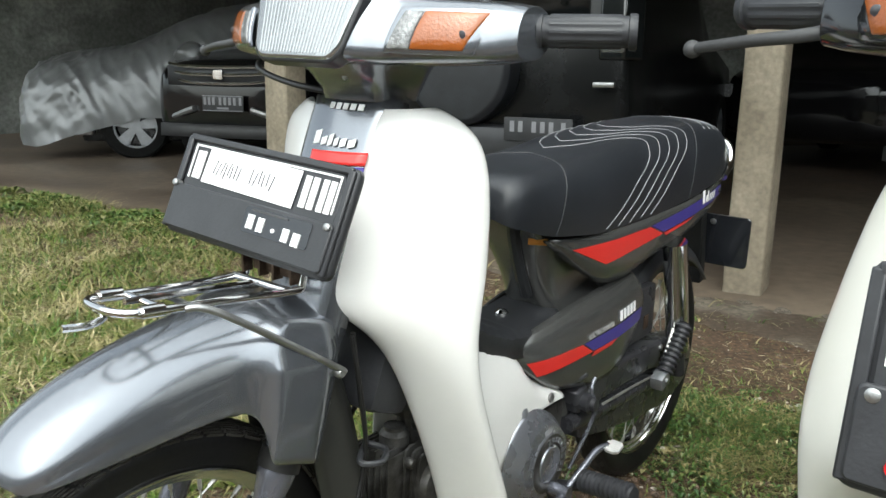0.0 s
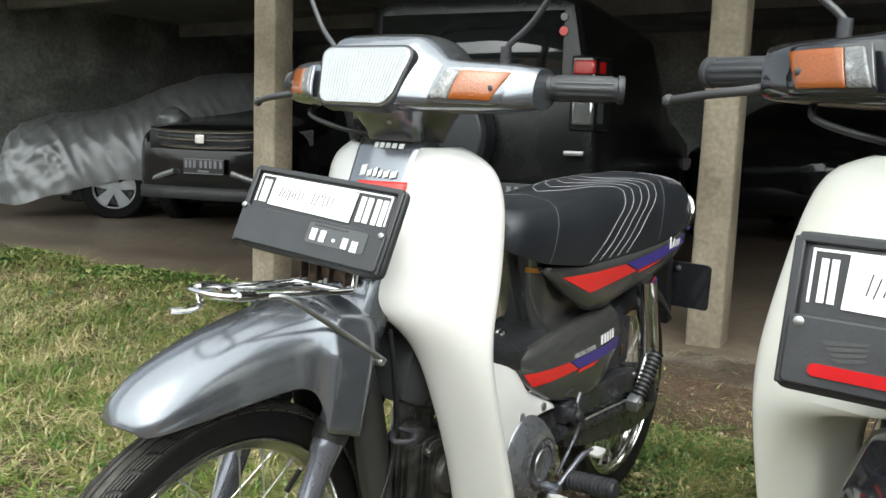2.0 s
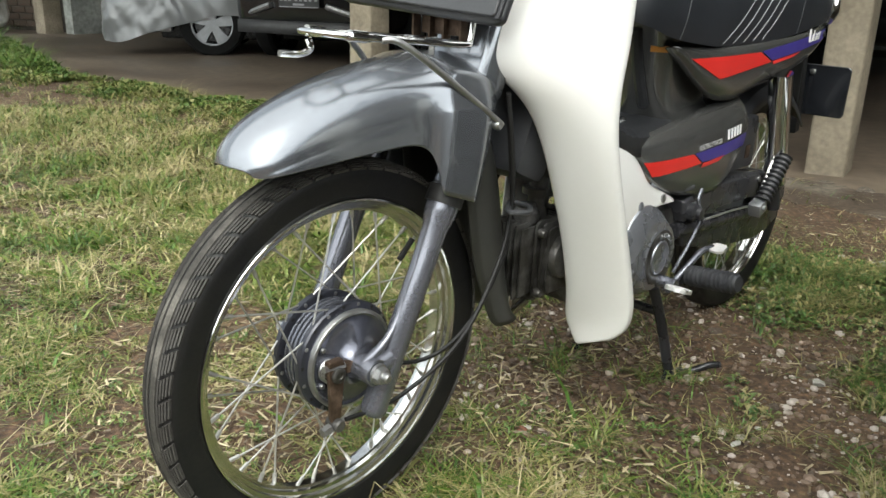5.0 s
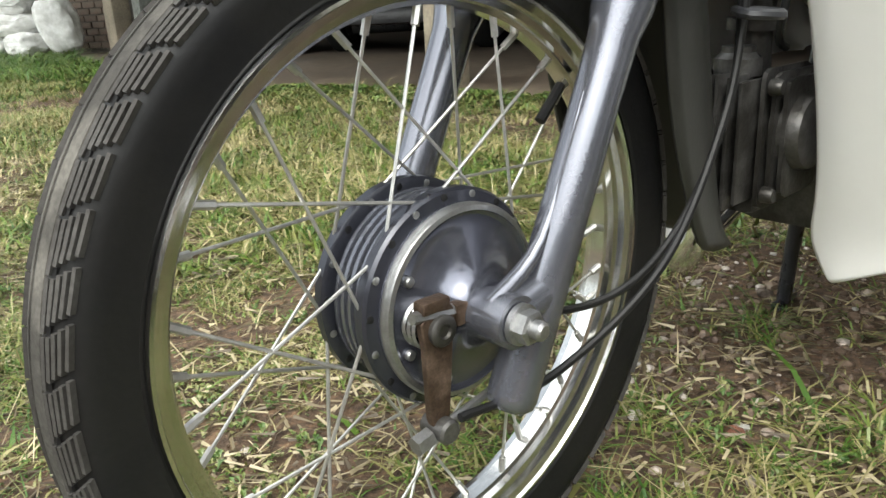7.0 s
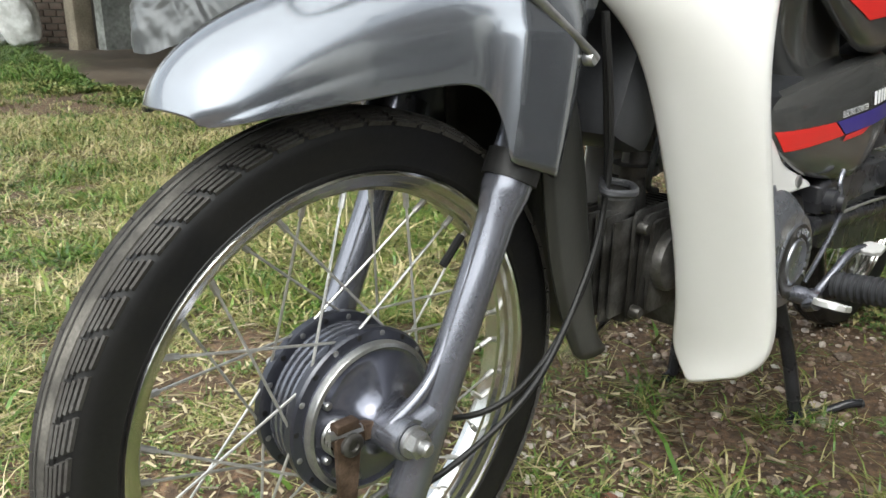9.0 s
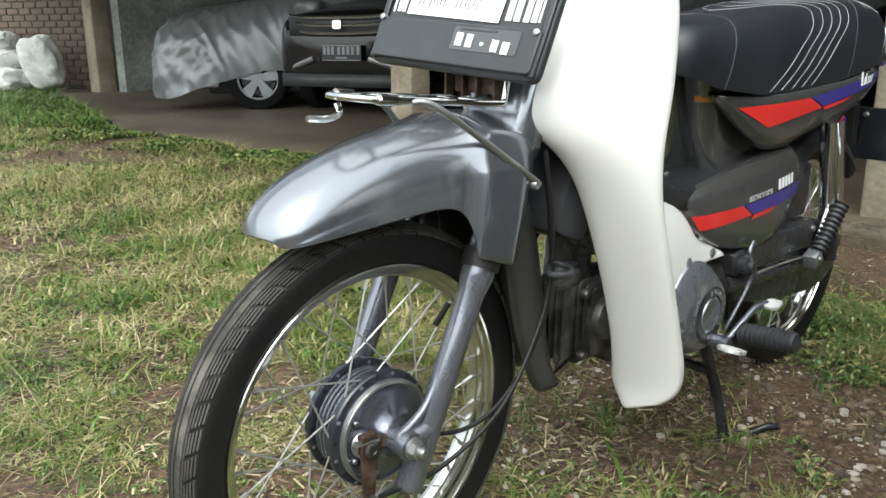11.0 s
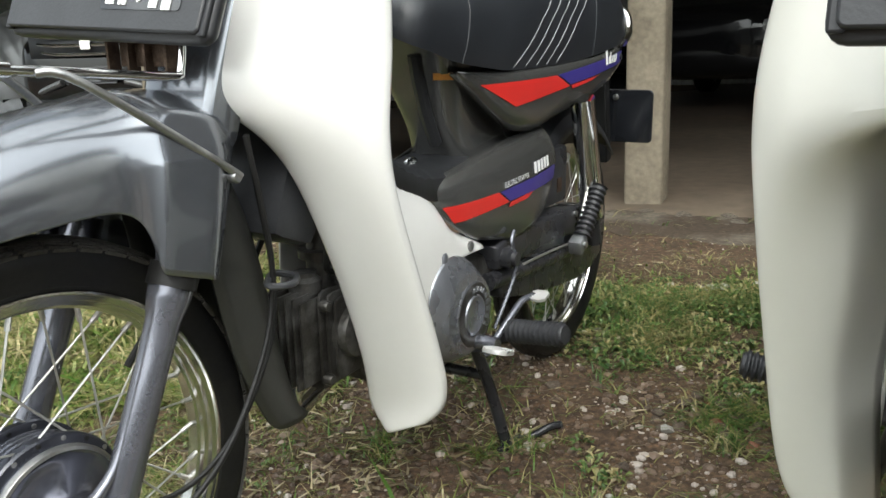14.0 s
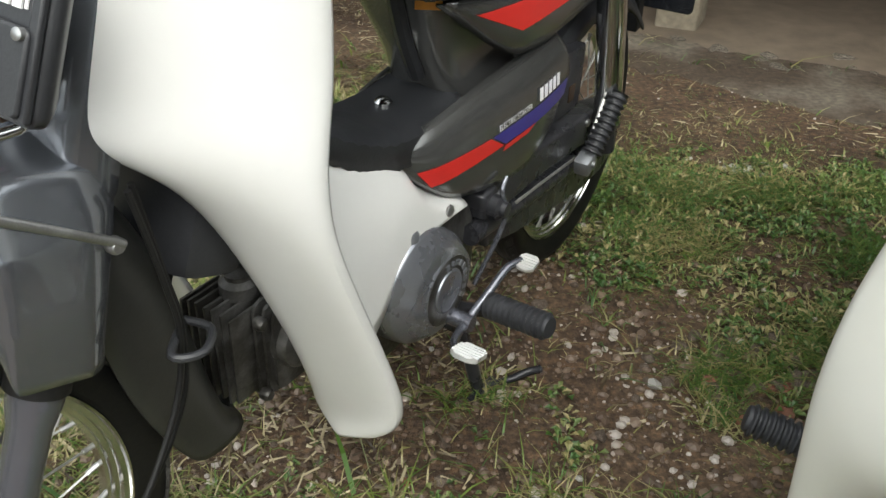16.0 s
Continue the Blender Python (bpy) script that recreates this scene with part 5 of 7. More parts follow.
def make_rear(bike, two):
    hub = [(-0.06, 0.0), (-0.06, 0.05), (-0.05, 0.065), (-0.03, 0.068), (-0.03, 0.06), (0.03, 0.06), (0.03, 0.068), (0.05, 0.065), (0.06, 0.05), (0.06, 0.0)]
    make_wheel("rear_wheel", bike, (REAR, 0, 0.292), 0.2275, 0.286, 0.070, hub, "chrome spoked rear wheel")
    # swing arm, chain case
    for s in (1, -1):
        part("swing_arm", tube([(-0.80, s * 0.085, 0.335), (-1.05, s * 0.085, 0.315), (REAR - 0.02, s * 0.085, 0.292)], 0.017, None, 12), "black_metal", bike)
    def case_half(name, out, y0, y1, label):
        n = len(out)
        cx, cz = sum(p[0] for p in out) / n, sum(p[1] for p in out) / n
        rings = [[(cx + (u - cx) * k, y, cz + (v - cz) * q) for u, v in out] for y, k, q in ((y0, 1.0, 1.0), (y1 - 0.010, 1.0, 1.0), (y1 - 0.003, 0.992, 0.95), (y1, 0.975, 0.86))]
        return part(name, loft(rings), "black_metal", bike, label, (("BEVEL", 0.004),), 50)
    upper = [(-0.815, 0.398), (-0.86, 0.408), (-0.96, 0.412), (-1.10, 0.406), (-1.24, 0.398), (-1.35, 0.376), (-1.402, 0.330), (-1.408, 0.296), (-1.30, 0.316), (-1.16, 0.344), (-1.02, 0.352), (-0.90, 0.350), (-0.825, 0.352)]
    lower = [(-0.825, 0.346), (-0.90, 0.330), (-1.04, 0.318), (-1.18, 0.306), (-1.30, 0.296), (-1.408, 0.290), (-1.392, 0.250), (-1.33, 0.226), (-1.24, 0.222), (-1.10, 0.240), (-0.95, 0.268), (-0.84, 0.296)]
    case = case_half("chain_case", upper, 0.050, 0.098, "glossy black chain case")
    case_half("chain_case_lower", lower, 0.052, 0.094, "glossy black lower chain case")
    # thin bright strip between the two case halves
    part("case_slot", tube([(-0.93, 0.097, 0.338), (-1.06, 0.098, 0.332), (-1.17, 0.096, 0.322)], 0.0028), "spoke", case, "bright zinc strip along the chain slot")
    for x, z in ((-0.862, 0.384), (-1.20, 0.384), (-1.33, 0.300)):
        bolt((x, 0.097, z), 0.0075, case, "Y", "steel", 0.006)
    part("pivot_bush", lathe([(0.07, 0.020), (0.112, 0.020), (0.116, 0.013), (0.124, 0.012), (0.125, 0.0)], (-0.845, 0, 0.372), seg=20), "black_metal", bike)
    box_ = part("battery_box", box((-1.13, 0.055, 0.475), (0.13, 0.05, 0.12), None, 0.010), "black_metal", bike, "black box beside the rear wheel")
    part("sticker", box((-1.145, 0.0815, 0.455), (0.022, 0.002, 0.030)), "rust", box_, "faded brown sticker")
    # shocks
    for s in (1, -1):
        lo, hi = Vector((-1.290, s * 0.112, 0.300)), Vector((-1.185, s * 0.112, 0.640))
        d = hi - lo
        shock = part("shock_absorber", tube([lo + d * 0.20, lo + d * 0.98], 0.026, None, 20, smooth=False), "chrome", bike, "chrome covered shock absorber")
        part("shock_lower", tube([lo, lo + d * 0.21], 0.017, None, 14, smooth=False), "black_metal", shock)
        # folded passenger peg
        p0, p1 = Vector((-1.165, s * 0.128, 0.345)), Vector((-1.235, s * 0.138, 0.440))
        e = p1 - p0
        bm = tube([p0 + e * (k / 40) for k in range(41)], lambda q: 0.0195 if round(q * 40) % 4 < 2 else 0.0150, None, 14, 1, False)
        peg = part("passenger_peg", bm, "soft_rubber", bike, "black ribbed folding passenger peg")
        part("peg_bracket", box((-1.152, s * 0.124, 0.330), (0.042, 0.030, 0.032), None, 0.005, pose(0, 0, 0, 0, 20, 0)), "alloy", peg, "grey folding peg bracket")
        part("peg_pin", lathe([(s * 0.137, 0.007), (s * 0.144, 0.007), (s * 0.1445, 0.0)], (-1.152, 0, 0.330), "Y", 12), "steel", peg)
        part("peg_rod", tube([(-1.168, s * 0.118, 0.350), (-1.215, s * 0.118, 0.430)], 0.0045, None, 8, smooth=False), "spoke", peg, "bright peg rod")
        part("peg_stay", tube([(-0.86, s * 0.110, 0.420), (-0.845, s * 0.112, 0.400), (-0.850, s * 0.118, 0.350), (-0.800, s * 0.10, 0.250)], 0.0042), "fork", bike, "grey steel stay rod")
    # inner guard, rear mudguard, flap
    rows = []
    for k in range(12):
        a = radians(-78 + k * 16)
        p = (REAR - 0.318 * math.sin(a), 0.292 + 0.318 * math.cos(a))
        if p[1] > 0.56:
            p = (p[0], min(p[1], 0.63))
        rows.append([(p[0], y, p[1] - dz) for y, dz in ((-0.062, 0.05), (-0.055, 0.01), (0, 0), (0.055, 0.01), (0.062, 0.05))])
    guard = part("rear_mudguard", grid(rows[2:9]), "plastic", bike, "black rear mudguard", (("SUBSURF", 1), ("SOLIDIFY", 0.004)), 60)
    part("rear_flap", sheet([(-1.585, 0.66), (-1.615, 0.655), (-1.655, 0.435), (-1.62, 0.43)], lambda u, v, w: Vector((u, -0.07 + w, v)), 0.095), "rubber", guard, "black rear mud flap", (("BEVEL", 0.004),))
    plate = part("rear_plate", loft([[(-1.652 + q, u - 0.005, 0.552 + v) for u, v in rounded(0.275, 0.136, 0.012)] for q in (0, 0.006)]), "gloss_black", bike, "back of the black rear plate holder", (("BEVEL", 0.002),))
    bolt((-1.645, 0.035, 0.60), 0.008, plate, "X", "steel", 0.004)
    part("tail_lamp", box((-1.590, -0.01, 0.700), (0.06, 0.09, 0.05), None, 0.014), "red_lens", bike, "red tail lamp")
    # tail end and grab rail
    part("grab_rail", tube([(-1.50, 0.095, 0.740), (-1.560, 0.088, 0.765), (-1.590, 0.066, 0.812), (-1.602, 0.0, 0.826), (-1.590, -0.066, 0.812), (-1.560, -0.088, 0.765), (-1.50, -0.095, 0.740)], 0.009, None, 12), "chrome", bike, "chrome grab rail")
    part("tail_end", loft([[(x, y * k, z) for y, z in ((-0.08, 0.69), (-0.085, 0.742), (0, 0.752), (0.085, 0.742), (0.08, 0.69), (0, 0.68))] for x, k in ((-1.46, 1.08), (-1.53, 0.98), (-1.55, 0.80))]), "grey" if not two else "gloss_black", bike, "", (("BEVEL", 0.006),), 60)
    part("frame_rear", box((-0.95, 0, 0.52), (0.20, 0.11, 0.12), None, 0.02), "plastic", bike)


def plate_bars(place, parent, chars, mat="white", stroke=0.0065):
    """Plate characters as pairs of plain upright bars."""
    for u, v, w, h in chars:
        bm = bmesh.new()
        for du, dv, ww, hh in ((-w / 4, 0, w * 0.36, h), (w / 4, 0, w * 0.36, h)):
            sheet([(u + du - ww / 2, v + dv - hh / 2), (u + du + ww / 2, v + dv - hh / 2), (u + du + ww / 2, v + dv + hh / 2), (u + du - ww / 2, v + dv + hh / 2)], place, 0.0015, bm)
        part("plate_bar", bm, mat, parent)


def make_front_plate(bike, m, two=False):
    """Black number plate holder with a sheet of paper over the plate; m takes (across, up, out) to the motorcycle."""
    P = lambda lift: (lambda u, v, w: m @ Vector((u, v, lift + w)))
    W, H = 0.300, 0.152
    holder = part("plate_holder", loft([[m @ Vector((u, v, q)) for u, v in rounded(W + g, H + g, 0.012)] for q, g in ((-0.012, -0.012), (-0.004, 0), (0.004, 0), (0.007, -0.006))]), "plastic", bike, "black plastic number plate holder", angle=50)
    bm = bmesh.new()
    for u0, v0, w, h in ((0, 0.070, W - 0.01, 0.010), (-0.144, 0, 0.010, H - 0.01), (0.144, 0, 0.010, H - 0.01)):
        sheet([(u0 - w / 2, v0 - h / 2), (u0 + w / 2, v0 - h / 2), (u0 + w / 2, v0 + h / 2), (u0 - w / 2, v0 + h / 2)], P(0.007), 0.006, bm)
    part("holder_edge", bm, "plastic", holder, "", (("BEVEL", 0.002),))
    pl = part("number_plate", sheet(rounded(0.272, 0.100, 0.008), lambda u, v, w: m @ Vector((u, v + 0.014, 0.0072 + w)), 0.0015), "plastic", holder, "black number plate")
    bm = bmesh.new()
    for u0, v0, w, h in ((0, 0.0595, 0.262, 0.0026), (-0.1305, 0.035, 0.0026, 0.052), (0.1305, 0.035, 0.0026, 0.052)):
        sheet([(u0 - w / 2, v0 - h / 2), (u0 + w / 2, v0 - h / 2), (u0 + w / 2, v0 + h / 2), (u0 - w / 2, v0 + h / 2)], P(0.0088), 0.0012, bm)
    part("plate_border", bm, "white", pl)
    plate_bars(P(0.0088), pl, ((-0.1155, 0.031, 0.018, 0.042), (0.088, 0.030, 0.026, 0.044), (0.116, 0.030, 0.024, 0.044)))
    part("paper", sheet([(-0.101, 0.007), (0.068, 0.003), (0.070, 0.056), (-0.099, 0.061)], P(0.0105), 0.0008), "paper", holder, "white paper taped over the plate")
    rnd = random.Random(5)   # pen strokes on the paper
    for k, u in enumerate((-0.082, -0.068, -0.055, -0.042, -0.012, 0.004, 0.018)):
        for du, dv in ((0.0, 0.0), (0.006, -0.003)):
            a = m @ Vector((u + du, 0.022 + dv + rnd.uniform(-.002, .002), 0.0116))
            b = m @ Vector((u + du + rnd.uniform(0.0, 0.005), 0.043 + dv, 0.0116))
            part("pen_bar", tube([a, b], 0.0009, None, 4, smooth=False), "ink", holder)
    low = part("holder_cover", sheet(rounded(0.288, 0.066, 0.006), lambda u, v, w: m @ Vector((u, v - 0.036, 0.0105 + w)), 0.006), "plastic", holder, "black lower cover strip", (("BEVEL", 0.002),))
    if two:
        part("reflector_strip", sheet(rounded(0.240, 0.012, 0.0058), lambda u, v, w: m @ Vector((u, v - 0.052, 0.0166 + w)), 0.003), "red_lens", low, "long red reflector strip")
        for k in range(4):
            part("wing_bar", sheet([(-0.112 + 0.004 * k, -0.024 - 0.005 * k), (-0.072, -0.020 - 0.005 * k), (-0.074, -0.023 - 0.005 * k), (-0.108 + 0.004 * k, -0.028 - 0.005 * k)], lambda u, v, w: m @ Vector((u, v, 0.0166 + w)), 0.0010), "matt_plastic", low)
        for k in range(5):
            part("badge_bar", sheet(rounded(0.018, 0.014, 0.003), lambda u, v, w, k=k: m @ Vector((u - 0.048 + 0.023 * k, v - 0.033, 0.0166 + w)), 0.0010), "matt_plastic", low)
        for u, v in ((-0.134, -0.010), (0.134, -0.010)):
            part("screw", loft([[m @ Vector((u + r * math.cos(a), v + r * math.sin(a), q)) for a in (2 * math.pi * k / 12 for k in range(12))] for q, r in ((0.010, 0.005), (0.0175, 0.005), (0.0185, 0.003))]), "steel", holder)
        return holder
    part("date_window", sheet(rounded(0.112, 0.036, 0.004), lambda u, v, w: m @ Vector((u + 0.060, v - 0.027, 0.0166 + w)), 0.0008), "gloss_black", low)
    plate_bars(lambda u, v, w: m @ Vector((u, v, 0.0175 + w)), low, ((0.018, -0.029, 0.013, 0.020), (0.036, -0.030, 0.012, 0.020), (0.080, -0.034, 0.012, 0.018), (0.098, -0.036, 0.013, 0.018)), stroke=0.004)
    part("plate_dot", sheet(rounded(0.006, 0.006, 0.0029), lambda u, v, w: m @ Vector((u + 0.058, v - 0.033, 0.0175 + w)), 0.001), "white", low)
    part("date_rule", sheet(rounded(0.062, 0.003, 0.001), lambda u, v, w: m @ Vector((u + 0.046, v - 0.0125, 0.0175 + w)), 0.001), "matt_plastic", low)
    for u, v in ((-0.140, -0.004), (0.138, -0.008)):
        part("screw", loft([[m @ Vector((u + r * math.cos(a), v + r * math.sin(a), q)) for a in (2 * math.pi * k / 12 for k in range(12))] for q, r in ((0.010, 0.005), (0.0195, 0.005), (0.0205, 0.003))]), "steel", holder)
    return holder


def make_rack(bike):
    """Chrome front carrier with its stays and plate bracket."""
    bm = bmesh.new()
    for y in (-0.050, 0.030):
        tube([(0.035, y - 0.004, 0.744), (-0.06, y, 0.737), (-0.165, y * 1.3, 0.728), (-0.180, y * 1.3, 0.735), (-0.186, y * 1.3, 0.775)], 0.0048, bm, 10)
    tube([(0.000, -0.050, 0.7405), (0.000, 0.030, 0.7405)], 0.0048, bm, 10, smooth=False)
    tube([(-0.160, -0.066, 0.729), (-0.160, 0.040, 0.729)], 0.0048, bm, 10, smooth=False)
    tube([(0.020, -0.020, 0.744), (-0.150, -0.020, 0.730)], 0.0040, bm, 8, smooth=False)
    tube([(0.022, 0.026, 0.7440), (0.042, 0.022, 0.7455), (0.053, 0.004, 0.7465), (0.053, -0.032, 0.7465), (0.042, -0.050, 0.7455), (0.022, -0.054, 0.7440)], 0.0046, bm, 10)
    rack = part("front_carrier", bm, "chrome", bike, "chrome front carrier")
    bm = bmesh.new()
    for y in (-0.062, -0.030, -0.004, 0.028):
        box((-0.178, y, 0.752), (0.016, 0.004, 0.040), bm, 0.001)
    box((-0.182, -0.018, 0.752), (0.004, 0.070, 0.030), bm, 0.001)
    part("plate_bracket", bm, "rust", rack, "steel plate bracket")
    for y in (-0.054, 0.026):
        part("carrier_sleeve", tube([(0.030, y, 0.7450), (0.004, y, 0.7425)], 0.0074, None, 14, smooth=False), "chrome", rack, "chrome sleeve")
    part("carrier_hook", tube([(0.030, -0.052, 0.735), (0.028, -0.050, 0.722), (0.045, -0.052, 0.716), (0.072, -0.056, 0.718)], 0.0045, None, 8), "chrome", rack, "small chrome hook")
    for s in (1, -1):
        y0 = 0.030 if s > 0 else -0.050
        bm = tube([(-0.020, y0, 0.738), (-0.055, y0 + s * 0.015, 0.728), (-0.205, FY + 0.004 + s * 0.105, 0.628), (-0.214, FY + 0.004 + s * 0.105, 0.620)], 0.0045, None, 10)
        stay = part("carrier_stay", bm, "steel", rack, "thin steel stay")
        bolt((-0.214, FY + 0.004 + s * 0.100, 0.618), 0.008, stay, "Y", "steel", 0.010 * s)


def make_cables(bike):
    for k, pts in enumerate((((-0.235, 0.070, 0.660), (-0.252, 0.074, 0.560), (-0.262, 0.070, 0.485), (-0.235, 0.072, 0.400), (-0.150, 0.075, 0.300), (-0.050, 0.050, 0.235), (0.046, 0.040, 0.232)),
                             ((-0.245, 0.062, 0.660), (-0.262, 0.062, 0.560), (-0.272, 0.062, 0.485), (-0.255, 0.064, 0.400), (-0.185, 0.060, 0.310), (-0.110, 0.040, 0.270), (-0.050, -0.040, 0.255)))):
        part("cable", tube(pts, 0.0034, None, 8, 8), "rubber", bike, "black control cable")
    part("cable_guide", tube([(-0.285, 0.050, 0.486), (-0.240, 0.082, 0.486), (-0.262, 0.100, 0.484), (-0.292, 0.080, 0.484), (-0.285, 0.050, 0.486)], 0.0045, None, 8), "plastic", bike)


def make_bike(m, two):
    global FY
    FY = 0.012 if two else -0.038     # how far the front wheel stands off the body's centre line
    if two:
        bike = root("motorcycle", m, "cream-white and black underbone motorcycle parked on grass", "motorcycle", "parked motorcycles")
    else:
        bike = root("motorcycle", m, "silver-grey underbone motorcycle with white leg shield on its stand", "motorcycle", "parked motorcycles")
    make_front_wheel(bike, two)
    make_fork(bike, "fork" if not two else "gloss_black")
    make_fender(bike, "silver" if not two else "gloss_black", "flap")
    for s in (1, -1):
        wing = make_wing(bike, s, "pearl" if not two else "cream", WING_TWO if two else WING_ONE)
        wing["label"] = "glossy pearl white leg shield wing" if not two else "glossy cream leg shield wing"
    if not two:
        make_neck(bike, two)
    make_handlebar(bike, two)
    make_seat(bike)
    make_body(bike, two)
    make_engine(bike)
    make_controls(bike)
    make_rear(bike, two)
    make_cables(bike)
    if not two:
        make_rack(bike)
        base = pose(-0.170, -0.029, 0.827) @ Matrix(((0, 0, 1, 0), (1, 0, 0, 0), (0, 1, 0, 0), (0, 0, 0, 1)))
        make_front_plate(bike, base @ pose(0, 0, 0, -22, 0, -2.5) @ Matrix.Diagonal((1.02, 0.875, 1, 1)))
    else:
        base = pose(-0.118, -0.014, 0.806) @ Matrix(((0, 0, 1, 0), (1, 0, 0, 0), (0, 1, 0, 0), (0, 0, 0, 1)))
        make_front_plate(bike, base @ pose(0.008, 0, 0, -9, 0, 0) @ Matrix.Scale(0.96, 4), True)
    return bike


LEAN = 1.6
BIKE_AT = Matrix.Translation((-0.209, 0.955, 0)) @ pose(0, 0, 0, 0, 0, 237.4)
bike_one = make_bike(BIKE_AT @ pose(0, 0, 0, -LEAN, 0, 0), False)
bike_two = make_bike(BIKE_AT @ pose(0.045, 0.815, 0.000, -LEAN, 0, 0), True)


# ---- sacks ----
for at, size, turn, seed, up in (((-9.55, 10.70, 0.20), (0.85, 0.50, 0.34), 10, 1.0, False), ((-8.78, 10.62, 0.18), (0.62, 0.45, 0.32), -20, 2.0, False), ((-9.05, 10.72, 0.46), (0.90, 0.50, 0.30), 12, 3.0, False),
                                 ((-9.15, 10.76, 0.72), (0.80, 0.50, 0.30), 5, 4.0, False), ((-8.12, 10.55, 0.42), (0.72, 0.40, 0.52), 15, 5.0, True), ((-10.3, 10.9, 0.28), (0.9, 0.55, 0.45), 40, 6.0, False)):
    make_sack(at, size, turn, seed, up)


# ---- cars ----
def car_wheel(parent, c, r=0.34, w=0.20, side=1):
    tyre = part("tyre", lathe([(-w / 2, r * 0.66), (-w / 2, r * 0.92), (-w / 2 + 0.03, r), (w / 2 - 0.03, r), (w / 2, r * 0.92), (w / 2, r * 0.66)], c, seg=48, closed=True), "car_tyre", parent)
    y = side * w * 0.40
    rim = part("rim", lathe([(-w * 0.4, r * 0.66), (-w * 0.4, r * 0.60), (y * 0.2, r * 0.55), (y * 0.2, 0.0)] if side > 0 else [(w * 0.4, r * 0.66), (w * 0.4, r * 0.60), (y * 0.2, r * 0.55), (y * 0.2, 0.0)], c, seg=40), "black_metal", tyre)
    bm = lathe([(y - side * 0.02, r * 0.665), (y, r * 0.66), (y, r * 0.61), (y - side * 0.03, r * 0.60)], c, seg=40, closed=True)
    for k in range(5):
        a = 2 * math.pi * (k + 0.3) / 5
        o = Vector(c) + Vector((0, y - side * 0.012, 0))
        d = Vector((math.cos(a), 0, math.sin(a)))
        t = Vector((-d.z, 0, d.x))
        ring = [o + d * r * 0.08 + t * r * 0.10, o + d * r * 0.63 + t * r * 0.20, o + d * r * 0.63 - t * r * 0.20, o + d * r * 0.08 - t * r * 0.10]
        loft([[p + Vector((0, q, 0)) for p in ring] for q in (-0.012, 0.012)], bm)
    lathe([(y - side * 0.02, r * 0.16), (y + side * 0.004, r * 0.14), (y + side * 0.004, 0)], c, seg=20, bm=bm)
    part("alloy_spokes", bm, "alloy", rim, "five-spoke alloy wheel")
    return tyre


def body_ring(x, w, z0, zs, zt, tuck):
    """Car cross-section: half width, sill, shoulder and top heights, inset of the top."""
    half = [(w * 0.90, z0), (w * 0.98, z0 + 0.10), (w, (z0 + zs) / 2), (w * 0.97, zs), (w * tuck, zt - 0.05), (w * tuck * 0.82, zt)]
    return [(x, y, z) for y, z in half] + [(x, -y, z) for y, z in half[::-1]]


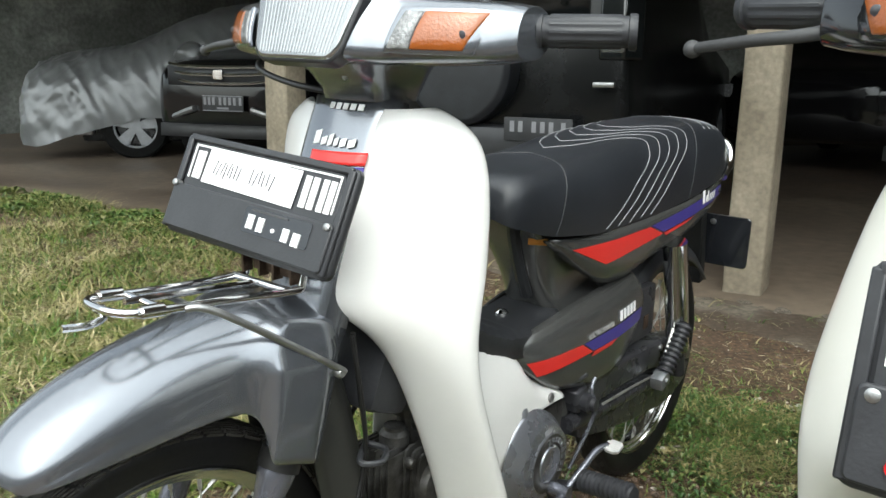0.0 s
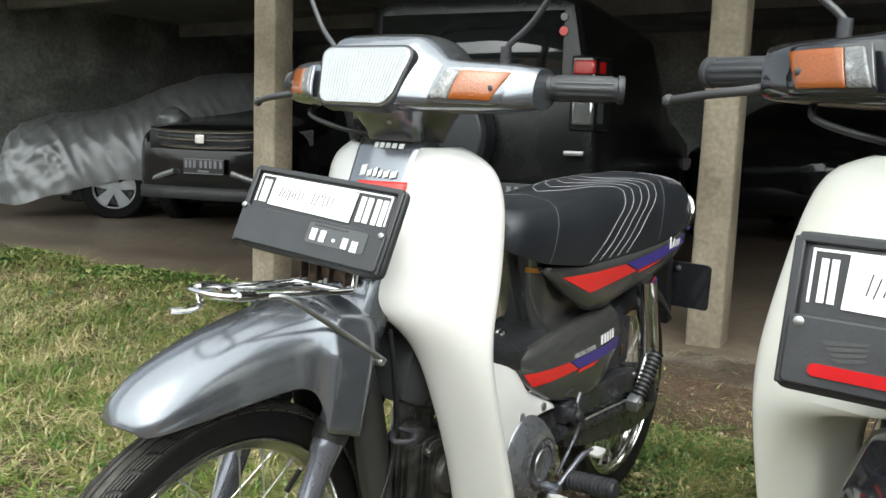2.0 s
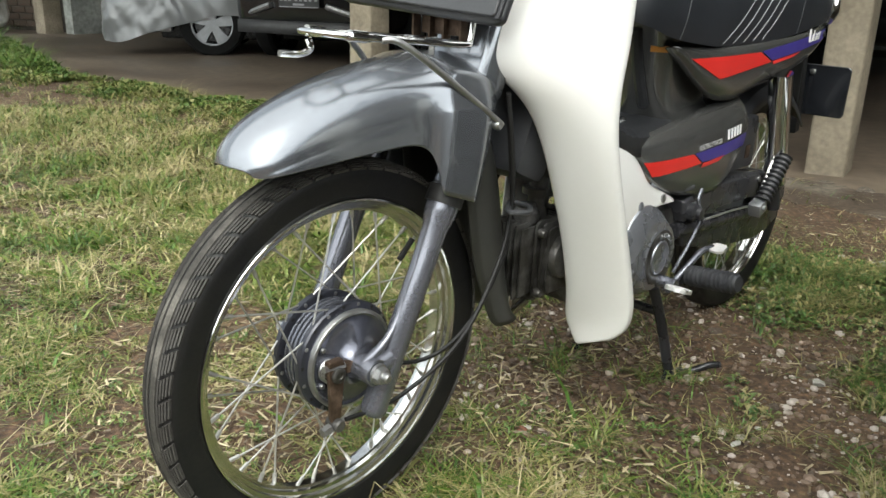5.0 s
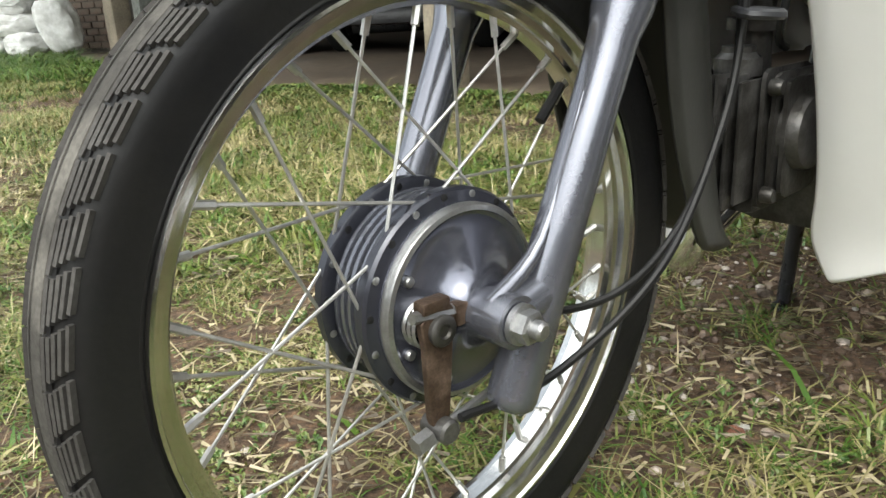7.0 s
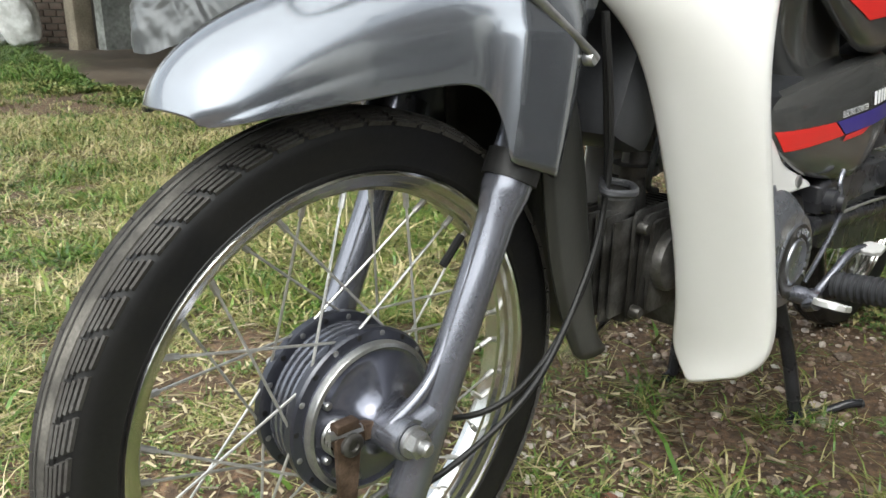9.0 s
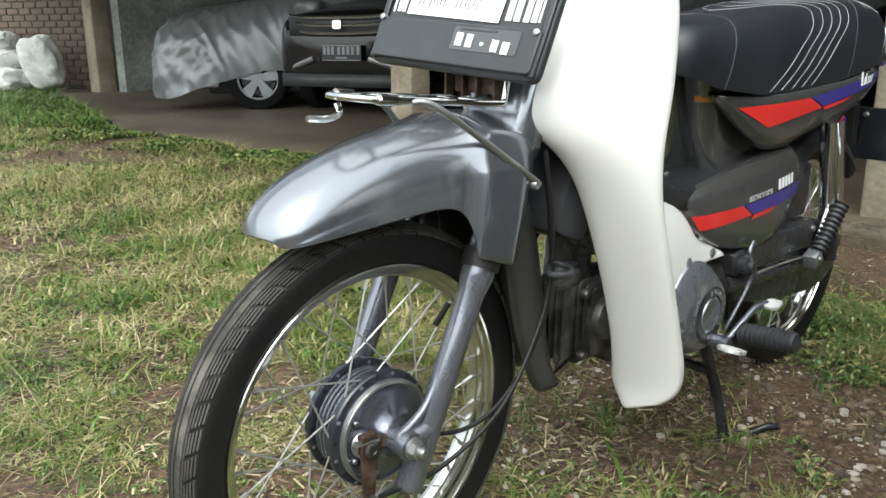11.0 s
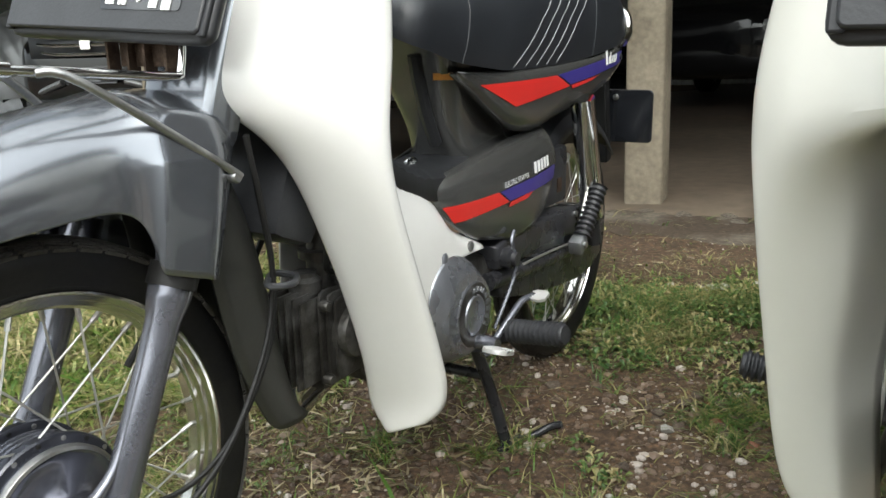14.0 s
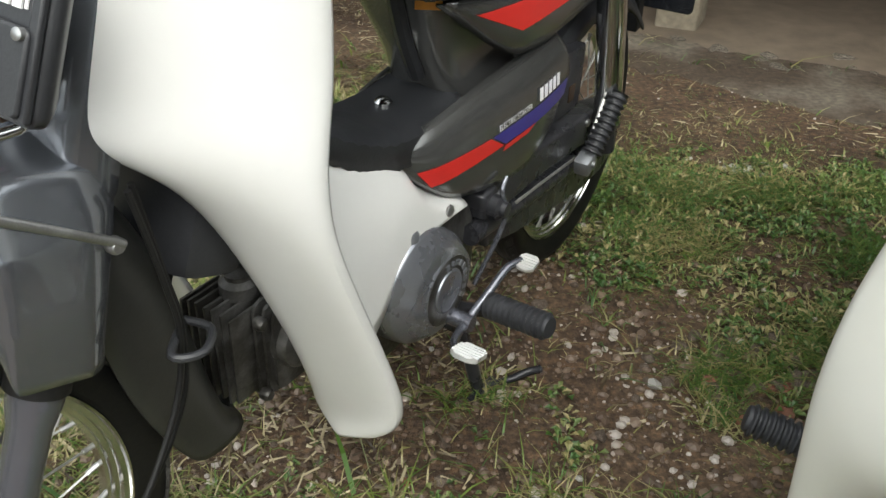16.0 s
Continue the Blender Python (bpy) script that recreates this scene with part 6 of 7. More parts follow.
def make_suv(m):
    car = root("parked_car", m, "black sport utility car parked nose outwards in the garage", "car", "cars in the garage")
    rings = [body_ring(*k) for k in ((-4.30, 0.80, 0.45, 0.95, 1.05, 0.92), (-4.2, 0.88, 0.35, 1.0, 1.50, 0.80), (-3.4, 0.90, 0.28, 1.02, 1.66, 0.74), (-2.4, 0.90, 0.28, 1.02, 1.68, 0.74), (-1.75, 0.90, 0.28, 1.02, 1.58, 0.74),
                                       (-1.05, 0.90, 0.28, 1.02, 1.12, 0.86), (-0.45, 0.89, 0.28, 0.98, 1.07, 0.84), (-0.14, 0.84, 0.27, 0.92, 1.01, 0.84), (-0.02, 0.72, 0.28, 0.86, 0.95, 0.84), (0.03, 0.60, 0.34, 0.70, 0.80, 0.90))]
    part("car_body", loft(rings), "car_black", car, "glossy black bodywork", (("SUBSURF", 2),), 70)
    part("windscreen", grid([[(-1.06 - 0.72 * q, 0.66 * k * (1 - 0.10 * q), 1.125 + 0.46 * q + 0.012) for k in (-1, -0.5, 0, 0.5, 1)] for q in (0.03, 0.5, 0.95)]), "glass", car, "dark windscreen", (("SOLIDIFY", 0.01),))
    for k, z in enumerate((0.945, 0.875, 0.800)):
        w = 0.60 - 0.05 * k
        part("grille_bar", tube([(-0.02 + 0.012 * k, -w, z + 0.030), (0.075, -w * 0.6, z + 0.006), (0.095, 0, z), (0.075, w * 0.6, z + 0.006), (-0.02 + 0.012 * k, w, z + 0.030)], 0.017, None, 8), "chrome", car, "chrome grille bar")
    part("grille", grid([[(0.070 - abs(y) ** 2 * 0.20, y, z) for y in (-0.6, -0.3, 0, 0.3, 0.6)] for z in (0.78, 0.87, 0.96)]), "plastic", car, "black grille", (("SOLIDIFY", 0.02),))
    part("emblem", loft([[(q, u, 0.880 + v) for u, v in rounded(0.105, 0.090, 0.02)] for q in (0.08, 0.115)]), "chrome", car, "plain chrome emblem", (("BEVEL", 0.006),))
    plate = part("number_plate", box((0.075, 0.02, 0.620), (0.012, 0.43, 0.145), None, 0.004), "plastic", car, "black number plate with pale characters")
    for k, y in enumerate((-0.185, -0.125, -0.075, -0.025, 0.025, 0.095, 0.140, 0.185)):
        part("plate_bar", box((0.083, 0.02 - y, 0.640), (0.004, 0.026, 0.070)), "piping", plate)
    part("plate_bar", box((0.083, 0.02, 0.575), (0.004, 0.12, 0.018), None, 0), "piping", plate)
    for z in (0.553, 0.687):
        part("plate_border", box((0.083, 0.02, z), (0.004, 0.42, 0.008)), "piping", plate)
    for s in (1, -1):
        part("headlamp", loft([[(-0.10 - 0.42 * q, s * (0.60 + 0.285 * q), 0.86 + 0.05 * q + dz * (0.5 + 0.25 * q)) for dz in (-0.09, 0.13)] + [(-0.16 - 0.42 * q, s * (0.55 + 0.285 * q), 0.86 + 0.05 * q + dz * (0.5 + 0.25 * q)) for dz in (0.13, -0.09)] for q in (0, 0.35, 0.7, 1.0)]), "clear", car, "clear headlamp", (("BEVEL", 0.01),))
        part("skid_wing", tube([(0.055, s * 0.30, 0.565), (0.020, s * 0.48, 0.510), (-0.07, s * 0.66, 0.455), (-0.25, s * 0.80, 0.430)], 0.030, None, 8), "steel", car, "grey bumper trim")
        for x in (-0.85, -3.45):
            car_wheel(car, (x, s * 0.80, 0.33), 0.335, 0.20, s)
    part("skid_plate", grid([[(0.055 - 0.10 * abs(y) ** 2, y, z) for y in (-0.7, -0.35, 0, 0.35, 0.7)] for z in (0.30, 0.36, 0.42)]), "matt_plastic", car, "grey lower bumper", (("SOLIDIFY", 0.04),))
    return car


def make_covered_car(m):
    car = root("covered_car", m, "car under a crumpled silver cover with one alloy wheel showing", "car", "cars in the garage")
    keys = ((0.95, 0.46, 0.24, 0.60), (0.92, 0.58, 0.17, 0.74), (0.86, 0.72, 0.14, 0.87), (0.74, 0.81, 0.13, 0.97), (0.40, 0.87, 0.23, 1.07), (-0.10, 0.88, 0.36, 1.16), (-0.35, 0.88, 0.42, 1.24), (-0.75, 0.88, 0.42, 1.43), (-1.2, 0.88, 0.42, 1.58), (-1.7, 0.87, 0.40, 1.63),
            (-2.4, 0.87, 0.40, 1.64), (-3.1, 0.86, 0.40, 1.60), (-3.5, 0.82, 0.42, 1.30), (-3.75, 0.70, 0.45, 1.0))
    rows = []
    for i in range(240):
        x = 0.95 - 4.7 * (i / 239) ** 1.25
        w, zb, zt = (lerp_list([(k[0], k[j]) for k in keys], x) for j in (1, 2, 3))
        row = []
        for j in range(111):
            q = -1 + 2 * j / 110
            a = abs(q)
            y = math.copysign(w * math.sin(a * math.pi / 2) ** 0.68, q)
            z = zb + (zt - zb) * max(0.0, math.cos(a * math.pi / 2)) ** 0.68
            p = Vector((x, y, z))
            fold = 0.026 * (0.4 - abs(noise.noise(Vector((x * 2.6 + z * 1.8, y * 1.2, z * 0.9))))) + 0.030 * (0.4 - abs(noise.noise(Vector((x * 6.5 - z * 3.5, y * 3.0, z * 1.8))))) + 0.012 * noise.noise(Vector((x * 1.6, y * 1.5, z * 5.0 + x * 2))) + 0.007 * (0.35 - abs(noise.noise(Vector((x * 9 + z * 7, y * 7, z * 7.0 - x * 4)))))
            n = Vector((0.35 if x > 0.6 else 0, math.copysign(1, q) * min(1, a * 1.6), 1 - a)).normalized()
            crinkle = 0.026 * (0.3 - abs(noise.noise(Vector((x * 3.0 + y * 2.0, y * 3.5 - x * 2.0, z * 11.0 + x * 6.0))))) * min(1.0, max(0.0, (x - 0.0) / 0.35))
            row.append(p + n * (fold * (1.0 + 0.5 * min(1.0, max(0.0, x / 0.4))) + crinkle))
        rows.append(row)
    rows.insert(0, [Vector((0.965, 0.1 * p.y, 0.40 + 0.1 * (p.z - 0.40))) for p in rows[0]])    # closed nose
    part("cover", grid(rows), "tarp", car, "crumpled silver fabric car cover", (), 180)
    bm = bmesh.new()
    bmesh.ops.create_icosphere(bm, subdivisions=3, radius=0.14, matrix=Matrix.Translation((-0.85, 0.95, 1.06)) @ Matrix.Diagonal((1.3, 0.8, 0.8, 1)))
    dents(bm, 0.05, 9.0)
    part("mirror_bulge", bm, "tarp", car)
    part("sill", box((-1.5, 0, 0.32), (3.6, 1.5, 0.30), None, 0.05), "car_grey", car, "dark lower bodywork")
    part("bumper_lip", box((0.42, 0.76, 0.30), (0.50, 0.10, 0.12), None, 0.03), "steel", car, "pale bumper corner below the cover")
    for s in (1, -1):
        for x in (-0.25, -2.85):
            car_wheel(car, (x, s * 0.765, 0.33), 0.335, 0.20, s)
    return car


def make_van(m):
    """Rear of a dark upright car: x outwards from the tailgate, y to the car's own right side when seen from behind."""
    car = root("parked_van", m, "dark grey upright car with a covered spare wheel on its tailgate", "car", "cars in the garage")
    rings = [body_ring(*k) for k in ((0.02, 0.76, 0.42, 1.00, 1.66, 0.80), (0.0, 0.82, 0.36, 1.02, 1.72, 0.82), (-0.12, 0.85, 0.30, 1.02, 1.76, 0.80), (-2.2, 0.85, 0.30, 1.02, 1.76, 0.80), (-2.9, 0.85, 0.30, 1.02, 1.12, 0.86), (-3.9, 0.80, 0.35, 0.9, 0.98, 0.86))]
    part("car_body", loft(rings), "car_grey", car, "dark grey bodywork", (("BEVEL", 0.03),), 50)
    part("rear_window", grid([[(0.040 - 0.05 * (z - 1.15), y, z) for y in (-0.60, 0, 0.60)] for z in (1.14, 1.4, 1.62)]), "glass", car, "dark rear window", (("SOLIDIFY", 0.01),))
    part("window_ledge", box((0.050, 0, 1.115), (0.05, 1.36, 0.014), None, 0.005), "matt_plastic", car, "pale ledge under the rear window")
    part("bumper", box((0.06, 0, 0.46), (0.20, 1.62, 0.20), None, 0.05), "plastic", car, "black bumper")
    part("spare_cover", lathe([(0.03, 0.33), (0.18, 0.33), (0.215, 0.30), (0.225, 0.20), (0.225, 0.0)], (0, -0.12, 0.88), "X", 48), "vinyl", car, "black vinyl spare wheel cover", (("BEVEL", 0.008),))
    plate = part("number_plate", box((0.175, 0.38, 0.55), (0.010, 0.40, 0.13), None, 0.004), "plastic", car, "black number plate with pale characters")
    for y in (0.23, 0.28, 0.36, 0.41, 0.46, 0.53):
        part("plate_bar", box((0.182, y, 0.565), (0.003, 0.026, 0.060)), "piping", plate)
    for s in (1, -1):
        lamp = part("tail_lamp", loft([[(x, s * y, z) for x, y in ((0.045, 0.66), (0.035, 0.80), (-0.12, 0.868), (-0.12, 0.66))] for z in (0.93, 1.36)]), "glass", car, "dark tail lamp with red and clear segments", (("BEVEL", 0.015),))
        part("tail_lamp_clear", loft([[(x, s * y, z) for x, y in ((0.050, 0.675), (0.041, 0.795), (-0.06, 0.845), (-0.06, 0.675))] for z in (0.965, 1.115)]), "lamp_glass", lamp, "clear lamp segment", (("BEVEL", 0.012),))
        part("tail_lamp_red", loft([[(x, s * y, z) for x, y in ((0.050, 0.675), (0.041, 0.795), (-0.06, 0.845), (-0.06, 0.675))] for z in (1.25, 1.335)]), "red_lens", lamp, "red lamp segment", (("BEVEL", 0.012),))
        for x in (-0.75, -3.1):
            car_wheel(car, (x, s * 0.76, 0.34), 0.34, 0.20, s)
        # small steel blocks imitate glints above the bumper
        part("bumper_glint", box((0.10, s * 0.72, 0.80), (0.05, 0.12, 0.03), None, 0.01), "steel", car)
    for z, mat, r in ((1.50, "red", 0.026), (1.58, "piping", 0.022)):
        part("window_sticker", lathe([(0.030, r), (0.034, r), (0.0345, 0)], (0.0, 0.60, z), "X", 14), mat, car, "round window sticker")
    return car


make_suv(Matrix.Translation((-2.52, 7.60, 0.0)) @ pose(0, 0, 0, 0, 0, 258))
make_covered_car(Matrix.Translation((-4.20, 9.00, 0.0)) @ pose(0, 0, 0, 0, 0, 196))
make_van(Matrix.Translation((0.02, 4.98, 0.10)) @ pose(0, 0, 0, 0, 0, 248))


def make_dark_car(m):
    car = root("parked_hatchback", m, "dark car deep in the shade of the garage", "car", "cars in the garage")
    rings = [body_ring(*k) for k in ((0.0, 0.60, 0.40, 0.75, 0.85, 0.9), (-0.1, 0.82, 0.30, 0.85, 0.95, 0.86), (-0.9, 0.86, 0.26, 0.95, 1.05, 0.86), (-1.6, 0.86, 0.26, 0.98, 1.50, 0.76), (-3.2, 0.86, 0.26, 0.98, 1.52, 0.76), (-4.0, 0.80, 0.35, 0.95, 1.1, 0.86))]
    part("car_body", loft(rings), "car_black", car, "", (("SUBSURF", 2),), 70)
    for s in (1, -1):
        part("headlamp", box((-0.14, s * 0.62, 0.74), (0.16, 0.28, 0.13), None, 0.04), "clear", car)
        for x in (-0.75, -3.2):
            car_wheel(car, (x, s * 0.78, 0.34), 0.34, 0.20, s)
    return car


make_dark_car(Matrix.Translation((2.6, 7.35, 0.06)) @ pose(0, 0, 0, 0, 0, 232))


def make_cabinet(at):
    cab = root("cabinet", Matrix.Translation(at) @ pose(0, 0, 0, 0, 0, -28), "pale steel cabinet by the back of the garage", "cabinet")
    part("cabinet_body", box((0, 0.25, 0.55), (0.9, 0.5, 1.1), None, 0.01), "piping", cab)
    for x in (-0.22, 0.22):
        door = part("cabinet_door", box((x, -0.012, 0.60), (0.42, 0.02, 0.92), None, 0.006), "piping", cab)
        part("handle", box((x * 0.2, -0.03, 0.62), (0.015, 0.02, 0.12), None, 0.004), "steel", door)
    return cab


make_cabinet((4.45, 8.9, 0.06))


# ---- grass, stones ----
def dirt(x, y):
    """0 on grass, 1 on bare soil."""
    n = noise.noise(Vector((x * 1.7, y * 1.7, 5.0))) * 0.5 + noise.noise(Vector((x * 4.5, y * 4.5, 9.0))) * 0.35
    a = 1.25 - math.hypot((x - 0.36) / 0.62, (y - 1.62) / 0.50)
    b = 0.55 - math.hypot((x - 0.95) / 0.75, (y - 1.75) / 0.35)
    c = 1.0 - math.hypot((x - 0.9) / 1.0, (y - 3.0) / 0.5)
    p = Vector((x, y, 0)) - FRONT_A
    u, v = p.dot(ROW), p.dot(IN)
    if u > 1.2 and v > -1.15:
        c = max(c, 0.75)
    return max(a, b, c, -0.25) + n * 1.15


def in_garage(x, y):
    p = Vector((x, y, 0)) - FRONT_A
    u, v = p.dot(ROW), p.dot(IN)
    return v > floor_edge_at(u) + 0.02 and u > -12.0


def make_grass(name, count, x0, x1, y0, y1, height, width, seed, label, dry, clump=False):
    rnd = random.Random(seed)
    verts, faces = [], []
    made = 0
    while made < count:
        x, y = rnd.uniform(x0, x1), rnd.uniform(y0, y1)
        if abs(x) / (y + 3.5) > 1.1 and y > 2:
            made += 1
            continue
        if in_garage(x, y):
            made += 1
            continue
        d = dirt(x, y)
        lush = 0.5 + 0.9 * noise.noise(Vector((x * 0.9, y * 0.9, 3.0)))
        keep = 1.0 if d < 0.12 else 0.50 if d < 0.32 else 0.18 if d < 0.6 else 0.06
        keep *= 0.03 + 0.97 * max(0.0, min(1.0, 1.25 * lush + 0.12 + 1.3 * noise.noise(Vector((x * 9, y * 9, 2))) + 0.8 * noise.noise(Vector((x * 3.3, y * 3.3, 21)))))
        if clump:
            keep = max(0.0, min(1.0, (0.02 if dry == "turf" else -0.22) + 1.6 * noise.noise(Vector((x * 4.5, y * 4.5, 12.0))) + 0.9 * noise.noise(Vector((x * 13, y * 13, 15.0)))))
            keep *= max(0.0, min(1.0, 4 * min(x - x0, x1 - x, y - y0, y1 - y) + 0.15)) * (1.0 if x + 0.5 * y > 1.72 or dry != "turf" else 0.55)
        made += 1
        if rnd.random() > keep:
            continue
        z = ground_z(x, y) - 0.004
        tuft = noise.noise(Vector((x * 3.1, y * 3.1, 7.0)))
        h = height * rnd.uniform(0.35, 1.25) * (0.50 + 0.5 * max(0, lush) + 0.9 * max(0.0, tuft))
        if x > 0.40 and y < 3.2 and not clump:
            h *= 0.40
        w = width * rnd.uniform(0.6, 1.3) * (0.75 if x > 0.40 and y < 3.2 else 1.0)
        a = rnd.uniform(0, 2 * math.pi)
        bend = rnd.uniform(0.4, 3.6) * h
        ca, sa = math.cos(a), math.sin(a)
        tx, ty = -sa * w, ca * w
        b = len(verts)
        verts += [(x - tx, y - ty, z), (x + tx, y + ty, z), (x + ca * bend * 0.35 - tx * 0.8, y + sa * bend * 0.35 - ty * 0.8, z + h * 0.62), (x + ca * bend * 0.35 + tx * 0.8, y + sa * bend * 0.35 + ty * 0.8, z + h * 0.62),
                  (x + ca * bend, y + sa * bend, z + h * rnd.uniform(0.62, 1.0))]
        faces += [(b, b + 1, b + 3, b + 2), (b + 2, b + 3, b + 4)]
    me = bpy.data.meshes.new(name)
    me.from_pydata(verts, [], faces)
    me.materials.append(M[dry])
    return tagged(new(name, me), label, "grass", kind="stuff")


def grass_material(name, stops):
    m = bpy.data.materials.new(name)
    m.use_nodes = True
    nt = m.node_tree
    b = nt.nodes["Principled BSDF"]
    geo, tc, n = nt.nodes.new("ShaderNodeNewGeometry"), nt.nodes.new("ShaderNodeTexCoord"), nt.nodes.new("ShaderNodeTexNoise")
    n.inputs["Scale"].default_value, n.inputs["Detail"].default_value = 2.6, 7
    nt.links.new(tc.outputs["Object"], n.inputs["Vector"])
    add = nt.nodes.new("ShaderNodeMath")
    add.operation = "MULTIPLY_ADD"
    add.inputs[1].default_value, add.inputs[2].default_value = 2.1, -0.97
    nt.links.new(n.outputs["Fac"], add.inputs[0])
    mean = nt.nodes.new("ShaderNodeMath")
    mean.operation = "MULTIPLY_ADD"
    mean.inputs[1].default_value = 1.0
    nt.links.new(geo.outputs["Random Per Island"], mean.inputs[0])
    nt.links.new(add.outputs[0], mean.inputs[2])
    r = nt.nodes.new("ShaderNodeValToRGB")
    while len(r.color_ramp.elements) < len(stops):
        r.color_ramp.elements.new(0.5)
    for e, (p, c) in zip(r.color_ramp.elements, stops):
        e.position, e.color = p, (*c, 1)
    nt.links.new(mean.outputs[0], r.inputs[0])
    nt.links.new(r.outputs[0], b.inputs["Base Color"])
    b.inputs["Roughness"].default_value = 0.45
    b.inputs["Subsurface Weight"].default_value = 0.0
    return m


M["grass"] = grass_material("mixed_green_and_straw_grass", ((0.0, (0.028, 0.072, 0.008)), (0.28, (0.066, 0.130, 0.014)), (0.50, (0.120, 0.158, 0.028)), (0.74, (0.175, 0.165, 0.052)), (1.0, (0.33, 0.28, 0.145))))
M["turf"] = grass_material("dark_green_turf", ((0.0, (0.028, 0.070, 0.012)), (0.45, (0.055, 0.110, 0.020)), (0.75, (0.11, 0.145, 0.036)), (1.0, (0.26, 0.22, 0.10))))
M["straw_stalk"] = grass_material("pale_dry_stalk", ((0.0, (0.09, 0.105, 0.030)), (0.5, (0.20, 0.175, 0.075)), (1.0, (0.38, 0.32, 0.19))))
M["weed"] = grass_material("olive_green_weed", ((0.0, (0.026, 0.062, 0.009)), (0.5, (0.062, 0.112, 0.018)), (0.8, (0.115, 0.150, 0.036)), (1.0, (0.19, 0.19, 0.07))))
M["lawn"] = grass_material("fresh_green_grass", ((0.0, (0.045, 0.115, 0.015)), (0.5, (0.085, 0.165, 0.028)), (1.0, (0.17, 0.22, 0.06))))
make_grass("grass_near", 420000, -2.2, 2.0, 0.45, 3.4, 0.027, 0.0016, 11, "short patchy grass with dry straw", "grass")
make_grass("grass_far", 260000, -7.5, 2.0, 1.8, 9.5, 0.060, 0.0034, 12, "mixed green and straw-coloured grass", "grass")
def make_litter():
    """Dry straw and leaf crumbs lying flat on the soil."""
    rnd = random.Random(44)
    verts, faces = [], []
    for k in range(52000):
        x, y = (rnd.uniform(-1.8, 1.9), rnd.uniform(0.5, 3.3)) if k < 5000 else (rnd.uniform(-3.0, 0.3), rnd.uniform(0.5, 4.5))
        if in_garage(x, y) or noise.noise(Vector((x * 3, y * 3, 8.0))) < rnd.uniform(-0.7, 0.45):
            continue
        a, l, w = rnd.uniform(0, 6.283), rnd.uniform(0.006, 0.045), rnd.uniform(0.0007, 0.0024)
        dx, dy, z = math.cos(a) * l, math.sin(a) * l, ground_z(x, y) + (rnd.uniform(0.001, 0.006) if k < 5000 else rnd.uniform(0.002, 0.016))
        b = len(verts)
        verts += [(x - dy * w / l, y + dx * w / l, z), (x + dy * w / l, y - dx * w / l, z), (x + dx + dy * w / l, y + dy - dx * w / l, z + rnd.uniform(-0.002, 0.004)), (x + dx - dy * w / l, y + dy + dx * w / l, z + rnd.uniform(-0.002, 0.004))]
        faces.append((b, b + 1, b + 2, b + 3))
    me = bpy.data.meshes.new("straw_litter")
    me.from_pydata(verts, [], faces)
    me.materials.append(M["straw"])
    return tagged(new("straw_litter", me), "dry straw and leaf crumbs on the soil", "straw", kind="stuff")


M["straw"] = grass_material("dry_straw", ((0.0, (0.040, 0.026, 0.015)), (0.4, (0.080, 0.058, 0.032)), (0.7, (0.16, 0.125, 0.07)), (1.0, (0.40, 0.34, 0.22))))
make_litter()
make_grass("grass_tall", 20000, -4.2, 0.2, 0.8, 5.6, 0.100, 0.0011, 16, "long thin straw-coloured grass stalks", "straw_stalk")
make_grass("grass_tufts", 90000, -0.9, 1.3, 0.55, 1.75, 0.036, 0.0017, 17, "small grass tufts growing through bare soil", "grass", True)
make_grass("grass_clumps", 75000, 0.55, 1.9, 1.00, 2.52, 0.034, 0.0028, 15, "low dark green grass clumps on the soil", "turf", True)
make_grass("grass_edge", 26000, -11.0, -4.5, 6.5, 11.5, 0.16, 0.006, 13, "lush green weeds by the garage edge", "lawn")
make_grass("grass_yard", 40000, -9.0, 7.0, -5.0, 3.4, 0.05, 0.004, 14, "yard grass round the camera", "grass")


def make_weeds(name, label, count, seed, spot, mat, leaf):
    """Low broad-leaved weeds: rosettes of small folded leaves; spot(rnd) gives a place or None."""
    rnd = random.Random(seed)
    verts, faces = [], []
    for k in range(count):
        at = spot(rnd)
        if at is None:
            continue
        x, y = at
        z = ground_z(x, y)
        for j in range(rnd.randint(5, 10)):
            a, l = rnd.uniform(0, 6.283), leaf * rnd.uniform(0.5, 1.3)
            w, lift, r0 = l * rnd.uniform(0.22, 0.40), rnd.uniform(0.1, 0.9) * l, rnd.uniform(0.0, 0.9) * l
            ca, sa, zz = math.cos(a), math.sin(a), z + rnd.uniform(0.001, 0.7) * leaf
            b = len(verts)
            mx, my, mz = x + ca * (r0 + l * 0.5), y + sa * (r0 + l * 0.5), zz + lift * 0.7
            verts += [(x + ca * r0, y + sa * r0, zz), (mx - sa * w, my + ca * w, mz + w * 0.5), (x + ca * (r0 + l), y + sa * (r0 + l), zz + lift * rnd.uniform(0.5, 1.0)), (mx + sa * w, my - ca * w, mz + w * 0.5), (mx, my, mz)]
            faces += [(b, b + 4, b + 1), (b + 1, b + 4, b + 2), (b + 4, b + 3, b + 2), (b, b + 3, b + 4)]
    me = bpy.data.meshes.new(name)
    me.from_pydata(verts, [], faces)
    me.materials.append(M[mat])
    return tagged(new(name, me), label, "weeds", kind="stuff")


def spot_by_floor(rnd):
    u = rnd.uniform(-6.5, 1.2)
    p = gar(u, floor_edge_at(u) - abs(rnd.gauss(0, 0.22)))
    return (p.x, p.y) if noise.noise(Vector((u * 1.7, 3.0, 0))) + 0.5 * noise.noise(Vector((p.x * 5, p.y * 5, 1))) > rnd.uniform(-0.35, 0.35) else None


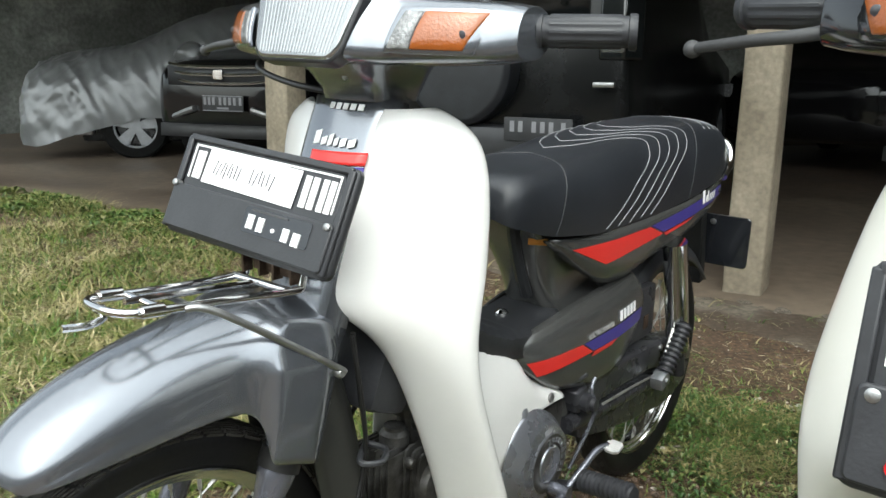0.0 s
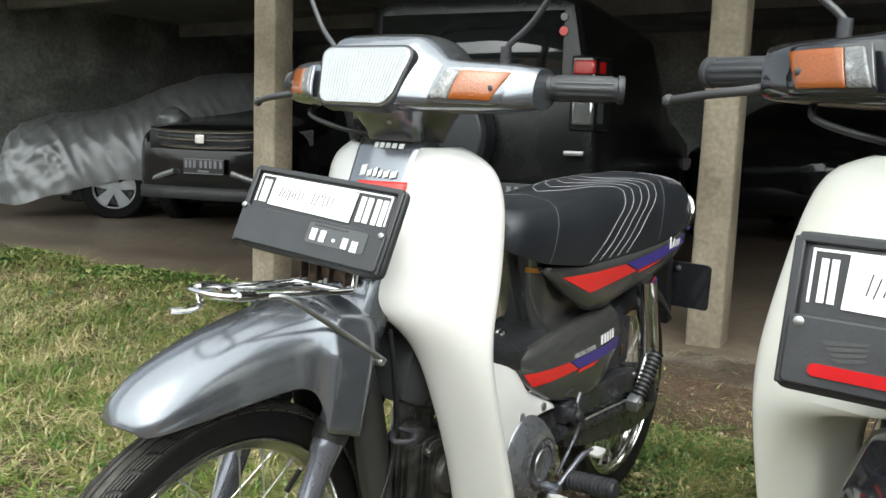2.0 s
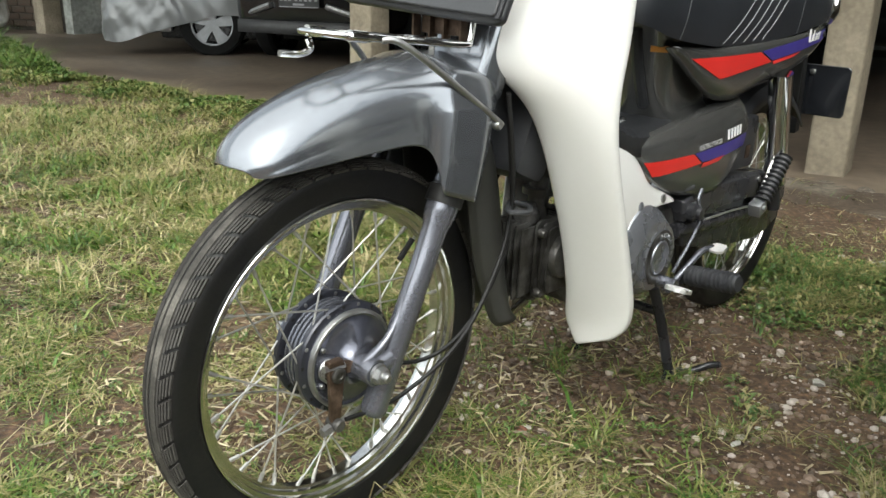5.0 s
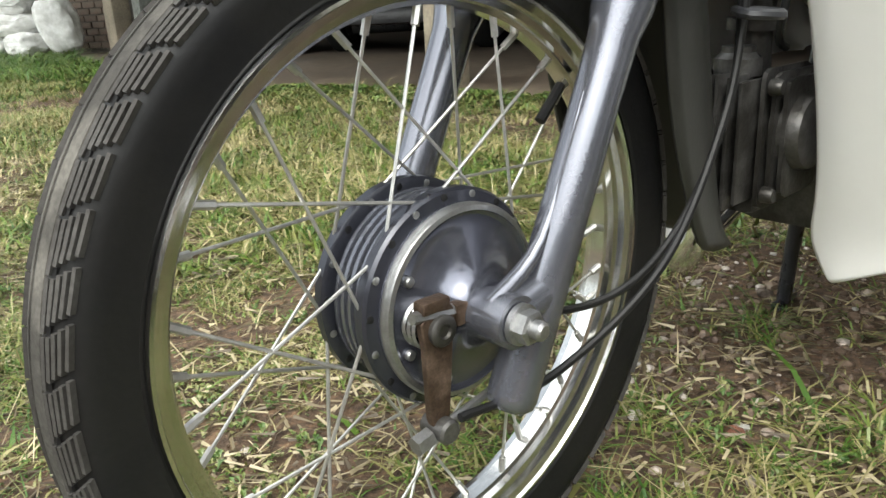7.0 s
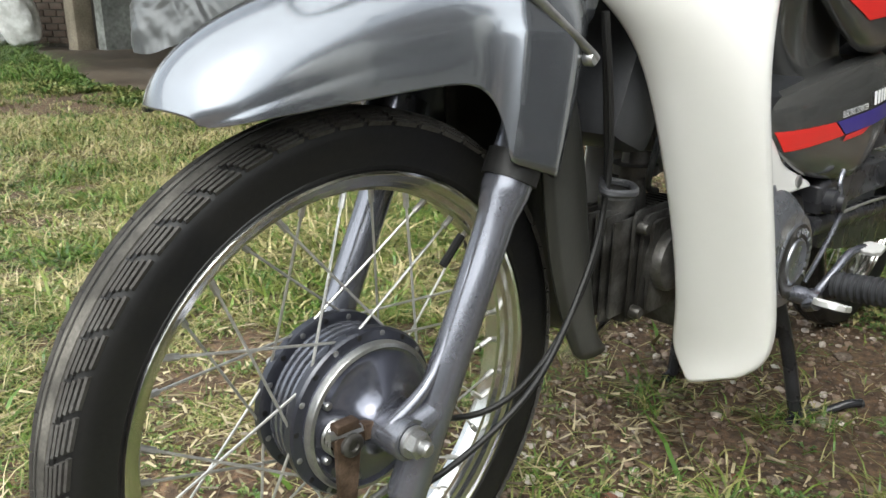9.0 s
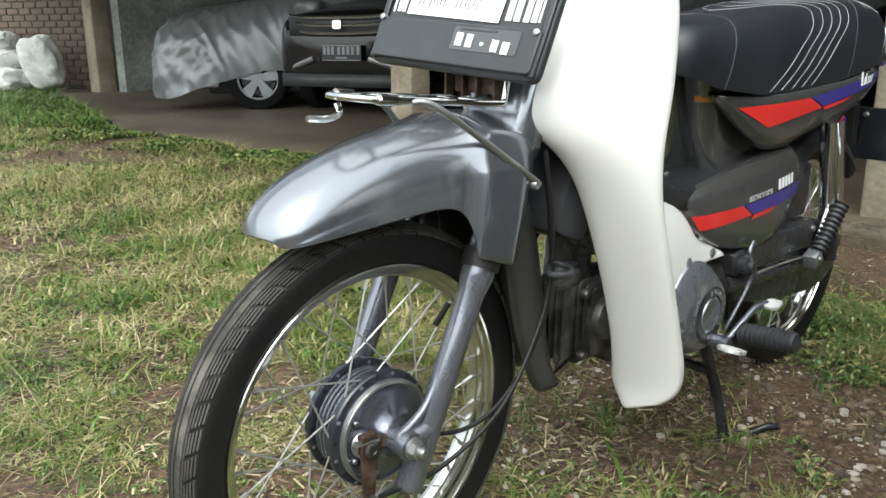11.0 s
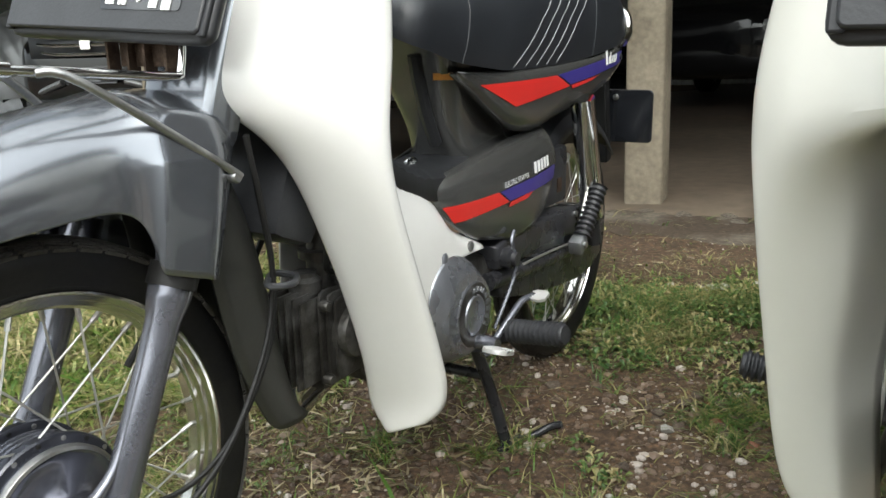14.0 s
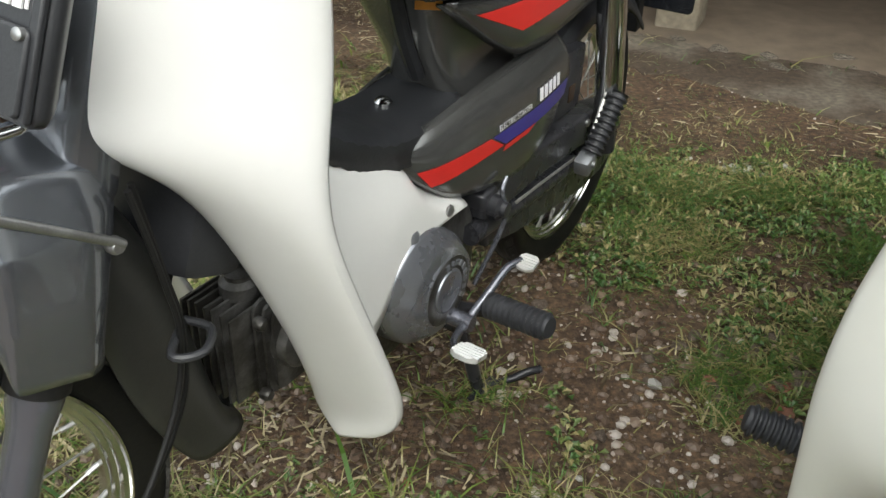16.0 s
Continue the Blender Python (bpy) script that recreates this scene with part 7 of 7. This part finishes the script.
def spot_by_path(rnd):
    x, y = rnd.uniform(0.45, 1.75), rnd.uniform(1.05, 2.65)
    n = 0.9 * noise.noise(Vector((x * 3.2, y * 3.2, 12.0))) + 0.7 * noise.noise(Vector((x * 10, y * 10, 15.0)))
    far = 1.0 - abs(y - 2.15 + 0.25 * (x - 1.0)) / 0.42
    return (x, y) if n + max(-0.35, min(0.45, far)) > rnd.uniform(0.0, 0.45) else None


def spot_in_grass(rnd):
    x, y = rnd.uniform(-2.4, 0.35), rnd.uniform(0.55, 3.6)
    return (x, y) if noise.noise(Vector((x * 2.6, y * 2.6, 31.0))) + 0.6 * noise.noise(Vector((x * 9, y * 9, 33.0))) > rnd.uniform(0.0, 0.5) else None


make_weeds("weeds_by_floor", "green weeds along the cement edge", 5500, 61, spot_by_floor, "weed", 0.038)
make_weeds("ground_cover", "dark green small-leaved weeds on the soil", 3300, 62, spot_by_path, "turf", 0.016)
make_weeds("weeds_in_grass", "small broad-leaved weeds among the grass", 14000, 63, spot_in_grass, "weed", 0.0105)


def stone_mesh(seed, mat):
    bm = bmesh.new()
    bmesh.ops.create_icosphere(bm, subdivisions=1, radius=0.5)
    dents(bm, 0.22, 1.9, seed)
    return bm, mat


def make_stones():
    rnd = random.Random(21)
    kinds = []
    for k in range(9):
        bm, mat = stone_mesh(k * 3.1, ("stone", "stone", "stone", "chip", "brick_bit")[k % 5])
        me = bpy.data.meshes.new("stone")
        bm.to_mesh(me)
        bm.free()
        me.materials.append(M[mat])
        shade(me, 50)
        kinds.append(me)
    made = 0
    while made < 300:
        if made < 24:
            x, y = rnd.gauss(1.10, 0.06), rnd.gauss(2.46, 0.04)
            me, s = kinds[3 if made % 2 else 8], rnd.uniform(0.012, 0.030)
        elif made < 80:
            x, y = rnd.gauss(0.85, 0.10), rnd.gauss(1.66, 0.09)
            me, s = rnd.choice((kinds[4], kinds[0], kinds[1], kinds[5])), rnd.uniform(0.014, 0.040)
        else:
            x, y = rnd.uniform(-0.25, 1.6), rnd.uniform(1.0, 2.5)
            if dirt(x, y) < rnd.uniform(-0.05, 0.5):
                continue
            me = rnd.choice(kinds[:3] * 3 + [kinds[3], kinds[4]] + kinds[5:7] * 2)
            s = rnd.uniform(0.007, 0.020) if rnd.random() < 0.88 else rnd.uniform(0.022, 0.040)
        ob = new("stone", me)
        ob.parent = ground
        ob.matrix_world = Matrix.Translation((x, y, ground_z(x, y) + s * 0.10)) @ pose(0, 0, 0, rnd.uniform(-15, 15), rnd.uniform(-15, 15), rnd.uniform(0, 360)) @ Matrix.Diagonal((s, s * rnd.uniform(0.6, 0.95), s * rnd.uniform(0.35, 0.6), 1))
        made += 1


make_stones()


def make_rubble():
    """Crumbled concrete along the floor's edge by the right-hand post."""
    rnd = random.Random(52)
    kinds = []
    for k in range(4):
        bm = bmesh.new()
        bmesh.ops.create_icosphere(bm, subdivisions=2, radius=0.5)
        dents(bm, 0.20, 2.2, k * 5.3)
        dents(bm, 0.06, 6.0, k * 2.1)
        me = bpy.data.meshes.new("rubble_piece")
        bm.to_mesh(me)
        bm.free()
        me.materials.append(M["rubble"])
        shade(me, 35)
        kinds.append(me)
    for k in range(90):
        u = rnd.uniform(2.0, 4.4)
        p = gar(u, floor_edge_at(u) + rnd.gauss(0.05, 0.07))
        s = rnd.uniform(0.025, 0.075) if k % 3 == 0 else rnd.uniform(0.010, 0.03)
        ob = new("rubble_piece", kinds[k % 4])
        ob.parent = floor
        ob.matrix_world = Matrix.Translation((p.x, p.y, ground_z(p.x, p.y) + 0.018)) @ pose(0, 0, 0, 0, 0, rnd.uniform(0, 360)) @ Matrix.Diagonal((s * 1.6, s, s * 0.45, 1))


make_rubble()


def make_pebbles():
    rnd = random.Random(33)
    base = bmesh.new()
    bmesh.ops.create_icosphere(base, subdivisions=1, radius=0.5)
    bv = np.array([v.co[:] for v in base.verts])
    bf = [[v.index for v in f.verts] for f in base.faces]
    base.free()
    verts, faces = [], []
    k = 0
    while k < 17000:
        x, y = (rnd.uniform(-2.0, 1.9), rnd.uniform(0.6, 3.6)) if k < 9500 else (rnd.uniform(-0.3, 1.5), rnd.uniform(0.95, 2.45))
        k += 1
        if dirt(x, y) < rnd.uniform(-0.3, 0.45) or in_garage(x, y) or (y > 2.35 and rnd.random() < 0.75):
            continue
        s = rnd.uniform(0.003, 0.010) if rnd.random() < 0.75 else rnd.uniform(0.010, 0.024)
        sc = np.array((s, s * rnd.uniform(0.6, 1), s * rnd.uniform(0.35, 0.7)))
        a = rnd.uniform(0, 6.28)
        p = bv * sc * (1 + 0.25 * np.random.rand(len(bv), 1))
        p = np.stack((p[:, 0] * math.cos(a) - p[:, 1] * math.sin(a) + x, p[:, 0] * math.sin(a) + p[:, 1] * math.cos(a) + y, p[:, 2] + ground_z(x, y) + s * 0.1), 1)
        b = len(verts)
        verts += p.tolist()
        faces += [[i + b for i in f] for f in bf]
    me = bpy.data.meshes.new("pebbles")
    me.from_pydata(verts, [], faces)
    me.materials.append(M["pebble"])
    return tagged(new("pebbles", me), "fine pale gravel pressed into the soil", "gravel", kind="stuff")


M["pebble"] = grass_material("mixed_gravel", ((0.0, (0.055, 0.036, 0.024)), (0.35, (0.095, 0.062, 0.042)), (0.70, (0.150, 0.105, 0.075)), (0.93, (0.21, 0.150, 0.110)), (1.0, (0.42, 0.37, 0.33))))
make_pebbles()
